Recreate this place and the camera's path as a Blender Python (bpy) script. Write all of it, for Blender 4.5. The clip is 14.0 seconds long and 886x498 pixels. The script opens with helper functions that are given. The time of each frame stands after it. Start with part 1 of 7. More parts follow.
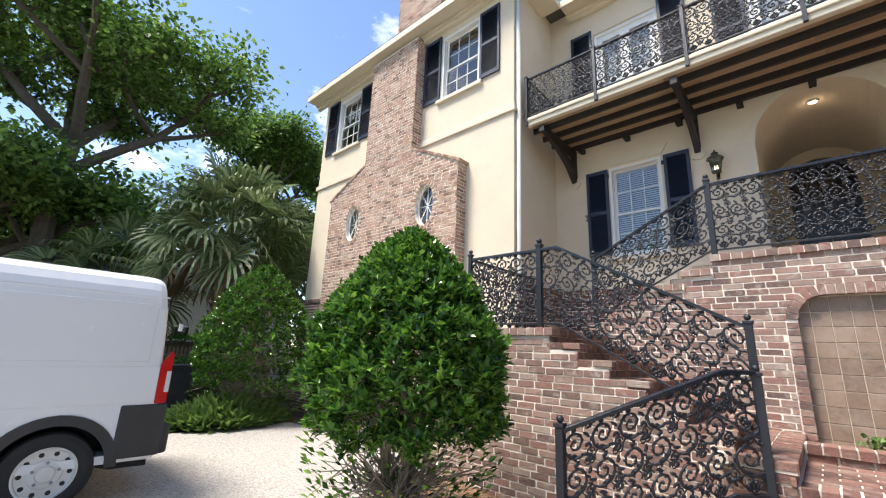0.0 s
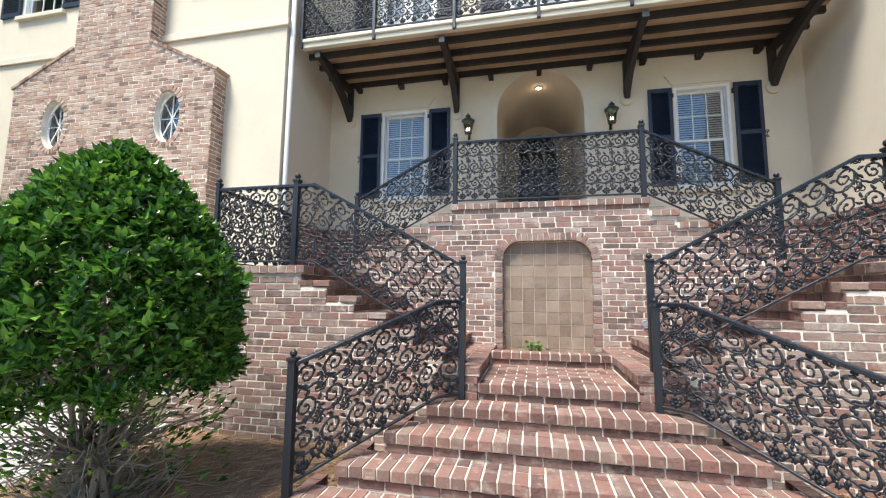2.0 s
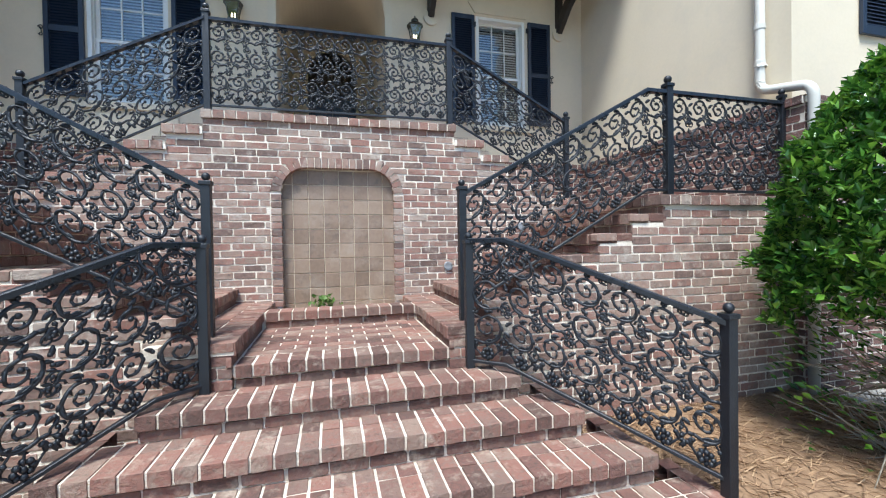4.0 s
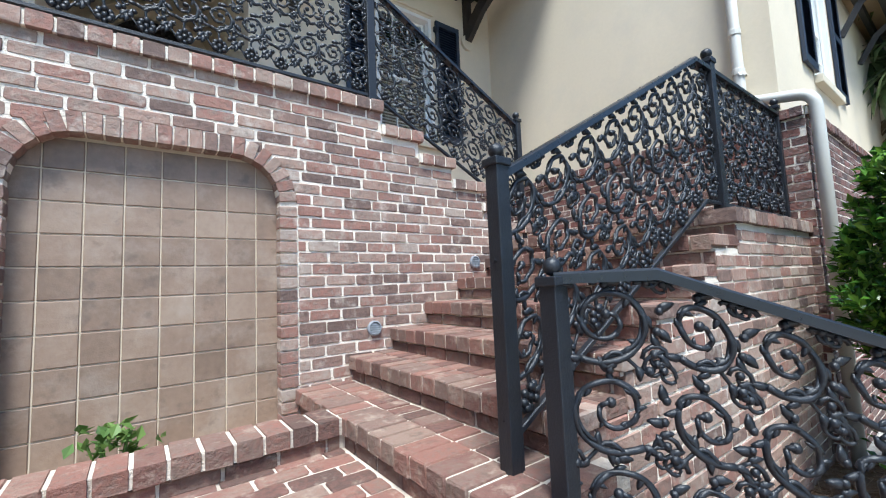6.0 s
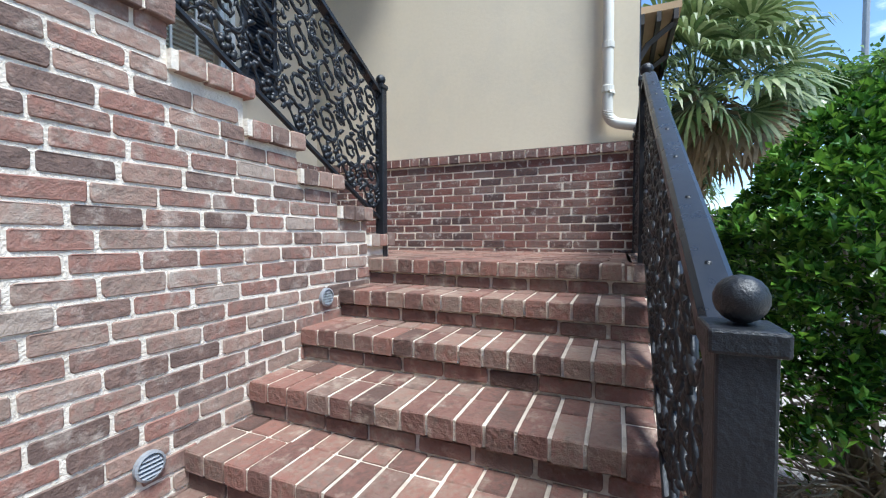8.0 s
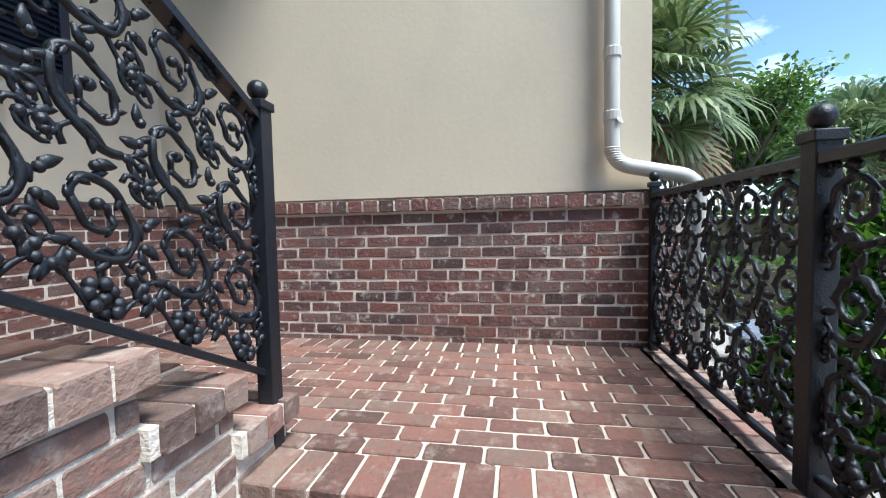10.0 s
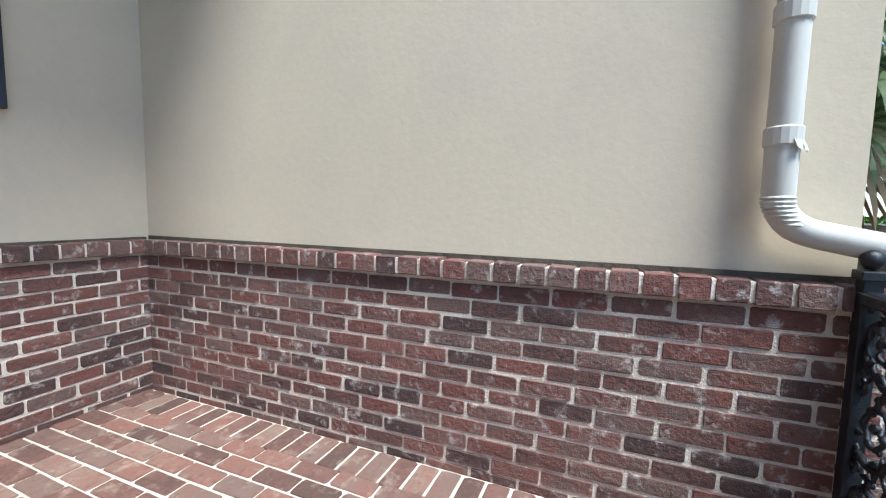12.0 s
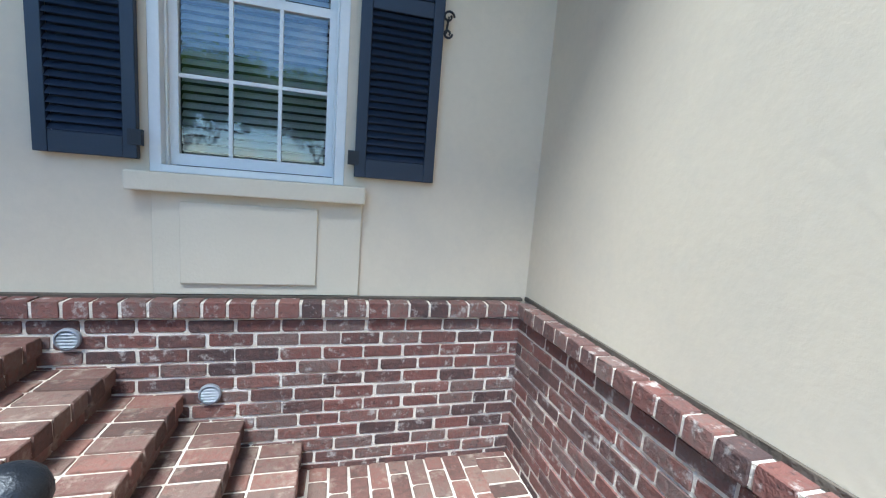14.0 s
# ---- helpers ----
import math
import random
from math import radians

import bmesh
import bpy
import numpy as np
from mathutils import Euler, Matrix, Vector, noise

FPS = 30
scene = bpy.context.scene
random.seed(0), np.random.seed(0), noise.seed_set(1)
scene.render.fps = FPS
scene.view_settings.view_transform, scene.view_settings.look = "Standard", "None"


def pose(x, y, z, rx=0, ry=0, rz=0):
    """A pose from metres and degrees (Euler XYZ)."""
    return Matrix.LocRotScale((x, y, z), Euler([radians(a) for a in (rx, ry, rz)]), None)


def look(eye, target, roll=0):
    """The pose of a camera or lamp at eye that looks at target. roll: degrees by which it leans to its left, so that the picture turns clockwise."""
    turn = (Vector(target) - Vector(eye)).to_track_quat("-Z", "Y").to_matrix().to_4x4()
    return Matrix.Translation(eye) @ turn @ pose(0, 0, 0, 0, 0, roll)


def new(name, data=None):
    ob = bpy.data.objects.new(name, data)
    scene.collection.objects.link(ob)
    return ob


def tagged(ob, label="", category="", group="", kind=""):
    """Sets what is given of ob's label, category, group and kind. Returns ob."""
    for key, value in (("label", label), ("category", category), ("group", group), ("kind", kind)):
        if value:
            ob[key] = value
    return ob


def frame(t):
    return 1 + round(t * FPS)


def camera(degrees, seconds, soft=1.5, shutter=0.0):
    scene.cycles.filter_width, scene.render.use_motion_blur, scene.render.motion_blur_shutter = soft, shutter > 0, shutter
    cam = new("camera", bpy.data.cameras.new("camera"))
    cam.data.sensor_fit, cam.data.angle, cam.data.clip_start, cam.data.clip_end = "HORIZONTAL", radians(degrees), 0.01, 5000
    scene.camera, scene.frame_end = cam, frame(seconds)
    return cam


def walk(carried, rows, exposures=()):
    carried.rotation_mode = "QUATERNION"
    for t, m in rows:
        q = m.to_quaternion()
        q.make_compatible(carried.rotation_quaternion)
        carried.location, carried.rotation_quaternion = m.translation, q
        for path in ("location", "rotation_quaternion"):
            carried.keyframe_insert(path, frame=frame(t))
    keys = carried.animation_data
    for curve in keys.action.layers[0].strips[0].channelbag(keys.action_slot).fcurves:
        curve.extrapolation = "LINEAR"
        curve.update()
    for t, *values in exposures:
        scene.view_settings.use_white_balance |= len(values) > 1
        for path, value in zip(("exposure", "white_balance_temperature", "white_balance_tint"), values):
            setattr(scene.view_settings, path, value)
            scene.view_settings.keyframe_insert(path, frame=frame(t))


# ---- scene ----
cam = camera(94.4, 14.0, soft=1.15)
PATH = [
    (0, (0.179, 0.011, 1.472), (-1.132, 1.441, 1.959), 2.4),
    (0.5, (0.179, 0.007, 1.506), (-1.111, 1.461, 1.974), 1.9),
    (1, (0.199, -0.021, 1.517), (-1.023, 1.497, 1.965), 1.5),
    (1.5, (0.259, 0.017, 1.494), (-0.629, 1.768, 1.876), 1.0),
    (2, (0.439, 0.163, 1.484), (0.012, 2.105, 1.703), 0.6),
    (2.5, (0.547, 0.439, 1.451), (0.503, 2.438, 1.455), 1.0),
    (3, (0.543, 0.646, 1.387), (0.712, 2.634, 1.245), 1.1),
    (3.5, (0.548, 0.837, 1.404), (0.871, 2.806, 1.277), -0.1),
    (3.7, (0.536, 1.006, 1.409), (0.945, 2.962, 1.316), -0.5),
    (5.8, (0.522, 3.11, 1.317), (1.609, 4.776, 1.517), -2.3),
    (6, (0.519, 3.299, 1.411), (1.708, 4.897, 1.582), -2.4),
    (6.5, (0.63, 3.648, 1.517), (2.013, 5.081, 1.694), -0.7),
    (7, (0.659, 3.927, 1.663), (2.17, 5.231, 1.796), 0.0),
    (7.5, (0.749, 4.177, 1.765), (2.46, 5.211, 1.817), -0.1),
    (8, (0.952, 4.409, 1.928), (2.788, 5.198, 1.863), -0.1),
    (8.5, (1.208, 4.682, 2.073), (3.135, 5.212, 1.997), -1.7),
    (9, (1.629, 4.876, 2.175), (3.599, 5.215, 2.117), -2.1),
    (9.2, (1.761, 4.924, 2.261), (3.723, 5.309, 2.211), -2.3),
    (11.3, (2.852, 5.231, 2.764), (4.825, 5.475, 2.543), 1.4),
    (11.5, (3.0, 5.185, 2.795), (4.968, 5.457, 2.567), 2.3),
    (12, (3.173, 4.995, 2.925), (5.015, 5.752, 2.747), 1.1),
    (12.5, (3.391, 5.078, 3.03), (5.068, 6.154, 2.855), 0.5),
    (13, (3.488, 5.161, 3.189), (4.937, 6.523, 2.975), -0.0),
    (13.5, (3.609, 5.234, 3.347), (4.61, 6.947, 3.097), 1.8),
    (14, (3.732, 5.496, 3.34), (4.244, 7.408, 3.059), 4.5),
]
walk(cam, [(t, look(eye, target, roll)) for t, eye, target, roll in PATH],
     exposures=[(0.0, 1.22, 6650, 13), (2.0, 1.27, 6250, 8), (3.0, 1.15, 5950, 5), (6.5, 1.2, 5680, 5), (8.0, 1.05, 5650, 5), (9.0, 1.1, 5700, 5), (11.3, 0.95, 5720, 6), (12.5, 1.25, 5500, 5), (14.0, 1.4, 5300, 3)])

# ---- world, sun ----
world = bpy.data.worlds.new("sky")
scene.world = world
world.use_nodes = True
wn, wl = world.node_tree.nodes, world.node_tree.links
wn.clear()
w_out, w_bg, w_sky = wn.new("ShaderNodeOutputWorld"), wn.new("ShaderNodeBackground"), wn.new("ShaderNodeTexSky")
w_sky.sky_type, w_sky.sun_disc = "NISHITA", False
SUN_EL, SUN_AZ = 64.0, 212.0
w_sky.sun_elevation, w_sky.sun_rotation = radians(SUN_EL), radians(SUN_AZ)
w_sky.air_density, w_sky.dust_density, w_sky.ozone_density = 1.0, 0.25, 3.0
w_co, w_map, w_noise, w_ramp, w_mix = (wn.new("ShaderNodeTexCoord"), wn.new("ShaderNodeMapping"), wn.new("ShaderNodeTexNoise"),
                                       wn.new("ShaderNodeValToRGB"), wn.new("ShaderNodeMix"))
w_mix.data_type = "RGBA"
w_map.inputs["Scale"].default_value = (1.0, 1.0, 2.4)
w_map.inputs["Location"].default_value = (2.6, 1.7, 0.9)
w_noise.inputs["Scale"].default_value, w_noise.inputs["Detail"].default_value, w_noise.inputs["Roughness"].default_value = 2.2, 9.0, 0.58
w_ramp.color_ramp.elements[0].position, w_ramp.color_ramp.elements[1].position = 0.575, 0.70
wl.new(w_co.outputs["Generated"], w_map.inputs["Vector"])
wl.new(w_map.outputs["Vector"], w_noise.inputs["Vector"])
wl.new(w_noise.outputs["Fac"], w_ramp.inputs["Fac"])
wl.new(w_ramp.outputs["Color"], w_mix.inputs["Factor"])
wl.new(w_sky.outputs["Color"], w_mix.inputs[6])
w_mix.inputs[7].default_value = (9.5, 9.8, 10.2, 1)
wl.new(w_mix.outputs[2], w_bg.inputs["Color"])
w_bg.inputs["Strength"].default_value = 0.125
wl.new(w_bg.outputs["Background"], w_out.inputs["Surface"])

sun = new("sun", bpy.data.lights.new("sun", "SUN"))
sun.data.energy, sun.data.angle, sun.data.color = 3.7, radians(20), (1.0, 0.95, 0.87)
sun.matrix_world = look((0, 0, 30), (30 * -math.sin(radians(SUN_AZ)) * 0.488, 30 * -math.cos(radians(SUN_AZ)) * 0.488, 0))

# ---- materials ----


def material(name, colours, scale=8.0, rough=0.7, metal=0.0, bump=0.2, fine=60.0, spread=0.5, wash=None, wash_at=(0.5, 0.7), wash_scale=2.0, per_piece=0.0, soot=None):
    """Two noises blend the colours; a third one bumps; wash is a stain colour in patches; per_piece takes the tone from each piece's own random."""
    m = bpy.data.materials.new(name)
    m.use_nodes = True
    n, l = m.node_tree.nodes, m.node_tree.links
    bsdf = n["Principled BSDF"]
    geo = n.new("ShaderNodeNewGeometry")
    big, small, ramp = n.new("ShaderNodeTexNoise"), n.new("ShaderNodeTexNoise"), n.new("ShaderNodeValToRGB")
    big.inputs["Scale"].default_value, big.inputs["Detail"].default_value = scale, 4
    small.inputs["Scale"].default_value, small.inputs["Detail"].default_value = fine, 6
    l.new(geo.outputs["Position"], big.inputs["Vector"])
    l.new(geo.outputs["Position"], small.inputs["Vector"])
    e = ramp.color_ramp.elements
    while len(e) < len(colours):
        e.new(0.5)
    for i, c in enumerate(colours):
        e[i].position, e[i].color = (0.5 - spread / 2 + spread * i / max(1, len(colours) - 1)), (*c, 1)
    add = n.new("ShaderNodeMath")
    add.operation = "MULTIPLY_ADD"
    add.inputs[1].default_value = 0.35
    l.new(small.outputs["Fac"], add.inputs[0])
    shift = n.new("ShaderNodeMath")
    shift.operation = "MULTIPLY_ADD"
    shift.inputs[1].default_value, shift.inputs[2].default_value = 0.65 * (1 - 0.6 * per_piece), 0.195 * per_piece
    l.new(big.outputs["Fac"], shift.inputs[0])
    l.new(shift.outputs[0], add.inputs[2])
    value = add.outputs[0]
    if per_piece:
        info, both, wrap, push = n.new("ShaderNodeObjectInfo"), n.new("ShaderNodeMath"), n.new("ShaderNodeMath"), n.new("ShaderNodeMath")
        l.new(info.outputs["Random"], both.inputs[0])
        l.new(geo.outputs["Random Per Island"], both.inputs[1])
        wrap.operation = "FRACT"
        l.new(both.outputs[0], wrap.inputs[0])
        centre = n.new("ShaderNodeMath")
        centre.operation = "SUBTRACT"
        l.new(wrap.outputs[0], centre.inputs[0])
        centre.inputs[1].default_value = 0.5
        push.operation = "MULTIPLY_ADD"
        push.inputs[1].default_value = per_piece * spread
        l.new(centre.outputs[0], push.inputs[0])
        l.new(value, push.inputs[2])
        value = push.outputs[0]
    l.new(value, ramp.inputs["Fac"])
    colour = ramp.outputs["Color"]
    if wash:
        wn_, wr, mix = n.new("ShaderNodeTexNoise"), n.new("ShaderNodeValToRGB"), n.new("ShaderNodeMix")
        wn_.inputs["Scale"].default_value, wn_.inputs["Detail"].default_value, wn_.inputs["Roughness"].default_value = wash_scale, 9, 0.68
        l.new(geo.outputs["Position"], wn_.inputs["Vector"])
        wr.color_ramp.elements[0].position, wr.color_ramp.elements[1].position = wash_at
        wr.color_ramp.elements[1].color = (wash[3],) * 3 + (1,)
        l.new(wn_.outputs["Fac"], wr.inputs["Fac"])
        mix.data_type = "RGBA"
        l.new(wr.outputs["Color"], mix.inputs["Factor"])
        l.new(colour, mix.inputs[6])
        mix.inputs[7].default_value = (*wash[:3], 1)
        colour = mix.outputs[2]
    if soot:
        sn, sr, smix = n.new("ShaderNodeTexNoise"), n.new("ShaderNodeValToRGB"), n.new("ShaderNodeMix")
        sn.inputs["Scale"].default_value, sn.inputs["Detail"].default_value, sn.inputs["Roughness"].default_value = wash_scale * 2.3, 7, 0.62
        l.new(geo.outputs["Position"], sn.inputs["Vector"])
        sr.color_ramp.elements[0].position, sr.color_ramp.elements[1].position = 0.57, 0.70
        sr.color_ramp.elements[1].color = (soot[3],) * 3 + (1,)
        l.new(sn.outputs["Fac"], sr.inputs["Fac"])
        smix.data_type = "RGBA"
        l.new(sr.outputs["Color"], smix.inputs["Factor"])
        l.new(colour, smix.inputs[6])
        smix.inputs[7].default_value = (*soot[:3], 1)
        colour = smix.outputs[2]
    l.new(colour, bsdf.inputs["Base Color"])
    bsdf.inputs["Metallic"].default_value = metal
    gloss = n.new("ShaderNodeMath")
    gloss.operation = "MULTIPLY_ADD"
    gloss.inputs[1].default_value, gloss.inputs[2].default_value = 0.25, rough - 0.125
    l.new(small.outputs["Fac"], gloss.inputs[0])
    l.new(gloss.outputs[0], bsdf.inputs["Roughness"])
    if bump:
        b = n.new("ShaderNodeBump")
        b.inputs["Strength"].default_value, b.inputs["Distance"].default_value = bump, 0.01
        grit, rise = n.new("ShaderNodeTexNoise"), n.new("ShaderNodeMath")
        grit.inputs["Scale"].default_value, grit.inputs["Detail"].default_value = fine * 4.5, 3
        l.new(geo.outputs["Position"], grit.inputs["Vector"])
        rise.operation = "MULTIPLY_ADD"
        rise.inputs[1].default_value = 0.35
        l.new(grit.outputs["Fac"], rise.inputs[0])
        l.new(small.outputs["Fac"], rise.inputs[2])
        l.new(rise.outputs[0], b.inputs["Height"])
        l.new(b.outputs["Normal"], bsdf.inputs["Normal"])
    return m


def leaf_material(name, colours, rough=0.45, scale=1.2, thin=0.35):
    m = material(name, colours, scale=scale, rough=rough, bump=0.0, fine=14.0, spread=0.6, per_piece=0.9)
    n, l = m.node_tree.nodes, m.node_tree.links
    bsdf, out = n["Principled BSDF"], n["Material Output"]
    t, mix = n.new("ShaderNodeBsdfTranslucent"), n.new("ShaderNodeMixShader")
    ramp = [x for x in n if x.type == "VALTORGB"][0]
    l.new(ramp.outputs["Color"], t.inputs["Color"])
    mix.inputs[0].default_value = thin
    l.new(bsdf.outputs[0], mix.inputs[1])
    l.new(t.outputs[0], mix.inputs[2])
    l.new(mix.outputs[0], out.inputs["Surface"])
    return m


def glass_material(name, tint=(0.9, 0.95, 0.97)):
    m = bpy.data.materials.new(name)
    m.use_nodes = True
    n, l = m.node_tree.nodes, m.node_tree.links
    out = n["Material Output"]
    clear, gloss, mix, fr = n.new("ShaderNodeBsdfTransparent"), n.new("ShaderNodeBsdfGlossy"), n.new("ShaderNodeMixShader"), n.new("ShaderNodeFresnel")
    clear.inputs["Color"].default_value = (*tint, 1)
    gloss.inputs["Roughness"].default_value = 0.02
    fr.inputs["IOR"].default_value = 2.2
    noise_t, b = n.new("ShaderNodeTexNoise"), n.new("ShaderNodeBump")
    noise_t.inputs["Scale"].default_value = 1.5
    b.inputs["Strength"].default_value, b.inputs["Distance"].default_value = 0.06, 0.05
    l.new(noise_t.outputs["Fac"], b.inputs["Height"])
    l.new(b.outputs["Normal"], gloss.inputs["Normal"])
    l.new(fr.outputs[0], mix.inputs[0])
    l.new(clear.outputs[0], mix.inputs[1])
    l.new(gloss.outputs[0], mix.inputs[2])
    l.new(mix.outputs[0], out.inputs["Surface"])
    return m


M_BRICK = material("brick_mixed", [(0.13, 0.085, 0.07), (0.215, 0.138, 0.11), (0.275, 0.138, 0.105), (0.265, 0.195, 0.155), (0.31, 0.195, 0.15), (0.345, 0.275, 0.225)], scale=7, rough=0.88, bump=0.75, fine=40,
                   spread=0.62, wash=(0.54, 0.47, 0.395, 0.62), wash_at=(0.54, 0.70), wash_scale=9.0, per_piece=1.0, soot=(0.07, 0.055, 0.045, 0.45))
M_BRICK_DARK = material("brick_dark", [(0.075, 0.046, 0.042), (0.135, 0.07, 0.058), (0.19, 0.075, 0.058), (0.165, 0.115, 0.097), (0.215, 0.095, 0.074)], scale=7, rough=0.86, bump=1.0, fine=48,
                        spread=0.58, wash=(0.52, 0.47, 0.42, 0.75), wash_at=(0.56, 0.67), wash_scale=17.0, per_piece=1.0, soot=(0.035, 0.03, 0.028, 0.6))
M_BRICK_TREAD = material("brick_tread", [(0.095, 0.055, 0.043), (0.165, 0.08, 0.062), (0.18, 0.12, 0.094), (0.225, 0.102, 0.076), (0.235, 0.16, 0.122)], scale=7, rough=0.88, bump=0.9, fine=48,
                         spread=0.58, wash=(0.44, 0.36, 0.28, 0.6), wash_at=(0.54, 0.70), wash_scale=9.0, per_piece=1.0, soot=(0.07, 0.055, 0.042, 0.55))
M_BRICK_PALE = material("brick_pale", [(0.15, 0.09, 0.065), (0.30, 0.165, 0.115), (0.37, 0.25, 0.175), (0.40, 0.22, 0.15), (0.48, 0.36, 0.27)], scale=5, rough=0.9, bump=0.8, fine=45,
                        spread=0.58, wash=(0.56, 0.47, 0.36, 0.6), wash_at=(0.48, 0.68), wash_scale=5.0, per_piece=1.0)
M_MORTAR = material("mortar", [(0.68, 0.60, 0.50), (0.80, 0.72, 0.61), (0.87, 0.80, 0.69)], scale=6, rough=0.95, bump=0.9, fine=90,
                    wash=(0.42, 0.36, 0.29, 0.5), wash_at=(0.56, 0.76), wash_scale=5.0)
M_MORTAR_WORN = material("worn_floor_mortar", [(0.54, 0.46, 0.37), (0.67, 0.58, 0.48), (0.76, 0.68, 0.57)], scale=5, rough=0.95, bump=0.9, fine=90,
                         wash=(0.25, 0.20, 0.155, 0.65), wash_at=(0.52, 0.7), wash_scale=4.0)
M_STUCCO = material("stucco", [(0.605, 0.52, 0.385), (0.65, 0.56, 0.42), (0.685, 0.595, 0.45)], scale=0.9, rough=0.9, bump=0.1, fine=30,
                    wash=(0.53, 0.475, 0.385, 0.45), wash_at=(0.48, 0.72), wash_scale=1.6)
M_TRIM = material("painted_trim", [(0.66, 0.62, 0.52), (0.71, 0.67, 0.58)], scale=3, rough=0.55, bump=0.1, fine=40)
M_SILL = material("painted_sill", [(0.60, 0.53, 0.40), (0.66, 0.585, 0.45)], scale=3, rough=0.7, bump=0.2, fine=60)
M_SASH = material("white_paint", [(0.70, 0.70, 0.67), (0.79, 0.79, 0.76)], scale=3, rough=0.4, bump=0.05, fine=40)
M_SHUTTER = material("navy_paint", [(0.012, 0.020, 0.038), (0.018, 0.029, 0.052)], scale=4, rough=0.45, bump=0.1, fine=80)
M_IRON = material("black_iron", [(0.006, 0.007, 0.010), (0.013, 0.016, 0.022)], scale=12, rough=0.42, bump=0.25, fine=140, wash=(0.05, 0.056, 0.066, 0.5), wash_at=(0.62, 0.8), wash_scale=20)
M_RAIL = material("smooth_iron_handrail", [(0.007, 0.008, 0.011), (0.014, 0.017, 0.023)], scale=9, rough=0.3, bump=0.02, fine=30)
M_GLASS = glass_material("window_glass")
# near-black stand-in for the shade of unlit rooms behind glass
M_DARK = material("unlit_room", [(0.03, 0.032, 0.035), (0.05, 0.05, 0.055)], rough=0.9, bump=0)
M_BLIND = material("blind_slat", [(0.62, 0.63, 0.62), (0.70, 0.71, 0.70)], scale=2, rough=0.5, bump=0)
M_TILE = material("terracotta_tile", [(0.17, 0.115, 0.08), (0.25, 0.172, 0.122), (0.32, 0.235, 0.17)], scale=5, rough=0.5, bump=0.25, fine=26, per_piece=0.7,
                  wash=(0.42, 0.36, 0.30, 0.45), wash_at=(0.5, 0.72), wash_scale=3.5, soot=(0.10, 0.075, 0.06, 0.5))
M_GROUT = material("tile_grout", [(0.50, 0.41, 0.30), (0.58, 0.49, 0.37)], scale=6, rough=0.9, bump=0.2)
M_PIPE = material("downspout_paint", [(0.52, 0.505, 0.455), (0.60, 0.585, 0.53)], scale=4, rough=0.5, bump=0.05, wash=(0.28, 0.26, 0.22, 0.6), wash_at=(0.68, 0.74), wash_scale=14)
M_DRIVE = material("aggregate_concrete", [(0.20, 0.185, 0.16), (0.40, 0.375, 0.335), (0.58, 0.55, 0.50)], scale=38.0, rough=0.9, bump=1.0, fine=95, spread=0.34, wash=(0.36, 0.33, 0.28, 0.5), wash_at=(0.5, 0.8), wash_scale=0.7)
M_SOIL = material("garden_soil", [(0.05, 0.045, 0.025), (0.09, 0.08, 0.04), (0.06, 0.085, 0.03)], scale=0.8, rough=0.95, bump=0.6, fine=20)
M_STRAW = material("pine_straw_bed", [(0.12, 0.07, 0.04), (0.22, 0.135, 0.075), (0.31, 0.205, 0.12)], scale=3, rough=0.95, bump=0.5, fine=60)
M_STRAND = material("pine_needle", [(0.16, 0.09, 0.05), (0.30, 0.185, 0.10), (0.42, 0.285, 0.165)], scale=8, rough=0.9, bump=0, per_piece=1.0)
M_TIMBER = material("dark_timber", [(0.012, 0.010, 0.010), (0.03, 0.024, 0.02)], scale=5, rough=0.6, bump=0.3, fine=60)
M_PLANK = material("brown_plank", [(0.30, 0.20, 0.115), (0.40, 0.28, 0.165), (0.48, 0.35, 0.22)], scale=3, rough=0.75, bump=0.3, fine=50, per_piece=0.8)
M_ROOF = material("roof_shingle", [(0.06, 0.055, 0.05), (0.11, 0.10, 0.09)], scale=3, rough=0.9, bump=0.5, fine=40, per_piece=0.8)
M_BARK = material("bark", [(0.05, 0.04, 0.03), (0.10, 0.08, 0.06), (0.14, 0.115, 0.09)], scale=5, rough=0.95, bump=1.0, fine=30)
M_TWIG = material("pale_twig", [(0.20, 0.165, 0.125), (0.33, 0.285, 0.22)], scale=9, rough=0.9, bump=0.4)
M_LEAF_SHRUB = leaf_material("shrub_leaf", [(0.018, 0.055, 0.012), (0.04, 0.115, 0.018), (0.085, 0.205, 0.024), (0.20, 0.36, 0.045)], rough=0.2, scale=2.5, thin=0.28)
M_LEAF_TREE = leaf_material("tree_leaf", [(0.035, 0.085, 0.02), (0.085, 0.17, 0.036), (0.17, 0.29, 0.06), (0.25, 0.38, 0.085)], rough=0.5, scale=0.35, thin=0.4)
M_PALM = leaf_material("palm_leaf", [(0.05, 0.09, 0.03), (0.14, 0.20, 0.07), (0.33, 0.38, 0.19)], rough=0.45, scale=0.8, thin=0.3)
M_THATCH = material("dry_palm", [(0.16, 0.11, 0.06), (0.27, 0.2, 0.12)], scale=4, rough=0.95, bump=0.4)
M_FERN = leaf_material("fern_leaf", [(0.06, 0.12, 0.025), (0.12, 0.21, 0.045), (0.19, 0.29, 0.07)], rough=0.6, scale=2, thin=0.35)
M_VAN = material("white_car_paint", [(0.64, 0.66, 0.68), (0.68, 0.70, 0.72)], scale=0.6, rough=0.22, bump=0, fine=8)
M_CAR = material("silver_car_paint", [(0.40, 0.43, 0.46), (0.46, 0.49, 0.52)], scale=0.6, rough=0.25, metal=0.5, bump=0, fine=8)
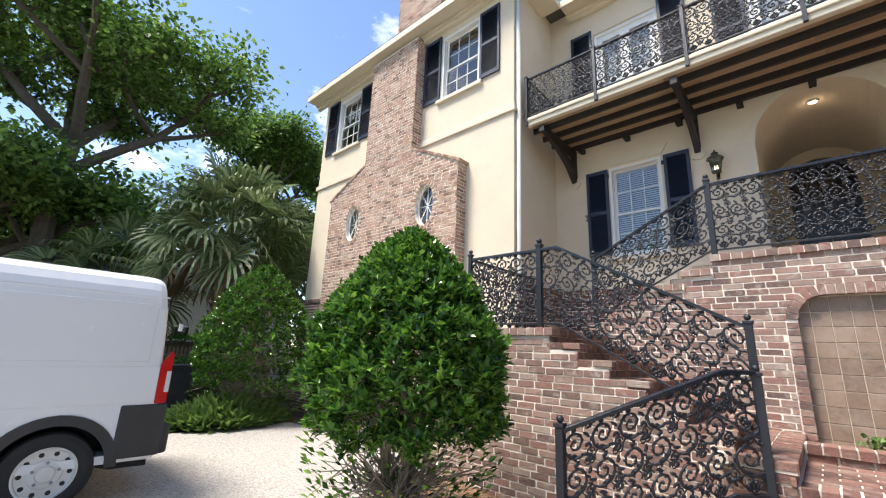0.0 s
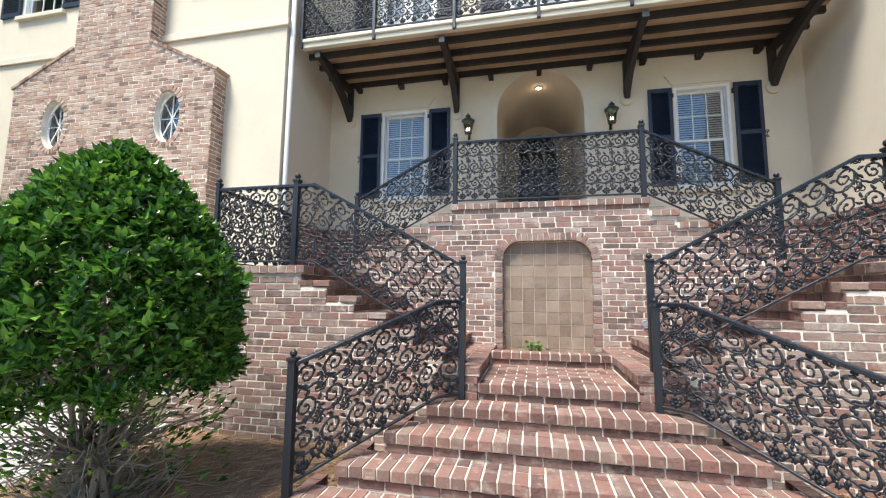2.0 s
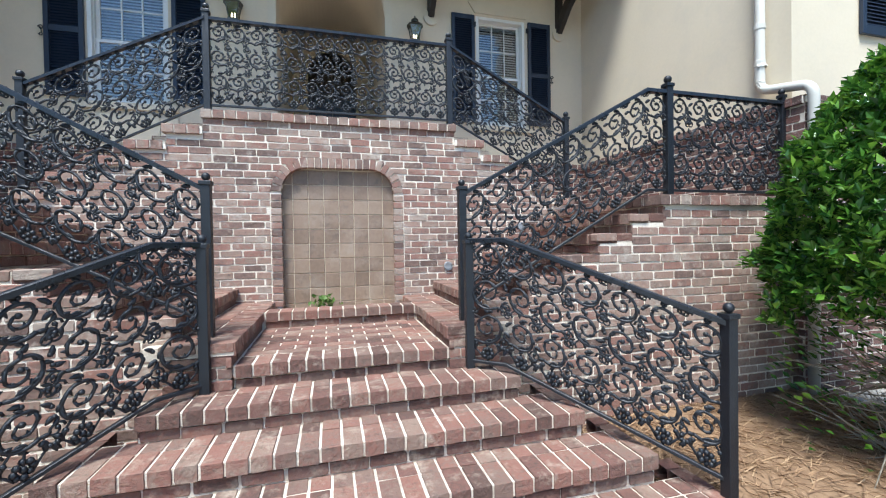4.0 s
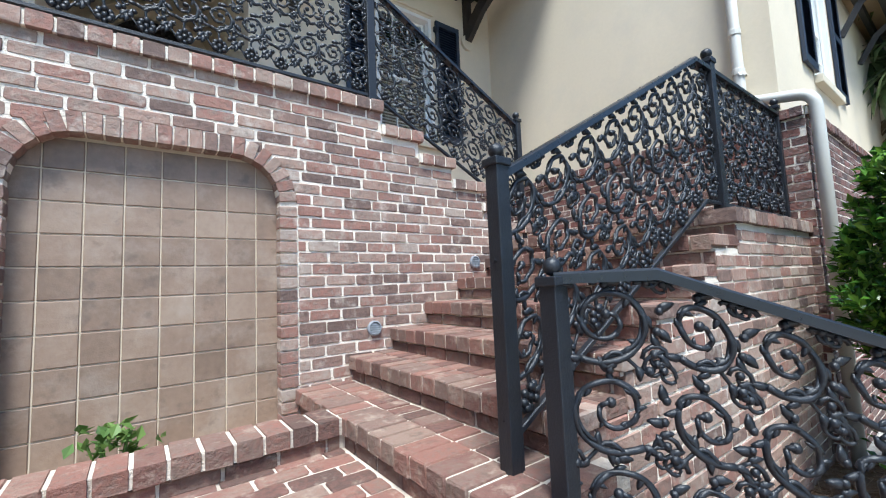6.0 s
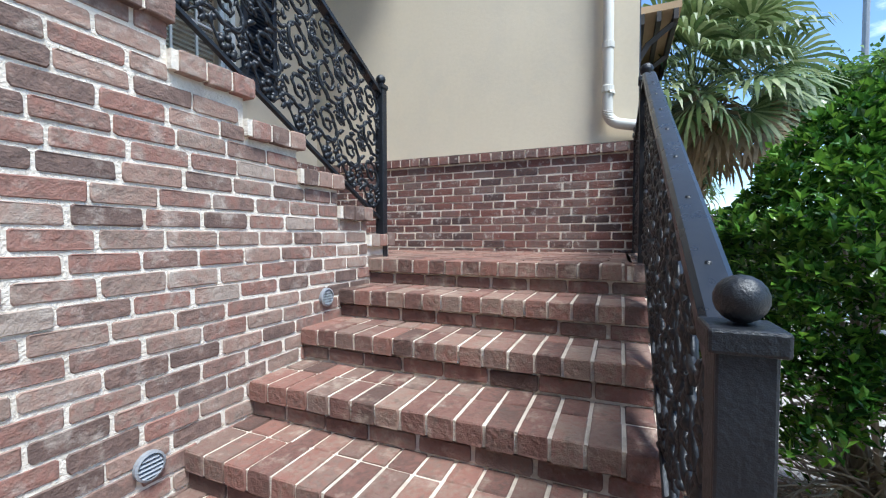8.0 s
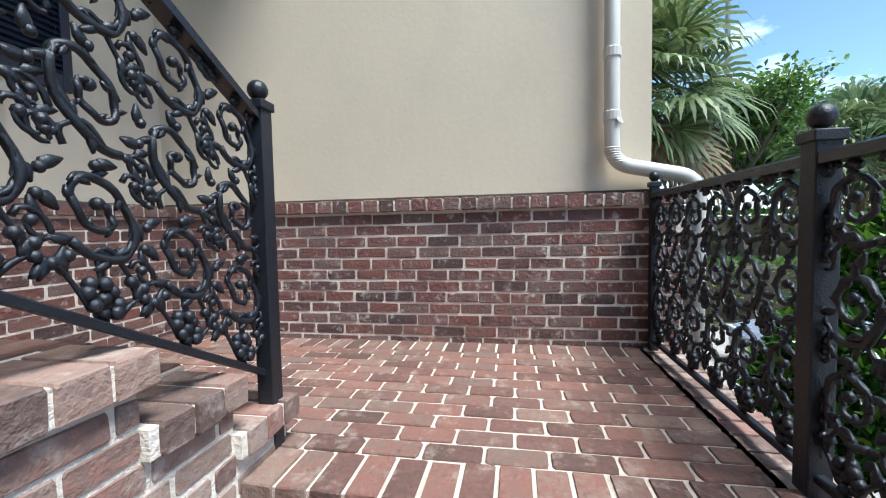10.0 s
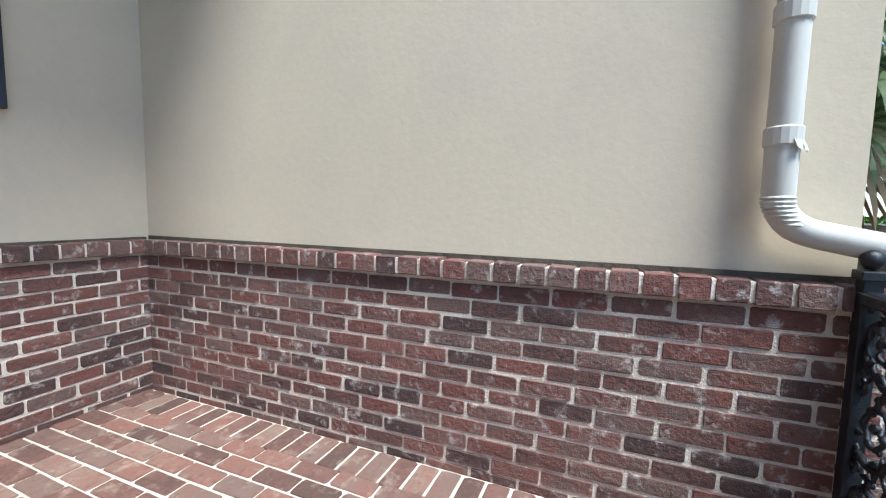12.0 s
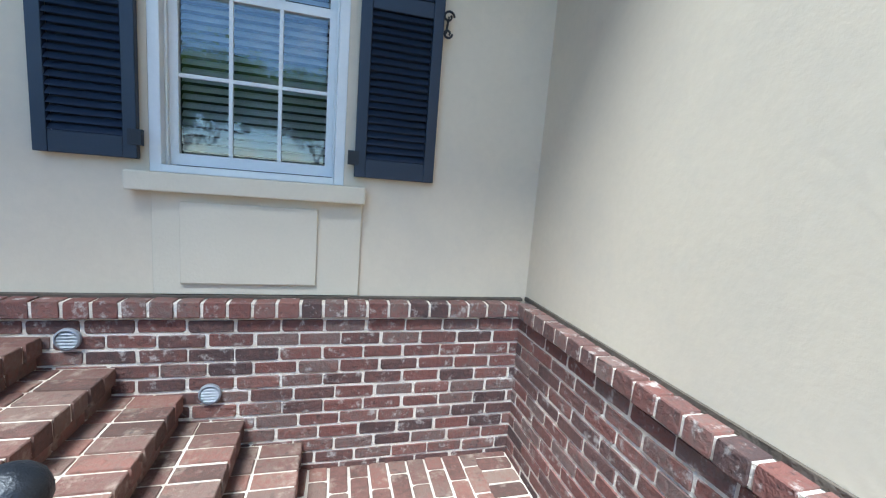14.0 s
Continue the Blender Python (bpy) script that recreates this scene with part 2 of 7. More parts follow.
M_CAR_GLASS = material("tinted_glass", [(0.012, 0.018, 0.022), (0.02, 0.028, 0.033)], scale=2, rough=0.14, bump=0, fine=8)
M_PLASTIC = material("black_plastic", [(0.022, 0.023, 0.025), (0.035, 0.036, 0.038)], scale=5, rough=0.6, bump=0.15, fine=150)
M_RUBBER = material("tyre_rubber", [(0.012, 0.012, 0.013), (0.025, 0.025, 0.026)], scale=6, rough=0.85, bump=0.3)
M_STEEL = material("painted_steel_wheel", [(0.50, 0.51, 0.51), (0.60, 0.61, 0.61)], scale=8, rough=0.45, metal=0.15, bump=0.05)
M_RED = material("red_lens", [(0.42, 0.012, 0.012), (0.5, 0.02, 0.018)], scale=8, rough=0.15, bump=0)
M_CLEAR_LENS = material("clear_lens", [(0.55, 0.56, 0.57), (0.65, 0.66, 0.67)], scale=20, rough=0.15, bump=0)
M_COPPER = material("verdigris_copper", [(0.055, 0.058, 0.052), (0.11, 0.115, 0.10), (0.10, 0.075, 0.05)], scale=10, rough=0.5, metal=0.7, bump=0.2)
M_DOOR = material("black_door_paint", [(0.006, 0.006, 0.008), (0.012, 0.012, 0.014)], scale=3, rough=0.3, bump=0.05)
M_HOUSE = material("far_stucco", [(0.42, 0.37, 0.29), (0.48, 0.42, 0.33)], scale=1, rough=0.9, bump=0.1)
M_VENT = material("grey_metal", [(0.24, 0.25, 0.27), (0.33, 0.34, 0.36)], scale=12, rough=0.5, metal=0.15, bump=0.1)


def glow_material(name, colour, strength):
    m = bpy.data.materials.new(name)
    m.use_nodes = True
    b = m.node_tree.nodes["Principled BSDF"]
    b.inputs["Base Color"].default_value = (*colour, 1)
    b.inputs["Emission Color"].default_value = (*colour, 1)
    b.inputs["Emission Strength"].default_value = strength
    return m


M_GLOW = glow_material("warm_lamp", (1.0, 0.78, 0.52), 2.5)

# ---- mesh helpers ----


def mesh_object(name, bm, mat, parent=None, smooth=False):
    me = bpy.data.meshes.new(name)
    bm.normal_update()
    bm.to_mesh(me)
    bm.free()
    me.materials.append(mat)
    if smooth:
        for p in me.polygons:
            p.use_smooth = True
    ob = new(name, me)
    if parent is not None:
        ob.parent = parent
    return ob


def part(name, bm, mat, parent, label="", smooth=False):
    ob = mesh_object(name, bm, mat, parent, smooth)
    return tagged(ob, label) if label else ob


def from_lists(name, verts, faces, mat, parent=None, smooth=False):
    me = bpy.data.meshes.new(name)
    me.from_pydata(verts, [], faces)
    me.materials.append(mat)
    if smooth:
        me.polygons.foreach_set("use_smooth", [True] * len(faces))
    ob = new(name, me)
    if parent is not None:
        ob.parent = parent
    return ob


def thing(name, label, category, at=(0, 0, 0), group="", kind=""):
    ob = new(name)
    ob.location = at
    return tagged(ob, label, category, group, kind)


def box(bm, lo, hi):
    v = [bm.verts.new((x, y, z)) for z in (lo[2], hi[2]) for y in (lo[1], hi[1]) for x in (lo[0], hi[0])]
    for f in ((0, 2, 3, 1), (4, 5, 7, 6), (0, 1, 5, 4), (2, 6, 7, 3), (0, 4, 6, 2), (1, 3, 7, 5)):
        bm.faces.new([v[i] for i in f])
    return v


def boxes(*pairs):
    bm = bmesh.new()
    for lo, hi in pairs:
        box(bm, lo, hi)
    return bm


def soften(ob, width=0.006, segments=2):
    b = ob.modifiers.new("bevel", "BEVEL")
    b.width, b.segments, b.limit_method, b.angle_limit = width, segments, "ANGLE", radians(40)
    return ob


def tube(bm, pts, r, sides=6, r_end=None, flat=1.0, closed_ends=True):
    """A tube along points; r may shrink to r_end."""
    pts = [Vector(p) for p in pts]
    rings, n = [], len(pts)
    up = Vector((0.31, 0.22, 0.93)).normalized()
    for i, p in enumerate(pts):
        d = (pts[min(i + 1, n - 1)] - pts[max(i - 1, 0)])
        d = d.normalized() if d.length > 1e-9 else Vector((0, 0, 1))
        a = d.cross(up)
        if a.length < 1e-3:
            a = d.cross(Vector((1, 0, 0)))
        a.normalize()
        b = d.cross(a).normalized()
        rr = r if r_end is None else r + (r_end - r) * i / max(1, n - 1)
        rings.append([bm.verts.new(p + (a * math.cos(t) + b * math.sin(t) * flat) * rr) for t in (2 * math.pi * k / sides for k in range(sides))])
    for r0, r1 in zip(rings, rings[1:]):
        for k in range(sides):
            bm.faces.new((r0[k], r0[(k + 1) % sides], r1[(k + 1) % sides], r1[k]))
    if closed_ends:
        bm.faces.new(list(reversed(rings[0])))
        bm.faces.new(rings[-1])


def ball(bm, c, r, u=10, v=6, squash=1.0):
    c = Vector(c)
    rings = []
    for j in range(1, v):
        a = math.pi * j / v
        rings.append([bm.verts.new(c + Vector((math.sin(a) * math.cos(2 * math.pi * i / u) * r, math.sin(a) * math.sin(2 * math.pi * i / u) * r, math.cos(a) * r * squash))) for i in range(u)])
    top, bot = bm.verts.new(c + Vector((0, 0, r * squash))), bm.verts.new(c - Vector((0, 0, r * squash)))
    for i in range(u):
        bm.faces.new((top, rings[0][i], rings[0][(i + 1) % u]))
        bm.faces.new((bot, rings[-1][(i + 1) % u], rings[-1][i]))
    for r0, r1 in zip(rings, rings[1:]):
        for i in range(u):
            bm.faces.new((r0[i], r1[i], r1[(i + 1) % u], r0[(i + 1) % u]))


def lathe(bm, profile, c=(0, 0, 0), u=20, axis="z"):
    """Turns (radius, height) pairs round an axis."""
    c = Vector(c)
    rings = []
    for r, h in profile:
        ring = []
        for i in range(u):
            a = 2 * math.pi * i / u
            p = Vector((r * math.cos(a), r * math.sin(a), h))
            if axis == "x":
                p = Vector((h, p.x, p.y))
            elif axis == "y":
                p = Vector((p.x, h, p.y))
            ring.append(bm.verts.new(c + p))
        rings.append(ring)
    for r0, r1 in zip(rings, rings[1:]):
        for i in range(u):
            bm.faces.new((r0[i], r0[(i + 1) % u], r1[(i + 1) % u], r1[i]))
    bm.faces.new(list(reversed(rings[0])))
    bm.faces.new(rings[-1])


def pierced(bm, y0, y1, u0, u1, z0, z1, holes, top=None, axis="x"):
    """A wall slab between y0 and y1, along u, with holes (ua, ub, steps, fn(u) -> (low, high)); top(u) cuts its upper edge."""
    cuts = {u0, u1}
    for ua, ub, steps, fn in holes:
        cuts |= {ua + (ub - ua) * i / steps for i in range(steps + 1)}
    if top:
        cuts |= {u0 + (u1 - u0) * i / 40 for i in range(41)}
    cuts = sorted(c for c in cuts if u0 - 1e-9 <= c <= u1 + 1e-9)

    def solid(a, mid):
        zs = [(z0, top(a) if top else z1)]
        for ua, ub, _, fn in holes:
            if ua < mid < ub:
                lo, hi = fn(min(max(a, ua), ub))
                cut = []
                for s, e in zs:
                    cut += [(s, min(e, lo)), (max(s, hi), e)]
                zs = cut
        return zs
    for a, b in zip(cuts, cuts[1:]):
        if b - a < 1e-6:
            continue
        mid = (a + b) / 2
        for (s0, e0), (s1, e1) in zip(solid(a + 1e-6, mid), solid(b - 1e-6, mid)):
            if e0 - s0 < 1e-4 and e1 - s1 < 1e-4:
                continue
            q = []
            for y in (y0, y1):
                for u, z in ((a, s0), (b, s1), (b, max(e1, s1)), (a, max(e0, s0))):
                    q.append(bm.verts.new((u, y, z) if axis == "x" else (y, u, z)))
            for f in ((0, 1, 2, 3), (7, 6, 5, 4), (0, 4, 5, 1), (1, 5, 6, 2), (2, 6, 7, 3), (3, 7, 4, 0)):
                bm.faces.new([q[i] for i in f])


def arch_fn(cx, r, spring, floor_z):
    return lambda u: (floor_z, spring + math.sqrt(max(0.0, r * r - (u - cx) ** 2)))


def rect_fn(lo, hi):
    return lambda u: (lo, hi)


def round_top(cx, half, top, r, lo):
    """A flat head with rounded corners."""
    def fn(u):
        d = half - abs(u - cx)
        return (lo, top if d >= r else top - r + math.sqrt(max(0.0, r * r - (r - d) ** 2)))
    return fn


# ---- bricks ----
BL, BH, BJ = 0.201, 0.063, 0.012
BRICKS = {}


def brick_mesh(mat, kind, depth):
    """A unit brick with worn, chamfered edges: x -0.5..0.5, z -0.5..0.5, front at y 0, back at y 1."""
    key = (mat.name, kind, round(depth, 2))
    if key not in BRICKS:
        rnd = random.Random(kind * 17 + len(BRICKS))
        me = bpy.data.meshes.new("brick")
        me.from_pydata(*brick_data(rnd, depth))
        me.materials.append(mat)
        BRICKS[key] = me
    return BRICKS[key]


def brick_data(rnd, depth):
    """Eight-cornered face, so that the arrises look knocked off; each corner strays a little."""
    j = lambda k: rnd.uniform(-k, k)
    ring = []
    for sx, sz in ((-1, -1), (1, -1), (1, 1), (-1, 1)):
        a = (sx * (0.5 - rnd.uniform(0.012, 0.05)), sz * 0.5)
        b = (sx * 0.5, sz * (0.5 - rnd.uniform(0.06, 0.2)))
        ring += [a, b] if sx * sz < 0 else [b, a]
    mid = [(x + j(0.007), 0.0045 / depth, z + j(0.03)) for x, z in ring]
    front = [(x * 0.972 + j(0.006), j(0.0014) / depth, z * 0.91 + j(0.02)) for x, _, z in mid]
    back = [(x, 1.0, z) for x, _, z in mid]
    faces = [tuple(range(8))] + [(i + 8, (i + 1) % 8 + 8, (i + 1) % 8, i) for i in range(8)] + [(i + 16, (i + 1) % 8 + 16, (i + 1) % 8 + 8, i + 8) for i in range(8)]
    return front + mid + back, [], faces


class Bricklayer:
    """Gathers bricks (a 4x4 placing matrix each) for one piece of the setting: the first 300 become parts, the rest one joined part."""

    def __init__(self, parent, mat, near=None, limit=300):
        self.parent, self.mat, self.near, self.limit, self.items = parent, mat, near, limit, []

    def lay(self, centre, along, out, length, height, depth=0.03, up=None):
        along, out = Vector(along).normalized(), Vector(out).normalized()
        up = Vector(up) if up else Vector((0, 0, 1))
        m = Matrix((along * length, -out * depth, up * height)).transposed().to_4x4()
        m.translation = Vector(centre)
        self.items.append((m, depth))

    def finish(self):
        rnd = random.Random(len(self.items))
        order = list(self.items)
        if self.near:
            near = Vector(self.near)
            order.sort(key=lambda q: (q[0].translation - near).length)
        for m, depth in order[:self.limit]:
            ob = new("brick", brick_mesh(self.mat, rnd.randrange(8), depth))
            ob.parent = self.parent
            ob.matrix_world = m
        verts, faces = [], []
        for m, depth in order[self.limit:]:
            v, _, f = brick_data(rnd, depth)
            base = len(verts)
            verts += [tuple(m @ Vector(p)) for p in v]
            faces += [tuple(base + i for i in q) for q in f]
        if verts:
            tagged(from_lists("brickwork", verts, faces, self.mat, self.parent), kind="stuff")


def brick_face(layer, origin, along, out, width, z0, z1, spans=None, proud=0.0045, seed=1):
    """Running bond on a vertical face; spans(z) gives the free stretches of u for the course at z."""
    rnd = random.Random(seed)
    origin, along, out = Vector(origin), Vector(along), Vector(out)
    pitch = BH + BJ
    rows = int(round((z1 - z0) / pitch))
    for row in range(rows):
        z = z0 + (row + 0.5) * pitch
        for ua, ub in (spans(z) if spans else [(0.0, width)]):
            u = ua - (BL + BJ) * (0.5 if row % 2 else 0.0) - (rnd.uniform(0, 0.05))
            while u < ub:
                a, b = max(u, ua), min(u + BL, ub)
                if b - a > 0.03:
                    dz = rnd.uniform(-0.002, 0.002)
                    layer.lay(origin + along * ((a + b) / 2) + Vector((0, 0, z + dz)) + out * (proud + rnd.uniform(-0.002, 0.003)), along, out, b - a, BH + rnd.uniform(-0.003, 0.003), 0.03)
                u += BL + BJ + rnd.uniform(-0.006, 0.006)


def rowlock(layer, start, along, out, length, top, height=0.085, depth=0.2, width=0.098, seed=3, joint=0.012):
    """A row of bricks on edge, ends facing out: caps and nosings. They show top and end."""
    rnd = random.Random(seed)
    start, along, out = Vector(start), Vector(along).normalized(), Vector(out).normalized()
    n = max(1, int(round(length / (width + joint))))
    w = length / n
    for i in range(n):
        c = start + along * (w * (i + 0.5)) + Vector((0, 0, top - height / 2 + rnd.uniform(-0.003, 0.002))) + out * rnd.uniform(-0.003, 0.004)
        layer.lay(c, along, out, w - joint, height, depth)

# ---- plan ----
G = -0.14                                   # drive level
X0 = 0.62                                   # axis of the double stair
TREADS = [(2.88, 0.015, 1.95), (3.19, 0.19, 1.67), (3.49, 0.355, 1.40), (3.79, 0.512, 1.12)]   # front, top, half width
MID_Z, MID_Y = 0.664, 4.08
LEDGE_Y, LEDGE_Z = 5.19, 0.81
SIDE = [(1.30, 0.81), (1.65, 0.965), (1.965, 1.12), (2.27, 1.285), (2.595, 1.455), (2.91, 1.62), (3.22, 1.78)]  # nosing, top
LAND_Z = 1.78
WALL_Y = 5.92                               # face of the niche wall
SOUTH_Y = 4.17                              # south face of the side flights
TERR_Z = 2.78
FACADE_Y = 7.72
EAST_X, WEST_X = 4.87, -3.65
BASE_TOP = 2.725


def mx(s, x):
    return X0 + s * (x - X0)


def setting(name, bm, mat, label, category):
    return tagged(mesh_object(name, bm, mat), label, category, kind="structure")


# ground, drive, beds
bm = bmesh.new()
N = 24
for i in range(N + 1):
    for j in range(N + 1):
        u, v = (i / N * 2 - 1), (j / N * 2 - 1)
        bm.verts.new((u * abs(u) * 900, v * abs(v) * 900, G - 0.035))
bm.verts.ensure_lookup_table()
for i in range(N):
    for j in range(N):
        a = i * (N + 1) + j
        bm.faces.new([bm.verts[k] for k in (a, a + N + 1, a + N + 2, a + 1)])
setting("ground", bm, M_SOIL, "dark garden soil with sparse grass", "ground")
bm = boxes(((-8.7, -14, G - 0.2), (13.2, 4.6, G)), ((-8.7, 4.6, G - 0.2), (-5.0, 4.95, G)), ((-5.4, -30, G - 0.2), (10, -14, G)))
setting("driveway", bm, M_DRIVE, "pale exposed-aggregate concrete driveway", "driveway")


def bed(name, x0, x1, y0, y1, seed):
    rnd = random.Random(seed)
    bm = bmesh.new()
    nx, ny = 26, 16
    grid = []
    for i in range(nx + 1):
        for j in range(ny + 1):
            u, v = i / nx, j / ny
            e = min(u, 1 - u, v * 1.6, 1.0)
            edge = 0.06 * math.sin(7 * u + seed) * (1 - v) ** 3
            h = 0.012 + 0.085 * min(1, e * 6) + 0.02 * noise.noise((u * 9, v * 7, seed))
            grid.append(bm.verts.new((x0 + (x1 - x0) * u, y0 + (y1 - y0) * v + edge, G + h)))
    for i in range(nx):
        for j in range(ny):
            a = i * (ny + 1) + j
            bm.faces.new([grid[k] for k in (a, a + ny + 1, a + ny + 2, a + 1)])
    setting(name, bm, M_STRAW, "brown pine-straw mulch bed beside the stair wall", "mulch bed")
    verts, faces = [], []
    for _ in range(5000):
        u, v = rnd.random(), rnd.random() ** 0.8
        p = Vector((x0 + (x1 - x0) * u, y0 + (y1 - y0) * v, G + 0.09 * min(1, min(u, 1 - u, v) * 6 + 0.25) + rnd.uniform(0.0, 0.022)))
        a = rnd.uniform(0, math.pi)
        d = Vector((math.cos(a), math.sin(a), rnd.uniform(-0.12, 0.12))) * rnd.uniform(0.05, 0.12)
        s = Vector((-math.sin(a), math.cos(a), 0)) * 0.003
        b = len(verts)
        verts += [tuple(p - d - s), tuple(p - d + s), tuple(p + Vector((0, 0, 0.006)) + s * 1.3), tuple(p + d)]
        faces += [(b, b + 1, b + 2), (b, b + 2, b + 3)]
    tagged(from_lists("pine_needles", verts, faces, M_STRAND), "loose dry brown pine needles on the bed", "pine straw", kind="stuff")


bed("mulch_bed_west", -3.75, -1.15, 1.75, 4.22, 2)
bed("mulch_bed_east", 2.4, 5.15, 1.75, 4.22, 5)

# ---- central steps ----
stair = thing("stair_entry", "flared red brick entry steps with pale mortar joints", "steps", kind="structure")
bm = bmesh.new()
for k, (y, z, hw) in enumerate(TREADS):
    box(bm, (X0 - hw + 0.012, y + 0.03, G - 0.1), (X0 + hw - 0.012, y + 0.42, z - 0.07))
    box(bm, (X0 - hw + 0.006, y + 0.008, z - 0.082), (X0 + hw - 0.006, y + 0.36, z - 0.008))
box(bm, (X0 - 0.70, MID_Y + 0.03, G), (X0 + 0.70, 5.3, MID_Z - 0.07))
box(bm, (X0 - 0.70, MID_Y + 0.008, MID_Z - 0.082), (X0 + 0.70, 5.3, MID_Z - 0.008))
part("mortar_core", bm, M_MORTAR_WORN, stair)
lay = Bricklayer(stair, M_BRICK_TREAD, near=(X0, 3.3, 0.1))
for k, (y, z, hw) in enumerate(TREADS):
    rowlock(lay, (X0 - hw, y, 0), (1, 0, 0), (0, -1, 0), 2 * hw, z, seed=k)
    rowlock(lay, (X0 - hw, y + 0.213, 0), (1, 0, 0), (0, -1, 0), 2 * hw, z, depth=0.13, seed=k + 20)
    low = TREADS[k - 1][1] if k else G
    brick_face(lay, (X0 - hw + 0.02, y + 0.028, 0), (1, 0, 0), (0, -1, 0), 2 * hw - 0.04, z - 0.09 - 0.075, z - 0.09, seed=k + 5)
    for s in (-1, 1):
        brick_face(lay, (X0 + s * (hw - 0.012), y + 0.03, 0), (0, 1, 0), (s, 0, 0), 0.3, z - 0.09 - 0.075, z - 0.09, seed=k + 9)
        rowlock(lay, (X0 + s * (hw + 0.0), y + 0.20, 0), (0, 1, 0), (s, 0, 0), 0.34, z, depth=0.11, seed=k + 31)
rowlock(lay, (X0 - 0.69, MID_Y, 0), (1, 0, 0), (0, -1, 0), 1.38, MID_Z, seed=8)
brick_face(lay, (X0 - 0.69, MID_Y + 0.028, 0), (1, 0, 0), (0, -1, 0), 1.38, MID_Z - 0.165, MID_Z - 0.09, seed=15)
# paving of the middle landing: flat bricks in running bond
rnd = random.Random(4)
y = MID_Y + 0.225
row = 0
while y < LEDGE_Y + 0.02:
    u = X0 - 0.68 - (0.1 if row % 2 else 0)
    while u < X0 + 0.68:
        a, b = max(u, X0 - 0.68), min(u + 0.2, X0 + 0.68)
        if b - a > 0.03:
            lay.lay(((a + b) / 2, y + 0.047, MID_Z - 0.0 + rnd.uniform(-0.003, 0.002)), (1, 0, 0), (0, 0, 1), b - a, 0.094, 0.03, up=(0, 1, 0))
        u += 0.212
    y += 0.107
    row += 1
lay.finish()

# ---- side flights ----
for s, tag in ((1, "east"), (-1, "west")):
    st = thing("stair_side_" + tag, "brick side stair with on-edge brick nosings", "steps", kind="structure")
    bm = bmesh.new()

    def sbox(x0, y0, z0, x1, y1, z1):
        a, b = mx(s, x0), mx(s, x1)
        box(bm, (min(a, b), y0, z0), (max(a, b), y1, z1))
    lay = Bricklayer(st, M_BRICK_TREAD, near=(mx(s, 2.2), 5.0, 1.2) if s == 1 else (mx(s, 2.2), 4.17, 1.0))
    for k, (x, z) in enumerate(SIDE[:-1]):
        y0 = SOUTH_Y if k else 4.06
        nx = SIDE[k + 1][0] + 0.05
        sbox(x + 0.03, y0 + 0.02, G, nx, WALL_Y, z - 0.075)
        sbox(x + 0.008, y0 + 0.006, z - 0.082, nx + 0.1, WALL_Y, z - 0.008)
        rowlock(lay, (mx(s, x), WALL_Y if s == 1 else y0, 0), (0, -1 if s == 1 else 1, 0), (-s, 0, 0), WALL_Y - y0, z, seed=k + 40)
        rowlock(lay, (mx(s, x + 0.213), WALL_Y if s == 1 else y0, 0), (0, -1 if s == 1 else 1, 0), (-s, 0, 0), WALL_Y - y0, z, depth=0.14, seed=k + 60)
        brick_face(lay, (mx(s, x + 0.026), WALL_Y if s == 1 else y0, 0), (0, -1 if s == 1 else 1, 0), (-s, 0, 0), WALL_Y - y0, z - 0.165, z - 0.09, seed=k + 70)
        # south end of each tread
        rowlock(lay, (mx(s, x + 0.0), y0, 0), (s, 0, 0), (0, -1, 0), nx - x + 0.02, z, height=0.06, depth=0.1, width=0.2, seed=k + 80)
    # ledge in front of the niche joins the two lowest treads
    if s == 1:
        box(bm, (X0 - 0.70, LEDGE_Y + 0.03, MID_Z - 0.02), (X0 + 0.70, LEDGE_Y + 0.2, LEDGE_Z - 0.07))
        box(bm, (X0 - 0.70, LEDGE_Y + 0.008, LEDGE_Z - 0.08), (X0 + 0.70, LEDGE_Y + 0.2, LEDGE_Z - 0.008))
        box(bm, (X0 - 0.70, LEDGE_Y + 0.2, G), (X0 + 0.70, WALL_Y + 0.08, 0.42))
        rowlock(lay, (X0 - 0.67, LEDGE_Y, 0), (1, 0, 0), (0, -1, 0), 1.34, LEDGE_Z, seed=90)
        brick_face(lay, (X0 - 0.67, LEDGE_Y + 0.028, 0), (1, 0, 0), (0, -1, 0), 1.34, MID_Z - 0.01, LEDGE_Z - 0.085, seed=91)
    # front end of the lowest tread
    brick_face(lay, (mx(s, 1.32), 4.075, 0), (s, 0, 0), (0, -1, 0), 0.4, 0.505, 0.73, seed=95)
    part("mortar_core", bm, M_MORTAR_WORN, st)
    lay.finish()

    # south wall under flight and landing
    x_end = 4.80 if s == 1 else 4.84
    wall = thing("wall_south_" + tag, "weathered brown and red brick stair wall", "wall", kind="structure")
    bm = bmesh.new()

    def step_top(x):
        t = [z for nx, z in SIDE if x >= nx]
        return (t[-1] if t else G) - 0.085
    prev = 1.45
    for k in range(len(SIDE)):
        a = max(SIDE[k][0] + 0.034, 1.335)
        b = SIDE[k + 1][0] + 0.034 if k + 1 < len(SIDE) else x_end
        sbox(a, SOUTH_Y, G - 0.1, b, SOUTH_Y + 0.2, SIDE[k][1] - 0.08)
    sbox(3.22, SOUTH_Y - 0.022, LAND_Z - 0.08, x_end, SOUTH_Y + 0.2, LAND_Z - 0.008)
    part("mortar_bed", bm, M_MORTAR, wall)
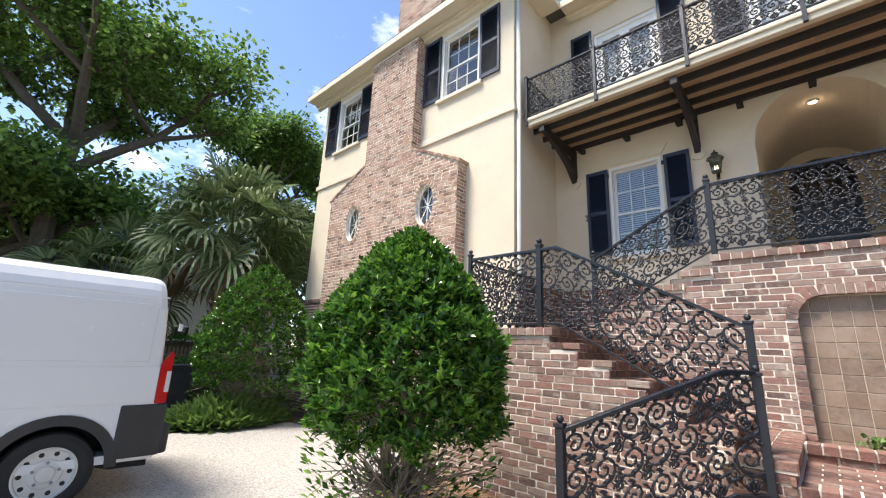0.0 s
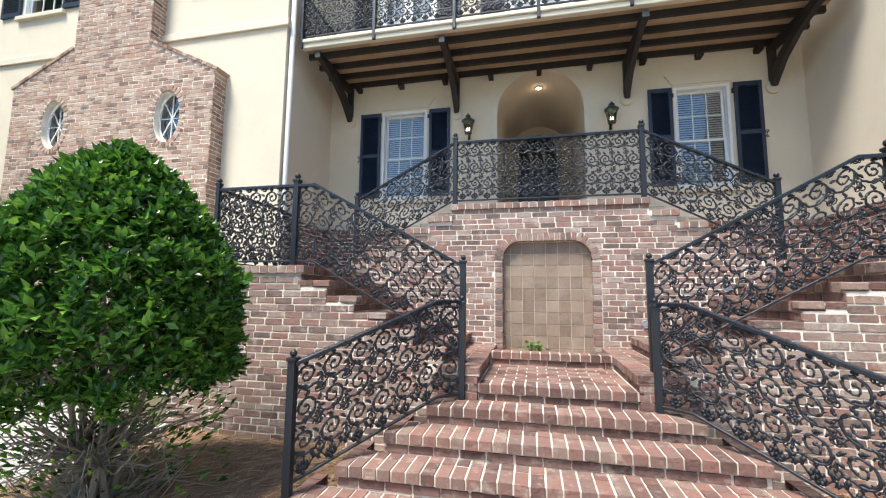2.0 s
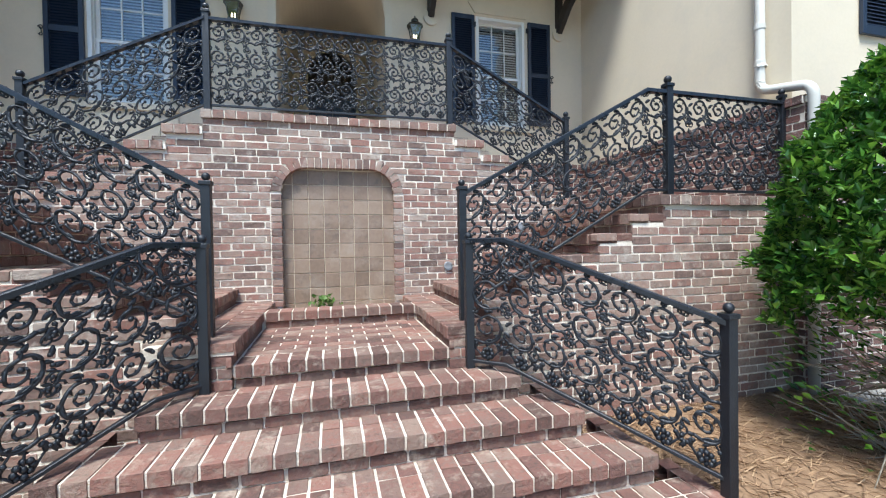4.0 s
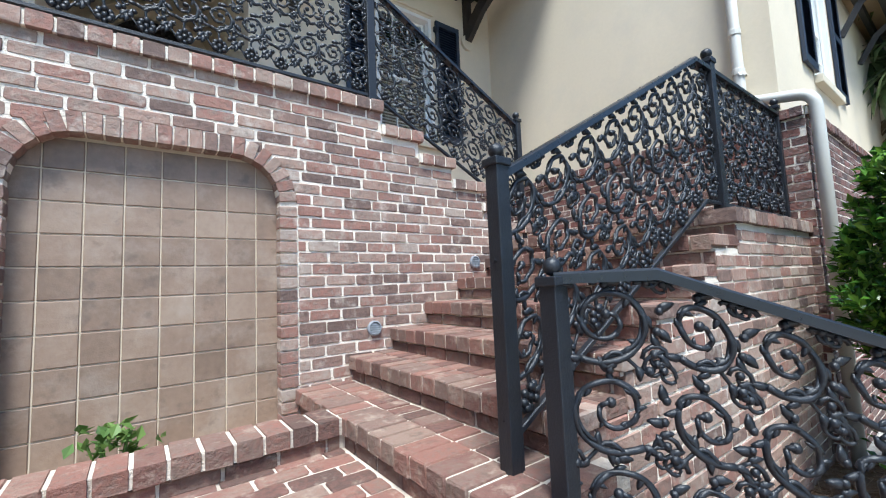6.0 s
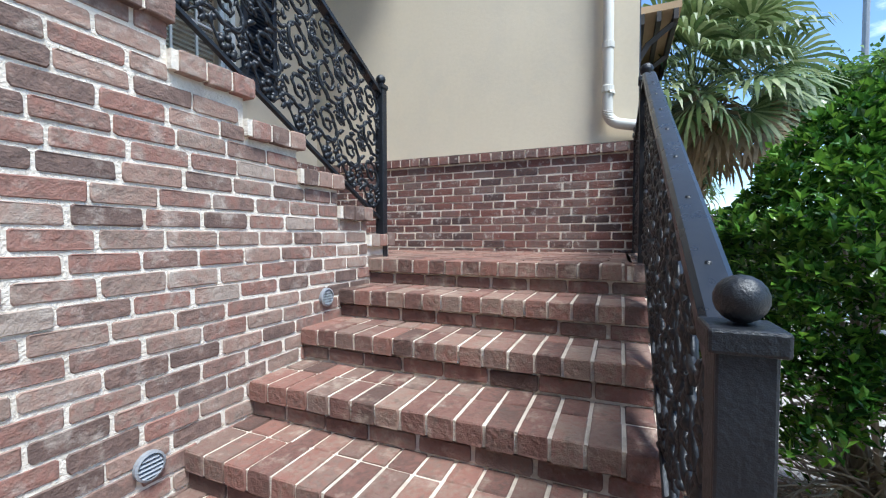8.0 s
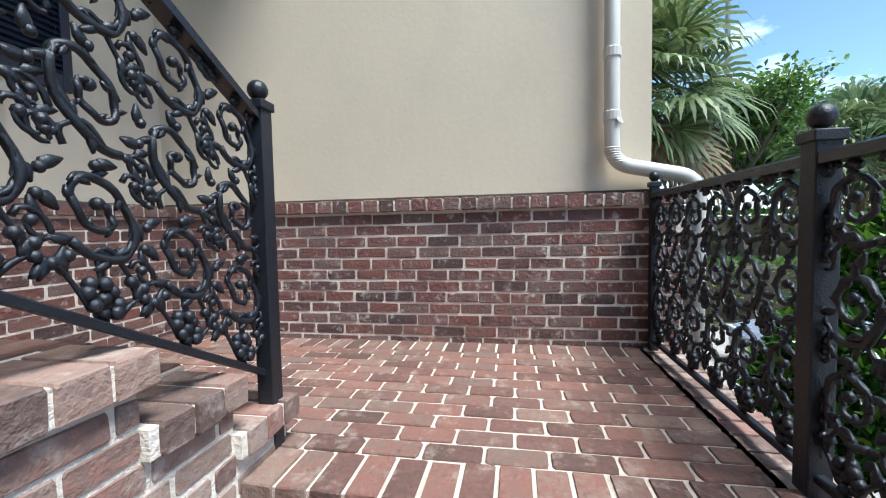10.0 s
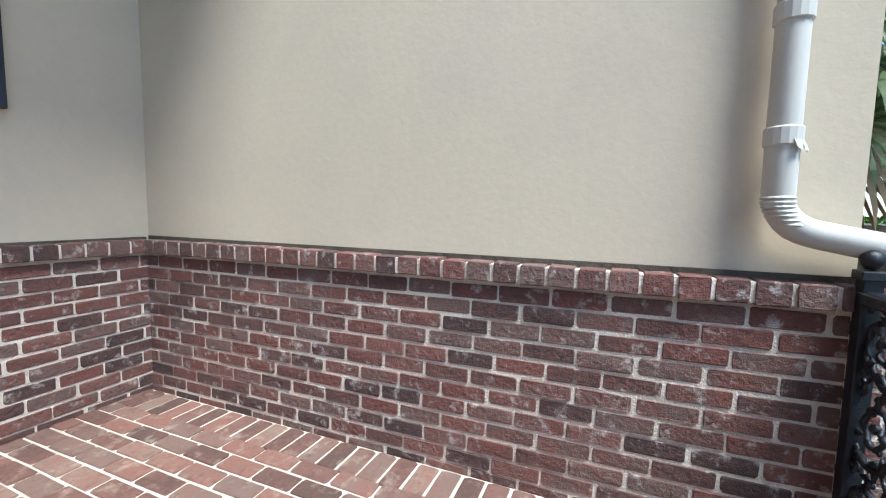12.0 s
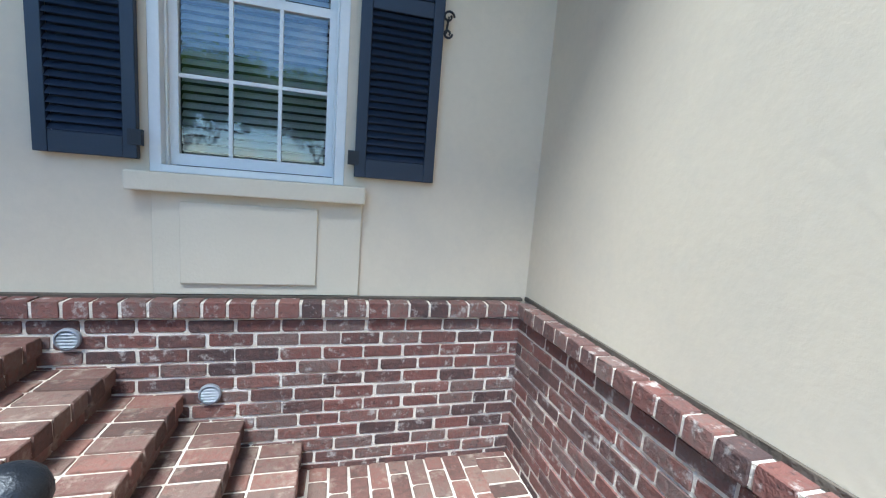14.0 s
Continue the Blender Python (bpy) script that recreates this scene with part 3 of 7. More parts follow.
    lay = Bricklayer(wall, M_BRICK, near=(mx(s, 2.8), SOUTH_Y, 1.0))

    def spans(z):
        lo = next((nx + 0.03 for nx, tz in SIDE if tz - 0.088 > z), None)
        if lo is None:
            return []
        lo = max(lo, 1.33)
        return [(lo - 1.33, x_end - 1.33)]
    brick_face(lay, (mx(s, 1.33), SOUTH_Y, 0), (s, 0, 0), (0, -1, 0), 3.5, G, LAND_Z - 0.09, spans=spans, seed=100 + s)
    for nx, z in SIDE[1:-1]:
        rowlock(lay, (mx(s, nx - 0.01), SOUTH_Y - 0.012, 0), (s, 0, 0), (0, -1, 0), 0.2, z, height=0.062, depth=0.08, width=0.2, seed=int(z * 100))
    rowlock(lay, (mx(s, 3.2), SOUTH_Y - 0.03, 0), (s, 0, 0), (0, -1, 0), x_end - 3.2, LAND_Z + 0.0, depth=0.2, seed=7)
    lay.finish()

    # landing
    fl = thing("landing_" + tag, "brick-paved side landing with on-edge border", "landing floor", kind="structure")
    bm = bmesh.new()
    y_back = 7.64 if s == 1 else 6.06
    sbox(3.25, SOUTH_Y + 0.2, G, x_end, y_back, LAND_Z - 0.07)
    sbox(3.228, SOUTH_Y + 0.006, LAND_Z - 0.082, x_end, y_back, LAND_Z - 0.008)
    if s == -1:
        sbox(3.25, 6.06, G, 4.2, 7.64, LAND_Z - 0.008)
    part("mortar_bed", bm, M_MORTAR_WORN, fl)
    lay = Bricklayer(fl, M_BRICK_TREAD, near=(mx(s, 4.2), 6.2, LAND_Z))
    rowlock(lay, (mx(s, 3.22), WALL_Y if s == 1 else SOUTH_Y, 0), (0, -1 if s == 1 else 1, 0), (-s, 0, 0), WALL_Y - SOUTH_Y, LAND_Z, seed=110)
    brick_face(lay, (mx(s, 3.246), WALL_Y if s == 1 else SOUTH_Y, 0), (0, -1 if s == 1 else 1, 0), (-s, 0, 0), WALL_Y - SOUTH_Y, LAND_Z - 0.165, LAND_Z - 0.09, seed=112)
    rnd = random.Random(11)
    # header border along the outer wall, running bond inside it
    yy = SOUTH_Y + 0.19
    while yy < y_back - 0.02:
        lay.lay((mx(s, x_end - 0.11), yy + 0.048, LAND_Z + rnd.uniform(-0.003, 0.002)), (s, 0, 0), (0, 0, 1), 0.2, 0.094, 0.03, up=(0, s * 1, 0))
        yy += 0.108
    xx = 3.435
    row = 0
    while xx < x_end - 0.27:
        yy = SOUTH_Y + 0.19 - (0.1 if row % 2 else 0)
        while yy < y_back:
            a, b = max(yy, SOUTH_Y + 0.19), min(yy + 0.2, y_back)
            if b - a > 0.03:
                lay.lay((mx(s, xx + 0.047), (a + b) / 2, LAND_Z + rnd.uniform(-0.003, 0.002)), (0, 1, 0), (0, 0, 1), b - a, 0.094, 0.03, up=(-1, 0, 0))
            yy += 0.212
        xx += 0.107
        row += 1
    lay.finish()

# ---- niche wall ----
niche_hw, niche_top, niche_r = 0.60, 2.235, 0.27
STEP_CAPS = [(1.96, TERR_Z), (2.285, 2.612), (2.605, 2.445), (2.925, 2.278), (3.225, 2.11), (3.50, 1.943)]


def wall_top(dx):
    """Top of the masonry under the caps at a distance from the axis."""
    for x, z in STEP_CAPS:
        if dx <= x - X0 + 1e-6:
            return z - 0.085
    return LAND_Z


wall = thing("wall_niche", "mixed red and brown brick wall with a tiled niche", "wall", kind="structure")
bm = bmesh.new()
half = STEP_CAPS[-1][0] - X0 - 0.02
for s in (-1, 1):
    prev = 0.0
    for x, z in STEP_CAPS:
        a, b = X0 + s * prev, X0 + s * (x - X0 - 0.02)
        lo, hi = min(a, b), max(a, b)
        holes = [(max(lo, X0 - niche_hw), min(hi, X0 + niche_hw), 24, round_top(X0, niche_hw, niche_top, niche_r, G))] if prev == 0.0 else []
        pierced(bm, WALL_Y, WALL_Y + 0.26, lo, hi, G, z - 0.082, holes)
        box(bm, (lo, WALL_Y - 0.027, z - 0.08), (hi, WALL_Y + 0.26, z - 0.008))
        prev = x - X0 - 0.02
part("mortar_bed", bm, M_MORTAR, wall)
lay = Bricklayer(wall, M_BRICK, near=(2.0, WALL_Y, 1.6), limit=300)


def niche_spans(z):
    out = []
    reach = max((x - X0 - 0.02 for x, tz in STEP_CAPS if tz - 0.085 > z + 0.02), default=0)
    clear = 0.0
    fn = round_top(X0, niche_hw + 0.103, niche_top + 0.103, niche_r + 0.1, G)
    if z < niche_top + 0.14:
        u = niche_hw + 0.103
        while u > 0 and fn(X0 + u)[1] < z + 0.03:
            u -= 0.01
        clear = u
    if clear > 0.02:
        return [(half - reach, half - clear - 0.006), (half + clear + 0.006, half + reach)]
    return [(half - reach, half + reach)]


brick_face(lay, (X0 - half, WALL_Y, 0), (1, 0, 0), (0, -1, 0), 2 * half, 0.68, TERR_Z - 0.085, spans=niche_spans, seed=33)
for s in (-1, 1):
    prev = 0.0
    for x, z in STEP_CAPS:
        w = x - X0 - prev
        if prev == 0.0:
            rowlock(lay, (X0 if s == 1 else X0 - w, WALL_Y - 0.035, 0), (1, 0, 0), (0, -1, 0), w, z, depth=0.2, seed=int(z * 50) + s)
            rowlock(lay, (X0 if s == 1 else X0 - w, WALL_Y + 0.18, 0), (1, 0, 0), (0, -1, 0), w, z, depth=0.12, seed=int(z * 50) + s + 3)
        else:
            a = X0 + s * prev
            b = X0 + s * (prev + w)
            rowlock(lay, (min(a, b) - (0.02 if s == -1 else -0.0), WALL_Y - 0.035, 0), (1, 0, 0), (0, -1, 0), w + 0.02, z, depth=0.24, width=0.095, seed=int(z * 50) + s)
        prev = x - X0
# brick surround of the niche: bricks set round the opening
z = 0.60
while z < niche_top - niche_r - 0.02:
    for s in (-1, 1):
        lay.lay((X0 + s * (niche_hw + 0.046), WALL_Y - 0.012, z + BH / 2), (1, 0, 0), (0, -1, 0), 0.104, BH, 0.088)
    z += BH + BJ
n = 7
for s in (-1, 1):
    for i in range(n):
        a = (i + 0.5) / n * math.pi / 2
        r = niche_r + 0.047
        c = Vector((X0 + s * (niche_hw - niche_r + r * math.cos(a)), WALL_Y - 0.012, niche_top - niche_r + r * math.sin(a)))
        lay.lay(c, (s * math.cos(a), 0, math.sin(a)), (0, -1, 0), 0.106, 0.061, 0.1, up=(-s * math.sin(a), 0, math.cos(a)))
k = int((niche_hw - niche_r) * 2 / 0.072)
for i in range(k):
    x = X0 - (niche_hw - niche_r) + (i + 0.5) * 2 * (niche_hw - niche_r) / k
    lay.lay((x, WALL_Y - 0.012, niche_top + 0.047), (0, 0, 1), (0, -1, 0), 0.106, 0.063, 0.1, up=(-1, 0, 0))
lay.finish()

# tiles in the niche
tiles = thing("niche_tiling", "square terracotta wall tiles with pale grout in the niche", "tiles", kind="structure")
bm = boxes(((X0 - niche_hw - 0.05, WALL_Y + 0.085, 0.3), (X0 + niche_hw + 0.05, WALL_Y + 0.15, niche_top + 0.05)))
part("grout_bed", bm, M_GROUT, tiles)
tile_me = bpy.data.meshes.new("tile")
t = 0.1552
c = 0.004
tile_me.from_pydata([(-t / 2 + c, 0, -t / 2 + c), (t / 2 - c, 0, -t / 2 + c), (t / 2 - c, 0, t / 2 - c), (-t / 2 + c, 0, t / 2 - c),
                     (-t / 2, 0.006, -t / 2), (t / 2, 0.006, -t / 2), (t / 2, 0.006, t / 2), (-t / 2, 0.006, t / 2),
                     (-t / 2, 0.02, -t / 2), (t / 2, 0.02, -t / 2), (t / 2, 0.02, t / 2), (-t / 2, 0.02, t / 2)], [],
                    [(0, 1, 2, 3)] + [(i + 4, (i + 1) % 4 + 4, (i + 1) % 4, i) for i in range(4)] + [(i + 8, (i + 1) % 4 + 8, (i + 1) % 4 + 4, i + 4) for i in range(4)])
tile_me.materials.append(M_TILE)
for i in range(8):
    for j in range(-2, 9):
        ob = new("tile", tile_me)
        ob.parent = tiles
        ob.location = (0.0495 + i * 0.161, WALL_Y + 0.079 + rnd.uniform(-0.001, 0.001), 0.846 + j * 0.161)

# terrace and upper flights
terr = thing("terrace", "brick terrace before the front door", "terrace", kind="structure")
part("slab", boxes(((X0 - 1.32, WALL_Y + 0.26, G), (X0 + 1.32, FACADE_Y, TERR_Z - 0.008))), M_MORTAR_WORN, terr)
lay = Bricklayer(terr, M_BRICK_TREAD, near=(X0, 6.8, TERR_Z))
for row in range(14):
    yy = WALL_Y + 0.33 + row * 0.107
    u = X0 - 1.3 - (0.1 if row % 2 else 0)
    while u < X0 + 1.3:
        a, b = max(u, X0 - 1.3), min(u + 0.2, X0 + 1.3)
        if b - a > 0.03 and yy < FACADE_Y - 0.05:
            lay.lay(((a + b) / 2, yy, TERR_Z + rnd.uniform(-0.003, 0.002)), (1, 0, 0), (0, 0, 1), b - a, 0.094, 0.03, up=(0, 1, 0))
        u += 0.212
lay.finish()
for s, tag in ((1, "east"), (-1, "west")):
    st = thing("stair_upper_" + tag, "upper brick flight beside the house wall", "steps", kind="structure")
    bm = bmesh.new()
    lay = Bricklayer(st, M_BRICK_TREAD, near=(mx(s, 3.4), 7.0, 2.0))
    for k in range(6):
        x, z = 3.605 - 0.28 * k, 1.95 + 0.152 * k
        a, b = mx(s, 1.9), mx(s, x - 0.03)
        box(bm, (min(a, b), WALL_Y + 0.26, LAND_Z - 0.05), (max(a, b), 7.64, z - 0.07))
        a, b = mx(s, 1.9), mx(s, x - 0.008)
        box(bm, (min(a, b), WALL_Y + 0.26, z - 0.08), (max(a, b), 7.64, z - 0.008))
        rowlock(lay, (mx(s, x), WALL_Y + 0.27 if s == 1 else 7.62, 0), (0, s, 0), (s, 0, 0), 1.44, z, seed=k + 130)
        rowlock(lay, (mx(s, x - 0.213), WALL_Y + 0.27 if s == 1 else 7.62, 0), (0, s, 0), (s, 0, 0), 1.44, z, depth=0.1, seed=k + 140)
        brick_face(lay, (mx(s, x - 0.026), WALL_Y + 0.27 if s == 1 else 7.62, 0), (0, s, 0), (s, 0, 0), 1.44, z - 0.16, z - 0.085, seed=k + 150)
    part("mortar_core", bm, M_MORTAR_WORN, st)
    lay.finish()

# ---- house walls ----
WIN = [(2.885, 3.765), (2 * X0 - 3.75, 2 * X0 - 2.81)]
WZ0, WZ1 = 3.325, 5.13
DOORS_UP = [(-2.67, -1.41), (X0 - 0.63, X0 + 0.63), (2 * X0 + 1.41, 2 * X0 + 2.67)]
ARCH_R, ARCH_Z, ARCH_X = 0.79, 4.91, 0.60
holes = [(a, b, 1, rect_fn(WZ0, WZ1)) for a, b in WIN] + [(ARCH_X - ARCH_R, ARCH_X + ARCH_R, 32, arch_fn(ARCH_X, ARCH_R, ARCH_Z, TERR_Z - 0.01))]
bm = bmesh.new()
pierced(bm, FACADE_Y, FACADE_Y + 0.28, WEST_X, EAST_X, G, 5.85, holes)
pierced(bm, FACADE_Y, FACADE_Y + 0.28, WEST_X, EAST_X, 5.85, 9.3, [(a, b, 1, rect_fn(5.92, 8.38)) for a, b in DOORS_UP])
setting("wall_north", bm, M_STUCCO, "cream stucco main house front", "wall")
# east wing
bm = boxes(((EAST_X, 4.27, G), (EAST_X + 0.3, FACADE_Y + 0.28, 9.3)))
setting("wall_east", bm, M_STUCCO, "cream stucco side wall of the east wing", "wall")
bm = bmesh.new()
pierced(bm, 4.27, 4.49, EAST_X + 0.3, 10.8, G, 9.3, [(6.29, 7.26, 1, rect_fn(3.45, 5.1))])
setting("wall_wing_east_front", bm, M_STUCCO, "cream stucco front of the east wing", "wall")
# west wing
WY = 6.05
W_WIN = [(-5.62, -4.52), (-9.85, -8.78)]
bm = bmesh.new()
pierced(bm, WY, WY + 0.3, -10.62, WEST_X, G, 9.25, [(a, b, 1, rect_fn(7.1, 8.78)) for a, b in W_WIN])
setting("wall_west_front", bm, M_STUCCO, "cream stucco front of the west wing", "wall")
bm = boxes(((WEST_X - 0.3, WY + 0.3, G), (WEST_X, FACADE_Y + 0.28, 9.25)))
setting("wall_west", bm, M_STUCCO, "cream stucco side wall of the west wing", "wall")
bm = boxes(((-10.62, WY + 0.3, G), (-10.32, 16, 9.25)), ((-10.62, 16, G), (11.1, 16.3, 9.3)), ((10.8, 4.12, G), (11.1, 16, 9.3)))
setting("wall_back", bm, M_STUCCO, "cream stucco outer walls of the house", "wall")
bm = bmesh.new()
box(bm, (-10.68, WY - 0.045, 6.06), (WEST_X + 0.045, WY, 6.2))
box(bm, (WEST_X, WY, 6.06), (WEST_X + 0.045, FACADE_Y, 6.2))
soften(setting("band_course", bm, M_SILL, "cream stucco band course", "trim"), 0.012)

# brick bases of the walls
def base_wall(name, label, runs, near):
    w = thing(name, label, "wall base", kind="structure")
    bm = bmesh.new()
    lay = Bricklayer(w, M_BRICK_DARK, near=near)
    for i, (start, along, out, length, z0, cut) in enumerate(runs):
        a = Vector(start)
        e = a + Vector(along) * length
        back = a - Vector(out) * 0.09
        eb = e - Vector(out) * 0.09
        lo = [min(p[k] for p in (a, e, back, eb)) for k in range(2)]
        hi = [max(p[k] for p in (a, e, back, eb)) for k in range(2)]
        box(bm, (lo[0], lo[1], z0 - 0.05), (hi[0], hi[1], BASE_TOP - 0.012))
        o2 = Vector(out) * 0.027
        n = max(1, round(length / 0.11))
        for k in range(n):
            p, q = a + Vector(along) * (length * k / n), a + Vector(along) * (length * (k + 1) / n)
            pts = (p + o2, q + o2, p - Vector(out) * 0.09, q - Vector(out) * 0.09)
            box(bm, (min(v.x for v in pts), min(v.y for v in pts), BASE_TOP - 0.075), (max(v.x for v in pts), max(v.y for v in pts), BASE_TOP - 0.007))
        brick_face(lay, start, along, out, length, BASE_TOP - 0.09 - 0.075 * math.ceil((BASE_TOP - 0.09 - z0) / 0.075), BASE_TOP - 0.09, seed=i + 200, spans=cut)
        rnd = random.Random(i + 210)
        for k in range(n):
            c = a + Vector(along) * (length * (k + 0.5) / n) + Vector(out) * (0.035 + rnd.uniform(-0.004, 0.004)) + Vector((0, 0, BASE_TOP - 0.04 + rnd.uniform(-0.001, 0.002)))
            lay.lay(c, along, out, length / n - 0.014, 0.08, 0.13)
    part("mortar_bed", bm, M_MORTAR, w)
    lay.finish()


base_wall("wall_base_east", "dark red-brown brick base with an on-edge cap", [((4.81, 7.64, 0), (0, -1, 0), (-1, 0, 0), 3.52, LAND_Z, None)], (4.81, 6.2, 2.2))
base_wall("wall_base_north", "dark red-brown brick base below the window", [((1.9, 7.64, 0), (1, 0, 0), (0, -1, 0), 2.91, LAND_Z, None)], (3.9, 7.64, 2.2))
base_wall("wall_base_corner", "brick base of the east wing", [((4.803, 4.11, 0), (1, 0, 0), (0, -1, 0), 5.9, G, None), ((4.80, 4.30, 0), (0, -1, 0), (-1, 0, 0), 0.19, G, None)], (4.8, 4.1, 1.8))
base_wall("wall_base_west", "brick base of the west wing", [((-10.72, 5.97, 0), (1, 0, 0), (0, -1, 0), 1.45, G, None), ((WEST_X + 0.07, 6.07, 0), (0, 1, 0), (1, 0, 0), 1.6, LAND_Z, None),
                                                         ((-2.0, 7.64, 0), (-1, 0, 0), (0, -1, 0), 1.6, LAND_Z, None)], (-10, 6, 1))
tagged(mesh_object("flashing_strip", boxes(((4.855, 4.14, BASE_TOP - 0.004), (4.868, 7.70, BASE_TOP + 0.02)), ((1.9, 7.685, BASE_TOP - 0.004), (4.835, 7.718, BASE_TOP + 0.012))), M_BARK),
       "dark open joint strip between brick cap and stucco", "trim", kind="structure")

# ---- chimney ----
ch = thing("chimney", "broad pale brick chimney with sloped shoulders", "chimney", kind="structure")
CY = 5.78
OVALS = [(-8.28, 4.55), (-5.72, 4.5)]
OA, OB = 0.27, 0.46


def oval_fn(cx, cz):
    return lambda u: (cz - OB * math.sqrt(max(0, 1 - ((u - cx) / OA) ** 2)), cz + OB * math.sqrt(max(0, 1 - ((u - cx) / OA) ** 2)))


def shoulder(u):
    if u < -7.95:
        return 5.35 + (6.0 - 5.35) * (u + 9.35) / 1.4
    if u > -6.22:
        return 5.25 + (5.93 - 5.25) * (-4.8 - u) / 1.42
    return 5.93


bm = bmesh.new()
pierced(bm, CY, WY, -9.35, -4.80, G, 6.0, [(cx - OA, cx + OA, 20, oval_fn(cx, cz)) for cx, cz in OVALS], top=shoulder)
box(bm, (-7.95, CY, 5.9), (-6.22, WY, 9.02))
box(bm, (-7.95, 6.5, 9.0), (-6.22, 7.4, 12.2))
part("mortar_bed", bm, M_MORTAR, ch)
lay = Bricklayer(ch, M_BRICK_PALE, near=(-6, CY, 4.5), limit=300)


def ch_spans(z):
    if z > 5.9:
        return [(-7.95 + 9.35, -6.22 + 9.35)]
    lo, hi = 0.0, 4.55
    if z > 5.2:
        lo = max(0.0, (z + 0.04 - 5.35) / 0.65 * 1.4)
        hi = min(4.55, 4.55 - (z + 0.04 - 5.25) / 0.68 * 1.42)
    runs = [(lo, hi)]
    for cx, cz in OVALS:
        k = 1 - ((z - cz) / (OB + 0.1)) ** 2
        if k > 0:
            w = (OA + 0.11) * math.sqrt(k)
            c = cx + 9.35
            runs = [q for a, b in runs for q in ((a, min(b, c - w)), (max(a, c + w), b)) if q[1] - q[0] > 0.02]
    return runs


brick_face(lay, (-9.35, CY, 0), (1, 0, 0), (0, -1, 0), 4.55, -0.1, 9.0, spans=ch_spans, seed=301)
brick_face(lay, (-4.80, CY, 0), (0, 1, 0), (1, 0, 0), 0.27, 1.6, 5.2, seed=302)
brick_face(lay, (-6.22, CY, 0), (0, 1, 0), (1, 0, 0), 0.27, 5.95, 9.0, seed=303)
brick_face(lay, (-7.95, 6.5, 0), (1, 0, 0), (0, -1, 0), 1.73, 9.0, 12.2, seed=304)
brick_face(lay, (-6.22, 6.5, 0), (0, 1, 0), (1, 0, 0), 0.9, 9.0, 12.2, seed=305)
for cx, cz in OVALS:
    for i in range(30):
        a = 2 * math.pi * (i + 0.5) / 30
        c = Vector((cx + (OA + 0.055) * math.cos(a), CY - 0.015, cz + (OB + 0.055) * math.sin(a)))
        d = Vector((math.cos(a) / OA, 0, math.sin(a) / OB)).normalized()
        lay.lay(c, d, (0, -1, 0), 0.1, 0.06, 0.06, up=(-d.z, 0, d.x))
for (x0, z0), (x1, z1) in (((-9.40, 5.35), (-7.95, 6.03)), ((-4.74, 5.25), (-6.22, 5.96))):
    d = Vector((x1 - x0, 0, z1 - z0))
    n = int(d.length / 0.11)
    for i in range(n):
        p = Vector((x0, CY - 0.03, z0)) + d * ((i + 0.5) / n)
        dn = d.normalized()
        lay.lay(p, dn, (0, -1, 0), d.length / n - 0.012, 0.06, 0.3, up=(-dn.z, 0, dn.x) if dn.x > 0 else (dn.z, 0, -dn.x))
lay.finish()
for cx, cz in OVALS:
    ow = thing("oval_window", "oval window with radiating white muntins in a brick ring", "window", at=(cx, CY + 0.12, cz), group="oval windows")
    bm = bmesh.new()
    ring = [(math.cos(2 * math.pi * i / 28), math.sin(2 * math.pi * i / 28)) for i in range(29)]
    tube(bm, [(c_ * OA, 0, s_ * OB) for c_, s_ in ring], 0.03, sides=6, closed_ends=False)
    part("frame", bm, M_SASH, ow)
    bm = bmesh.new()
    for i in range(4):
        a = math.pi * i / 4
        tube(bm, [(-math.cos(a) * OA, 0, -math.sin(a) * OB), (math.cos(a) * OA, 0, math.sin(a) * OB)], 0.011, sides=4)
    part("muntins", bm, M_SASH, ow)
    bm = bmesh.new()
    bm.faces.new([bm.verts.new((c_ * OA, 0.01, s_ * OB)) for c_, s_ in ring[:-1]])
    g = part("pane", bm, M_GLASS, ow)
    g.visible_shadow = False
    # dark plate behind the pane: the room's shade as plain colour
    part("unlit_room_plate", boxes(((-OA, 0.1, -OB), (OA, 0.12, OB))), M_DARK, ow)

# ---- roofs and eaves ----
def eave(name, x0, x1, y_wall, z, over=0.45, fascia=0.16):
    bm = boxes(((x0, y_wall - over, z), (x1, y_wall + 0.02, z + 0.05)), ((x0, y_wall - over - 0.03, z - 0.02), (x1, y_wall - over, z + fascia)),
               ((x0, y_wall - 0.10, z - 0.14), (x1, y_wall + 0.0, z)), ((x0, y_wall - 0.17, z - 0.06), (x1, y_wall - 0.1, z)))
    soften(setting(name, bm, M_SILL, "cream painted eave with moulding", "eave"), 0.012)


eave("eave_west", -11.1, WEST_X + 0.45, WY, 9.1)
eave("eave_main", WEST_X + 0.45, EAST_X, FACADE_Y, 9.1)
eave("eave_east", EAST_X - 0.45, 11.4, 4.12, 9.1)
bm = boxes(((WEST_X, WY - 0.45, 9.1), (WEST_X + 0.45, FACADE_Y - 0.45, 9.26)), ((EAST_X - 0.45, 3.7, 9.1), (EAST_X, FACADE_Y - 0.45, 9.26)))
setting("eave_returns", bm, M_SILL, "cream painted eaves of the wings", "eave")


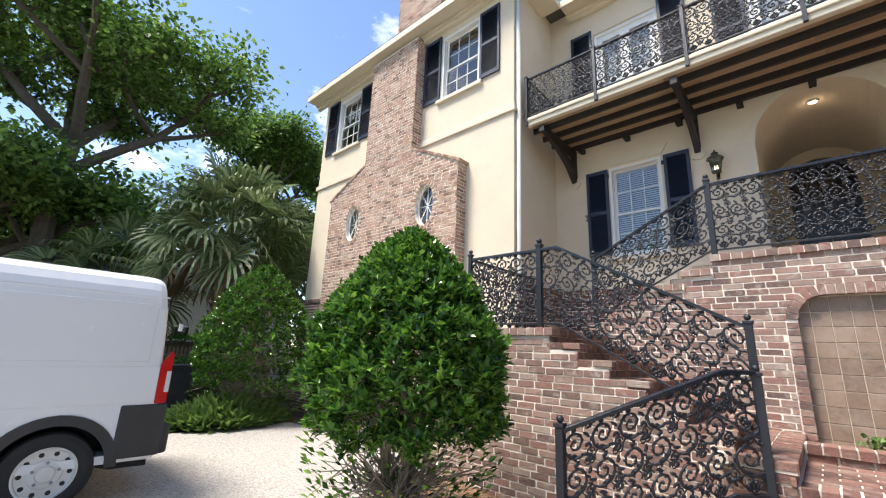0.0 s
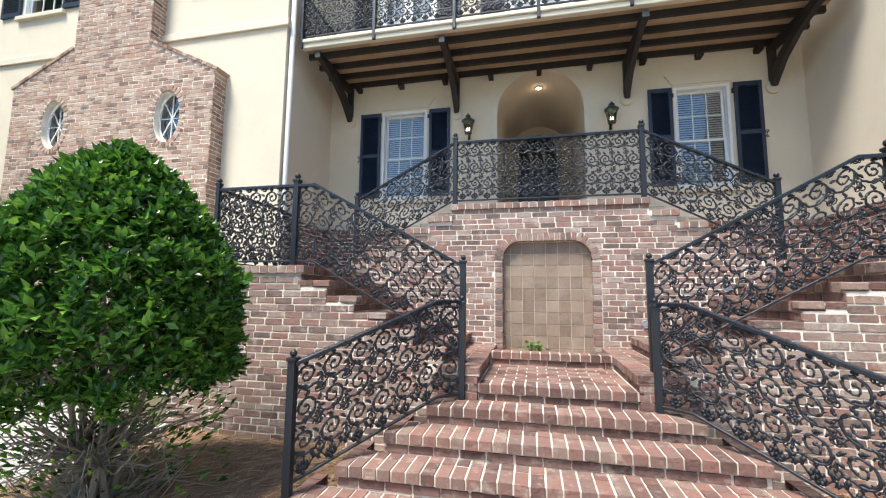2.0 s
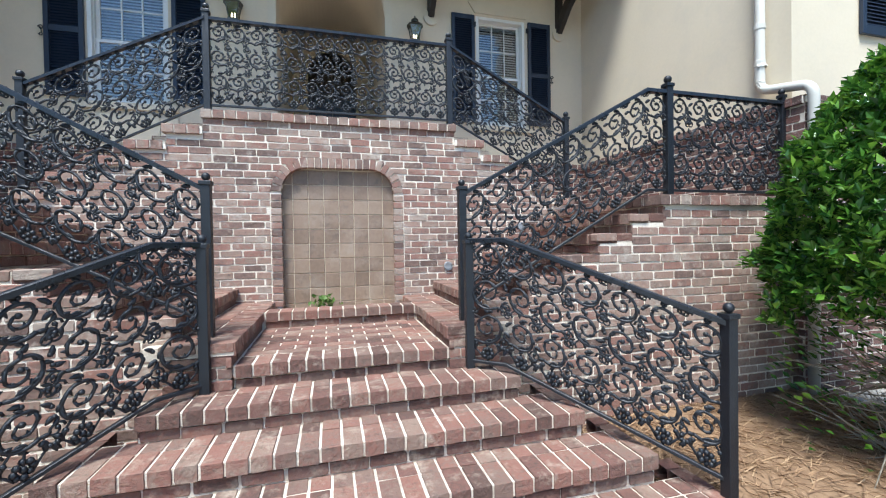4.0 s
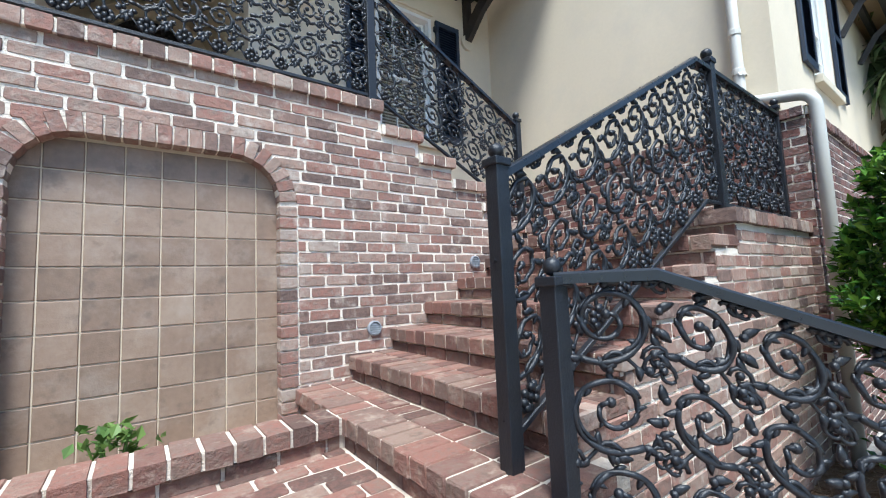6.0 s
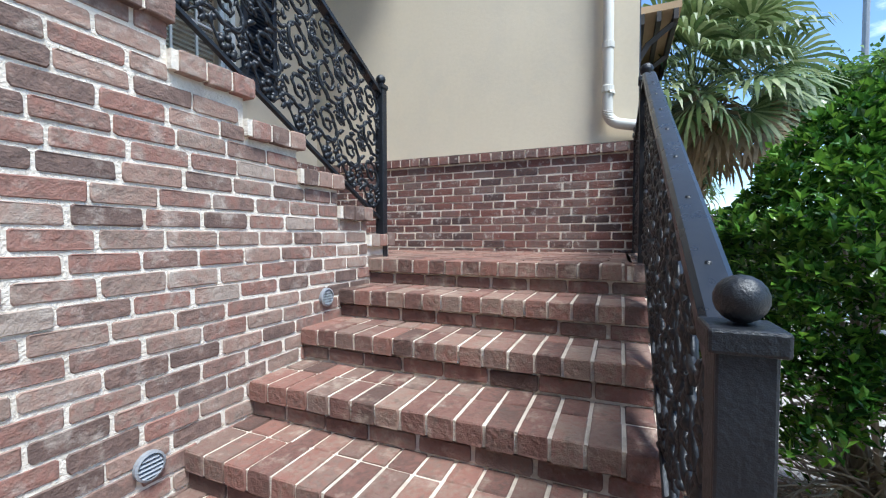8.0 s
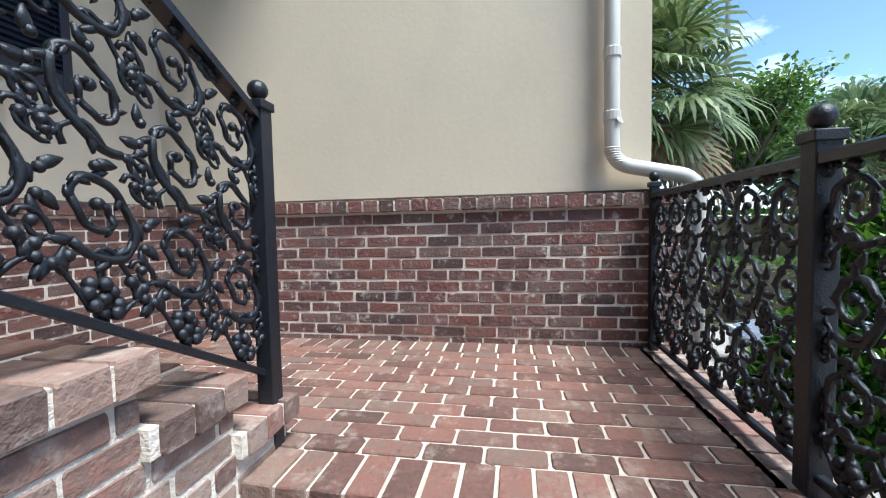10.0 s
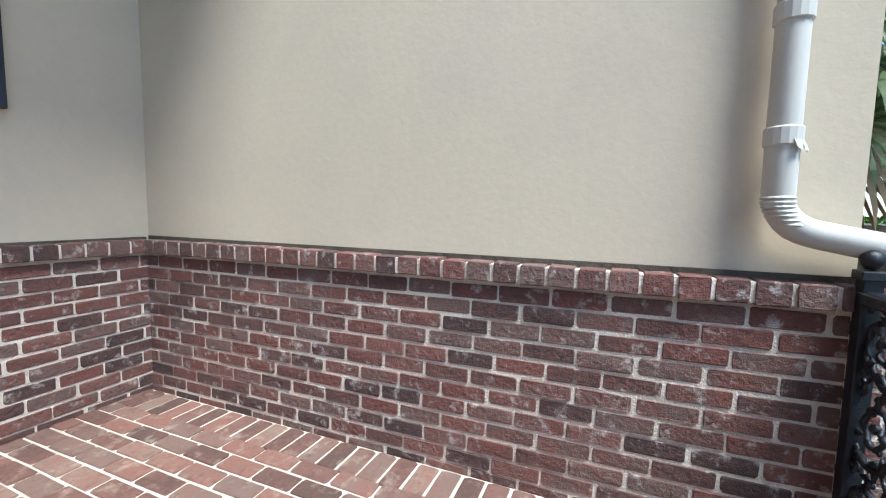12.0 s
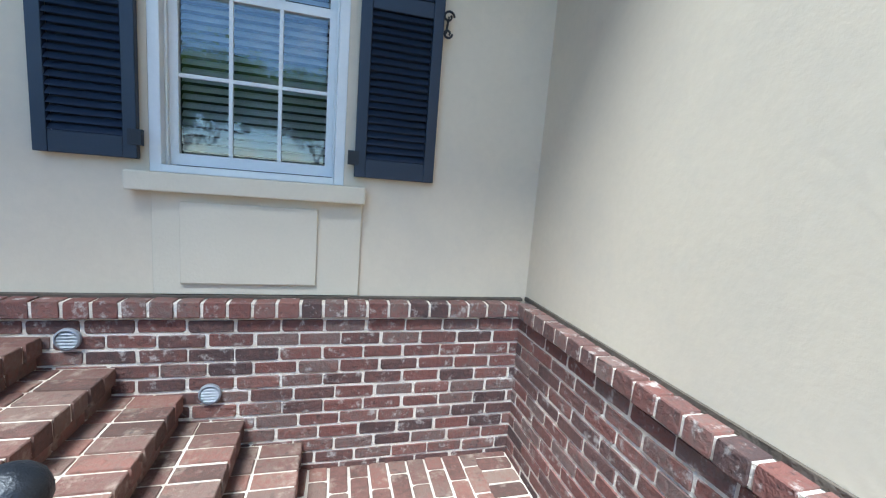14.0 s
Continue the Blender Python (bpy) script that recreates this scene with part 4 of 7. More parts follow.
def hip(name, x0, x1, y0, y1, z, rise):
    bm = bmesh.new()
    r = min(x1 - x0, y1 - y0) / 2
    lo = [bm.verts.new(p) for p in ((x0, y0, z), (x1, y0, z), (x1, y1, z), (x0, y1, z))]
    if x1 - x0 > y1 - y0:
        a, b = bm.verts.new((x0 + r, (y0 + y1) / 2, z + rise)), bm.verts.new((x1 - r, (y0 + y1) / 2, z + rise))
        fs = ((lo[0], lo[1], b, a), (lo[1], lo[2], b), (lo[2], lo[3], a, b), (lo[3], lo[0], a))
    else:
        a, b = bm.verts.new(((x0 + x1) / 2, y0 + r, z + rise)), bm.verts.new(((x0 + x1) / 2, y1 - r, z + rise))
        fs = ((lo[0], lo[1], a), (lo[1], lo[2], b, a), (lo[2], lo[3], b), (lo[3], lo[0], a, b))
    for f in fs:
        bm.faces.new(f)
    bm.faces.new(list(reversed(lo)))
    setting(name, bm, M_ROOF, "dark shingle hip roof", "roof")


hip("roof_west", -11.1, WEST_X + 0.45, WY - 0.48, 16.4, 9.27, 2.6)
hip("roof_main", -8, 9, FACADE_Y - 0.4, 16.4, 9.265, 2.6)
hip("roof_east", EAST_X - 0.45, 11.4, 3.64, 16.4, 9.27, 2.2)

# ---- cast-iron railings ----
SCROLLS = {}


def lobe(bm, p, d, length, width, thick=0.008):
    """A cast leaf: a plump tongue that curls to one side and thins to its tip."""
    p, d = Vector(p), Vector(d).normalized()
    side = Vector((d.z, 0, -d.x))
    rings = []
    for t, r in ((-0.06, 0.45), (0.3, 1.0), (0.65, 0.85), (1.0, 0.25)):
        c = p + d * length * (t - 0.18 * t * t) + side * length * 0.34 * t * t
        rings.append([bm.verts.new(c + side * width * r * math.cos(a) + Vector((0, thick * (0.5 + 0.5 * r) * math.sin(a), 0))) for a in (0.0, 1.2566, 2.5133, 3.7699, 5.0265)])
    for r0, r1 in zip(rings, rings[1:]):
        for k in range(5):
            bm.faces.new((r0[k], r0[(k + 1) % 5], r1[(k + 1) % 5], r1[k]))
    bm.faces.new(list(reversed(rings[0])))
    bm.faces.new(rings[-1])


def scroll_mesh(w, h, slope):
    """One column of cast scrollwork, w wide and h high, sheared to the slope of its rail: stacked double scrolls with leaves, buds and a flower at the foot."""
    key = (round(w, 3), round(h, 3), round(slope, 3))
    if key in SCROLLS:
        return SCROLLS[key]
    bm = bmesh.new()
    put = lambda u, v, d=0.0: (u, d, min(v, h - 0.022) + slope * u)
    rows = max(3, round((h - 0.13) / 0.235))
    step = (h - 0.13) / rows
    r = min(w * 0.46, step * 0.46)
    for k in range(rows):
        cz = h - step * (k + 0.5) - 0.005
        hand = 1 if k % 2 == 0 else -1
        cu = w * 0.5
        spiral = lambda a0, turn, r0, r1, n: [put(cu + hand * (r0 + (r1 - r0) * (i / n) ** 0.85) * math.cos(math.radians(a0 + turn * i / n)) * w / (2.1 * r),
                                                  cz + (r0 + (r1 - r0) * (i / n) ** 0.85) * 1.1 * math.sin(math.radians(a0 + turn * i / n)), 0.004 * math.sin(i)) for i in range(n + 1)]
        fine = spiral(-125, 570, r, r * 0.16, 52)
        pts = fine[::2]
        tube(bm, fine, 0.0106, sides=6, r_end=0.007)
        ball(bm, pts[-1], 0.015, u=8, v=5)
        # second line of the cast band
        tube(bm, spiral(-95, 250, r * 0.80, r * 0.62, 24), 0.0065, sides=5, r_end=0.005)
        # plump leaves along the scroll, outward and inward
        for i, size, sgn in ((0, 0.055, 1), (2, 0.05, 1), (4, 0.045, -1), (6, 0.05, 1), (8, 0.042, -1), (10, 0.046, 1), (12, 0.036, -1), (14, 0.036, 1), (17, 0.03, -1), (20, 0.026, 1)):
            a = math.radians(-125 + 570 * i / 26)
            d = Vector((hand * math.cos(a - 0.8 * sgn), 0, math.sin(a - 0.8 * sgn))) * sgn
            lobe(bm, pts[i], d, size * 0.85, size * 0.25)
        # tendril that crosses to the next column, with buds
        t = [put(cu - hand * (r * 0.2 - (r * 1.15) * i / 8), cz - r * 1.02 + 0.028 * math.sin(math.pi * 1.6 * i / 8)) for i in range(9)]
        tube(bm, t, 0.0075, sides=5, r_end=0.005)
        lobe(bm, t[4], (hand * 0.4, 0, 0.9), 0.045, 0.014)
        lobe(bm, t[6], (hand * 0.5, 0, -0.8), 0.04, 0.013)
        ball(bm, t[-1], 0.015, u=5, v=4)
        # small counter-scrolls in the corners
        for e, uu, vv in ((hand, w * 0.05, cz + r * 0.98), (-hand, w * 0.96, cz - r * 0.95), (-hand, w * 0.93, cz + r * 1.0)):
            q = [put(uu + e * r * 0.36 * (1 - 0.7 * i / 12) * math.cos(0.6 * i), vv + r * 0.36 * (1 - 0.7 * i / 12) * math.sin(0.6 * i)) for i in range(13)]
            tube(bm, q, 0.0072, sides=5, r_end=0.005)
            ball(bm, q[-1], 0.013, u=5, v=4)
            lobe(bm, q[3], (e * 0.7, 0, 0.6), 0.042, 0.013)
        for uu, vv in ((0.98, -0.3), (0.02, 0.25), (0.5, 0.98)):
            lobe(bm, put(w * uu, cz + r * vv), (hand * 0.6, 0, 0.8 - uu), 0.05, 0.016)
            ball(bm, put(w * uu, cz + r * vv), 0.013, u=5, v=4)
    # flower cluster at the foot
    for i in range(9):
        a = 2 * math.pi * i / 8
        rr = 0.0 if i == 8 else 0.032
        ball(bm, put(w * 0.5 + rr * math.cos(a), 0.062 + rr * math.sin(a), 0.006 * math.sin(3 * a)), 0.0175, u=5, v=4)
    for e in (-1, 1):
        t = [put(w * 0.5 + e * (0.03 + w * 0.42 * i / 6), 0.03 + 0.07 * math.sin(math.pi * 0.6 * i / 6)) for i in range(7)]
        tube(bm, t, 0.0075, sides=4, r_end=0.005)
        ball(bm, t[-1], 0.014, u=5, v=4)
        lobe(bm, t[3], (e * 0.3, 0, 0.9), 0.06, 0.018)
        lobe(bm, t[5], (e * 0.2, 0, -0.9), 0.05, 0.016)
        ball(bm, put(w * 0.5 + e * w * 0.3, 0.125), 0.015, u=5, v=4)
    tube(bm, [put(w * 0.5, 0.0), put(w * 0.5, 0.09), put(w * 0.47, 0.14), put(w * 0.5, h - rows * step + 0.02)], 0.008, sides=4)
    tube(bm, [put(w * 0.5, h - 0.02), put(w * 0.52, h)], 0.008, sides=4)
    me = bpy.data.meshes.new("scroll_column")
    bm.normal_update()
    bm.to_mesh(me)
    me.polygons.foreach_set("use_smooth", [True] * len(me.polygons))
    bm.free()
    me.materials.append(M_IRON)
    SCROLLS[key] = me
    return me


def bar(bm, pts, half_w, half_h):
    """A bar of rectangular section along level or sloping points."""
    rings = []
    pts = [Vector(p) for p in pts]
    for i, p in enumerate(pts):
        d = pts[min(i + 1, len(pts) - 1)] - pts[max(i - 1, 0)]
        d.z = 0
        side = Vector((-d.y, d.x, 0)).normalized() * half_w
        up = Vector((0, 0, half_h))
        rings.append([bm.verts.new(p + q) for q in (-side - up, side - up, side + up * 0.6, side * 0.7 + up, -side * 0.7 + up, -side + up * 0.6)])
    for r0, r1 in zip(rings, rings[1:]):
        for k in range(6):
            bm.faces.new((r0[k], r0[(k + 1) % 6], r1[(k + 1) % 6], r1[k]))
    bm.faces.new(list(reversed(rings[0])))
    bm.faces.new(rings[-1])


def post(rail, x, y, z0, z1, half=0.032, ball_r=0.034):
    bm = boxes(((x - half, y - half, z0), (x + half, y + half, z1 - 2.4 * ball_r)))
    box(bm, (x - half - 0.008, y - half - 0.008, z1 - 2.9 * ball_r - 0.004), (x + half + 0.008, y + half + 0.008, z1 - 2.4 * ball_r + 0.01))
    p = soften(part("post", bm, M_IRON, rail), 0.004)
    bm = bmesh.new()
    lathe(bm, [(0.022, z1 - 2.4 * ball_r + 0.008), (0.026, z1 - 2.2 * ball_r), (0.012, z1 - 2.0 * ball_r)], (x, y, 0), u=10)
    ball(bm, (x, y, z1 - ball_r), ball_r, u=14, v=9)
    part("finial", bm, M_IRON, p, smooth=True)


def railing(label, pts, height, posts, col=0.205, group="iron railings"):
    """pts: bottom line as (x, y, z); posts: (x, y, foot, top[, half])."""
    rail = thing("iron_railing", label, "railing", group=group)
    bm = bmesh.new()
    bar(bm, [(x, y, z + height) for x, y, z in pts], 0.028, 0.017)
    part("top_rail", bm, M_RAIL, rail)
    bm = bmesh.new()
    bar(bm, [(x, y, z) for x, y, z in pts], 0.014, 0.011)
    part("bottom_rail", bm, M_IRON, rail)
    for a, b in zip(pts, pts[1:]):
        a, b = Vector(a), Vector(b)
        d = b - a
        run = math.hypot(d.x, d.y)
        n = max(1, round(run / col))
        w = run / n
        me = scroll_mesh(w, height, d.z / run)
        for i in range(n):
            ob = new("scroll_column", me)
            ob.parent = rail
            ob.location = a + d * (i / n)
            ob.rotation_euler = (0, 0, math.atan2(d.y, d.x))
    for q in posts:
        post(rail, *q)
    return rail


RY = 4.285
for s in (1, -1):
    ax, ay, bx, by = mx(s, 1.465), 4.055, mx(s, 2.565), 3.0
    lx, ly = ax + (bx - ax) * 0.18, ay + (by - ay) * 0.18
    railing("black cast-iron scroll railing beside the entry steps", [(ax, ay, 0.565), (lx, ly, 0.565), (bx, by, 0.10)], 0.85,
            [(ax, ay, 0.505, 1.475, 0.029, 0.027), (bx, by, 0.01, 1.06, 0.030, 0.028)])
    railing("black cast-iron scroll railing on the side stair", [(mx(s, 1.49), RY, 0.90), (mx(s, 3.19), RY, 1.835), (mx(s, 3.40), RY, 1.835)], 0.865,
            [(mx(s, 1.495), RY, 0.80, 1.885, 0.029, 0.027), (mx(s, 3.42), RY, 1.775, 2.845)])
    end = 4.76 if s == 1 else 4.46
    pts = [(mx(s, 3.43), RY, 1.835), (mx(s, end), RY, 1.835)]
    posts = [(mx(s, end), RY, 1.775, 2.84, 0.024, 0.03)]
    if s == -1:
        pts.append((mx(s, end), 5.98, 1.835))
    railing("black cast-iron scroll railing along the brick landing", pts, 0.865, posts)
    railing("black cast-iron scroll railing on the upper flight", [(mx(s, 1.92), 5.985, 2.86), (mx(s, 3.42), 5.95, 2.045)], 0.87,
            [(mx(s, 3.435), 5.945, 1.775, 3.045, 0.03, 0.034)])
railing("black cast-iron scroll railing across the terrace above the niche", [(X0 - 1.27, 6.0, 2.855), (X0 + 1.27, 6.0, 2.855)], 0.88,
        [(X0 - 1.29, 6.0, TERR_Z - 0.005, 3.89), (X0 + 1.29, 6.0, TERR_Z - 0.005, 3.89)], col=0.185)

# ---- windows, shutters ----


def sash_window(x0, x1, z0, z1, y, blinds=1.0, label="white sash window with horizontal blinds", cols=3, rows=2):
    """A double-hung window in an opening that faces south: frame, two sashes, panes, blind."""
    win = thing("sash_window", label, "window", at=((x0 + x1) / 2, y, z0), group="sash windows")
    w, h = x1 - x0, z1 - z0
    hw = w / 2
    bm = boxes(((-hw, -0.02, 0.0), (-hw + 0.05, 0.13, h)), ((hw - 0.05, -0.02, 0.0), (hw, 0.13, h)), ((-hw + 0.05, -0.02, h - 0.05), (hw - 0.05, 0.13, h)), ((-hw + 0.05, -0.03, 0.0), (hw - 0.05, 0.13, 0.035)),
               ((-hw + 0.05, 0.03, 0.035), (-hw + 0.062, 0.05, h - 0.05)), ((hw - 0.062, 0.03, 0.035), (hw - 0.05, 0.05, h - 0.05)))
    soften(part("window_frame", bm, M_SASH, win), 0.004)
    mid = h * 0.47
    for name, lo, hi, yy in (("lower_sash", 0.04, mid + 0.02, 0.055), ("upper_sash", mid - 0.02, h - 0.05, 0.09)):
        a, b = -hw + 0.055, hw - 0.055
        bm = boxes(((a, yy, lo), (a + 0.045, yy + 0.032, hi)), ((b - 0.045, yy, lo), (b, yy + 0.032, hi)), ((a + 0.045, yy, lo), (b - 0.045, yy + 0.032, lo + 0.055)), ((a + 0.045, yy, hi - 0.04), (b - 0.045, yy + 0.032, hi)))
        ga, gb, gl, gh = a + 0.045, b - 0.045, lo + 0.055, hi - 0.04
        for i in range(1, cols):
            u = ga + (gb - ga) * i / cols
            box(bm, (u - 0.009, yy + 0.003, gl), (u + 0.009, yy + 0.024, gh))
        for j in range(1, rows):
            v = gl + (gh - gl) * j / rows
            box(bm, (ga, yy + 0.004, v - 0.009), (gb, yy + 0.023, v + 0.009))
        sash = part(name, bm, M_SASH, win)
        for i in range(cols):
            for j in range(rows):
                u0, u1 = ga + (gb - ga) * i / cols + 0.009, ga + (gb - ga) * (i + 1) / cols - 0.009
                v0, v1 = gl + (gh - gl) * j / rows + 0.009, gl + (gh - gl) * (j + 1) / rows - 0.009
                bm = bmesh.new()
                bm.faces.new([bm.verts.new(p) for p in ((u0, yy + 0.014, v0), (u1, yy + 0.014, v0), (u1, yy + 0.014, v1), (u0, yy + 0.014, v1))])
                g = part("pane", bm, M_GLASS, sash)
                g.visible_shadow = False
    if blinds:
        bl = part("blind", boxes(((-hw + 0.07, 0.155, h - 0.1), (hw - 0.07, 0.195, h - 0.05))), M_BLIND, win)
        me = bpy.data.meshes.new("slat")
        sw = hw - 0.08
        me.from_pydata([(-sw, -0.02, -0.006), (sw, -0.02, -0.006), (sw, 0.0, 0.006), (-sw, 0.0, 0.006), (sw, 0.02, 0.01), (-sw, 0.02, 0.01)], [], [(0, 1, 2, 3), (3, 2, 4, 5)])
        me.materials.append(M_BLIND)
        n = int((h - 0.16) * blinds / 0.042)
        for k in range(n):
            ob = new("slat", me)
            ob.parent = bl
            ob.location = (0, 0.175, h - 0.12 - k * 0.042)
            ob.rotation_euler = (radians(28), 0, 0)
    # thin dark plate in place of a room; its colour carries the indoor shade
    part("unlit_interior_plate", boxes(((-hw + 0.02, 0.26, 0.02), (hw - 0.02, 0.28, h - 0.02))), M_DARK, win)
    return win


def sill(x0, x1, z, y, panel=False):
    s = thing("window_sill", "cream painted window sill" + (" over a recessed stucco panel" if panel else ""), "window sill", at=((x0 + x1) / 2, y, z), group="window sills")
    hw = (x1 - x0) / 2
    soften(part("ledge", boxes(((-hw, -0.075, -0.09), (hw, 0.02, 0.0))), M_SILL, s), 0.008)
    if panel:
        soften(part("apron", boxes(((-hw + 0.09, -0.02, -0.585), (hw - 0.01, 0.0, -0.09))), M_SILL, s), 0.004)
        soften(part("raised_panel", boxes(((-hw + 0.21, -0.036, -0.53), (hw - 0.23, -0.012, -0.13))), M_SILL, s), 0.006)


SHUTTER = {}


def shutter(x0, x1, z0, z1, y, hook=0):
    """A louvred shutter laid back against the wall, with hinges and a scrolled holdback."""
    w, h = x1 - x0, z1 - z0
    sh = thing("shutter", "dark navy louvred wooden shutter held open on the wall", "shutter", at=(x0, y, z0), group="shutters")
    st, rl = 0.055, 0.075
    mid = h * 0.47
    bm = boxes(((0, -0.045, 0), (st, -0.008, h)), ((w - st, -0.045, 0), (w, -0.008, h)), ((st, -0.043, 0), (w - st, -0.01, rl * 1.25)), ((st, -0.043, h - rl), (w - st, -0.01, h)), ((st, -0.043, mid), (w - st, -0.01, mid + rl)))
    soften(part("frame", bm, M_SHUTTER, sh), 0.004)
    key = round(w, 3)
    if key not in SHUTTER:
        me = bpy.data.meshes.new("slat")
        a, b = st - 0.004, w - st + 0.004
        me.from_pydata([(a, -0.043, -0.015), (b, -0.043, -0.015), (b, -0.041, -0.011), (a, -0.041, -0.011), (b, -0.020, 0.017), (a, -0.020, 0.017), (b, -0.018, 0.010), (a, -0.018, 0.010)], [],
                       [(0, 1, 2, 3), (3, 2, 4, 5), (1, 0, 7, 6)])
        me.materials.append(M_SHUTTER)
        SHUTTER[key] = me
    for lo, hi in ((rl * 1.25, mid), (mid + rl, h - rl)):
        n = int((hi - lo) / 0.036)
        for k in range(n):
            ob = new("slat", SHUTTER[key])
            ob.parent = sh
            ob.location = (0, 0, lo + (k + 0.5) * (hi - lo) / n)
    part("backing", boxes(((st, -0.009, rl), (w - st, -0.006, h - rl))), M_SHUTTER, sh)
    if hook:
        bm = bmesh.new()
        hx = w if hook > 0 else 0.0
        for cz, r, turn in ((mid + 0.02, 0.03, 1), (mid - 0.06, 0.024, -1)):
            tube(bm, [(hx + hook * (0.02 + r * (1 - 0.6 * i / 14) * math.cos(i * 0.5)), -0.05, cz + turn * r * (1 - 0.6 * i / 14) * math.sin(i * 0.5)) for i in range(15)], 0.006, sides=5)
        tube(bm, [(hx + hook * 0.02, -0.05, mid + 0.02), (hx + hook * 0.012, -0.045, mid - 0.06)], 0.006, sides=5)
        part("holdback", bm, M_IRON, sh, "scrolled black iron holdback")
        hx = 0.0 if hook > 0 else w
        for cz in (0.09, h - 0.15):
            part("hinge", boxes(((hx - 0.035, -0.05, cz - 0.03), (hx + 0.02, -0.02, cz + 0.04))), M_IRON, sh)
    return sh


for k, (a, b) in enumerate(WIN):
    sash_window(a, b, WZ0, WZ1, FACADE_Y + 0.02)
    sill(a - 0.08, b + 0.11, WZ0 + 0.0, FACADE_Y, panel=True)
    shutter(a - (0.42 if k == 0 else 0.45), a - (0.03 if k == 0 else 0.02), WZ0 + 0.05, 5.12, FACADE_Y, hook=-1)
    shutter(b + 0.05, b + 0.465, WZ0 + 0.05, 5.12, FACADE_Y, hook=1)
    bm = bmesh.new()
    v = [bm.verts.new(p) for p in ((a - 0.02, -0.03, 0), (b + 0.02, -0.03, 0), (b + 0.14, -0.03, 0.19), (a - 0.14, -0.03, 0.19), (a - 0.02, 0, 0), (b + 0.02, 0, 0), (b + 0.14, 0, 0.19), (a - 0.14, 0, 0.19))]
    for f in ((0, 1, 2, 3), (0, 4, 5, 1), (1, 5, 6, 2), (2, 6, 7, 3), (3, 7, 4, 0)):
        bm.faces.new([v[i] for i in f])
    lt = tagged(mesh_object("window_lintel", bm, M_SILL), "cream flared lintel over the window", "lintel", kind="structure")
    lt.location = (0, FACADE_Y, 5.17)
for a, b in W_WIN:
    sash_window(a, b, 7.1, 8.78, WY + 0.02, blinds=0.0, label="white sash window of the upper floor")
    sill(a - 0.1, b + 0.1, 7.1, WY)
    shutter(a - 0.56, a - 0.03, 7.12, 8.86, WY)
    shutter(b + 0.03, b + 0.54, 7.12, 8.80, WY)
sash_window(6.29, 7.26, 3.45, 5.1, 4.29, label="white sash window of the east wing")
shutter(5.79, 6.25, 3.47, 5.1, 4.27)
shutter(7.31, 7.77, 3.47, 5.1, 4.27)
sill(6.23, 7.30, 3.45, 4.27)
for a, b in DOORS_UP:
    d = thing("french_door", "white glazed double door behind the balcony railing", "door", at=(a, FACADE_Y + 0.04, 5.92), group="balcony doors")
    w = b - a
    bm = boxes(((0, 0, 0), (0.06, 0.12, 2.46)), ((w - 0.06, 0, 0), (w, 0.12, 2.46)), ((0.06, 0, 2.38), (w - 0.06, 0.12, 2.46)))
    soften(part("frame", bm, M_SASH, d), 0.004)
    for k in (0, 1):
        l0, l1 = 0.06 + k * (w / 2 - 0.06), w / 2 + k * (w / 2 - 0.06)
        bm = boxes(((l0, 0.04, 0), (l0 + 0.1, 0.08, 2.38)), ((l1 - 0.1, 0.04, 0), (l1, 0.08, 2.38)), ((l0 + 0.1, 0.04, 0), (l1 - 0.1, 0.08, 0.3)), ((l0 + 0.1, 0.04, 2.26), (l1 - 0.1, 0.08, 2.38)))
        for j in range(1, 4):
            zc = 0.3 + 1.96 * j / 4
            box(bm, (l0 + 0.1, 0.045, zc - 0.01), (l1 - 0.1, 0.075, zc + 0.01))
        lf = part("leaf", bm, M_SASH, d)
        bm = bmesh.new()
        bm.faces.new([bm.verts.new(p) for p in ((l0 + 0.1, 0.06, 0.3), (l1 - 0.1, 0.06, 0.3), (l1 - 0.1, 0.06, 2.26), (l0 + 0.1, 0.06, 2.26))])
        part("pane", bm, M_GLASS, lf).visible_shadow = False
    part("curtain", boxes(((0.05, 0.18, 0), (w - 0.05, 0.2, 2.4))), M_BLIND, d)
    shutter(a - 0.5, a - 0.03, 5.95, 8.5, FACADE_Y)
    shutter(b + 0.03, b + 0.5, 5.95, 8.5, FACADE_Y)

# ---- entrance ----
bm = bmesh.new()
outer, inner = ARCH_R + 0.11, ARCH_R - 0.0
for i in range(40):
    a0, a1 = math.pi * i / 40, math.pi * (i + 1) / 40
    q = [(ARCH_X + r * math.cos(a), FACADE_Y + d, ARCH_Z + r * math.sin(a)) for d in (-0.025, 0.0) for a, r in ((a0, inner), (a0, outer), (a1, outer), (a1, inner))]
    v = [bm.verts.new(p) for p in q]
    for f in ((0, 1, 2, 3), (1, 5, 6, 2), (3, 7, 4, 0)):
        bm.faces.new([v[k] for k in f])
for s in (-1, 1):
    a, b = ARCH_X + s * inner, ARCH_X + s * outer
    box(bm, (min(a, b), FACADE_Y - 0.025, TERR_Z), (max(a, b), FACADE_Y, ARCH_Z))
setting("arch_surround", bm, M_SILL, "plain cream band round the entrance arch", "trim")
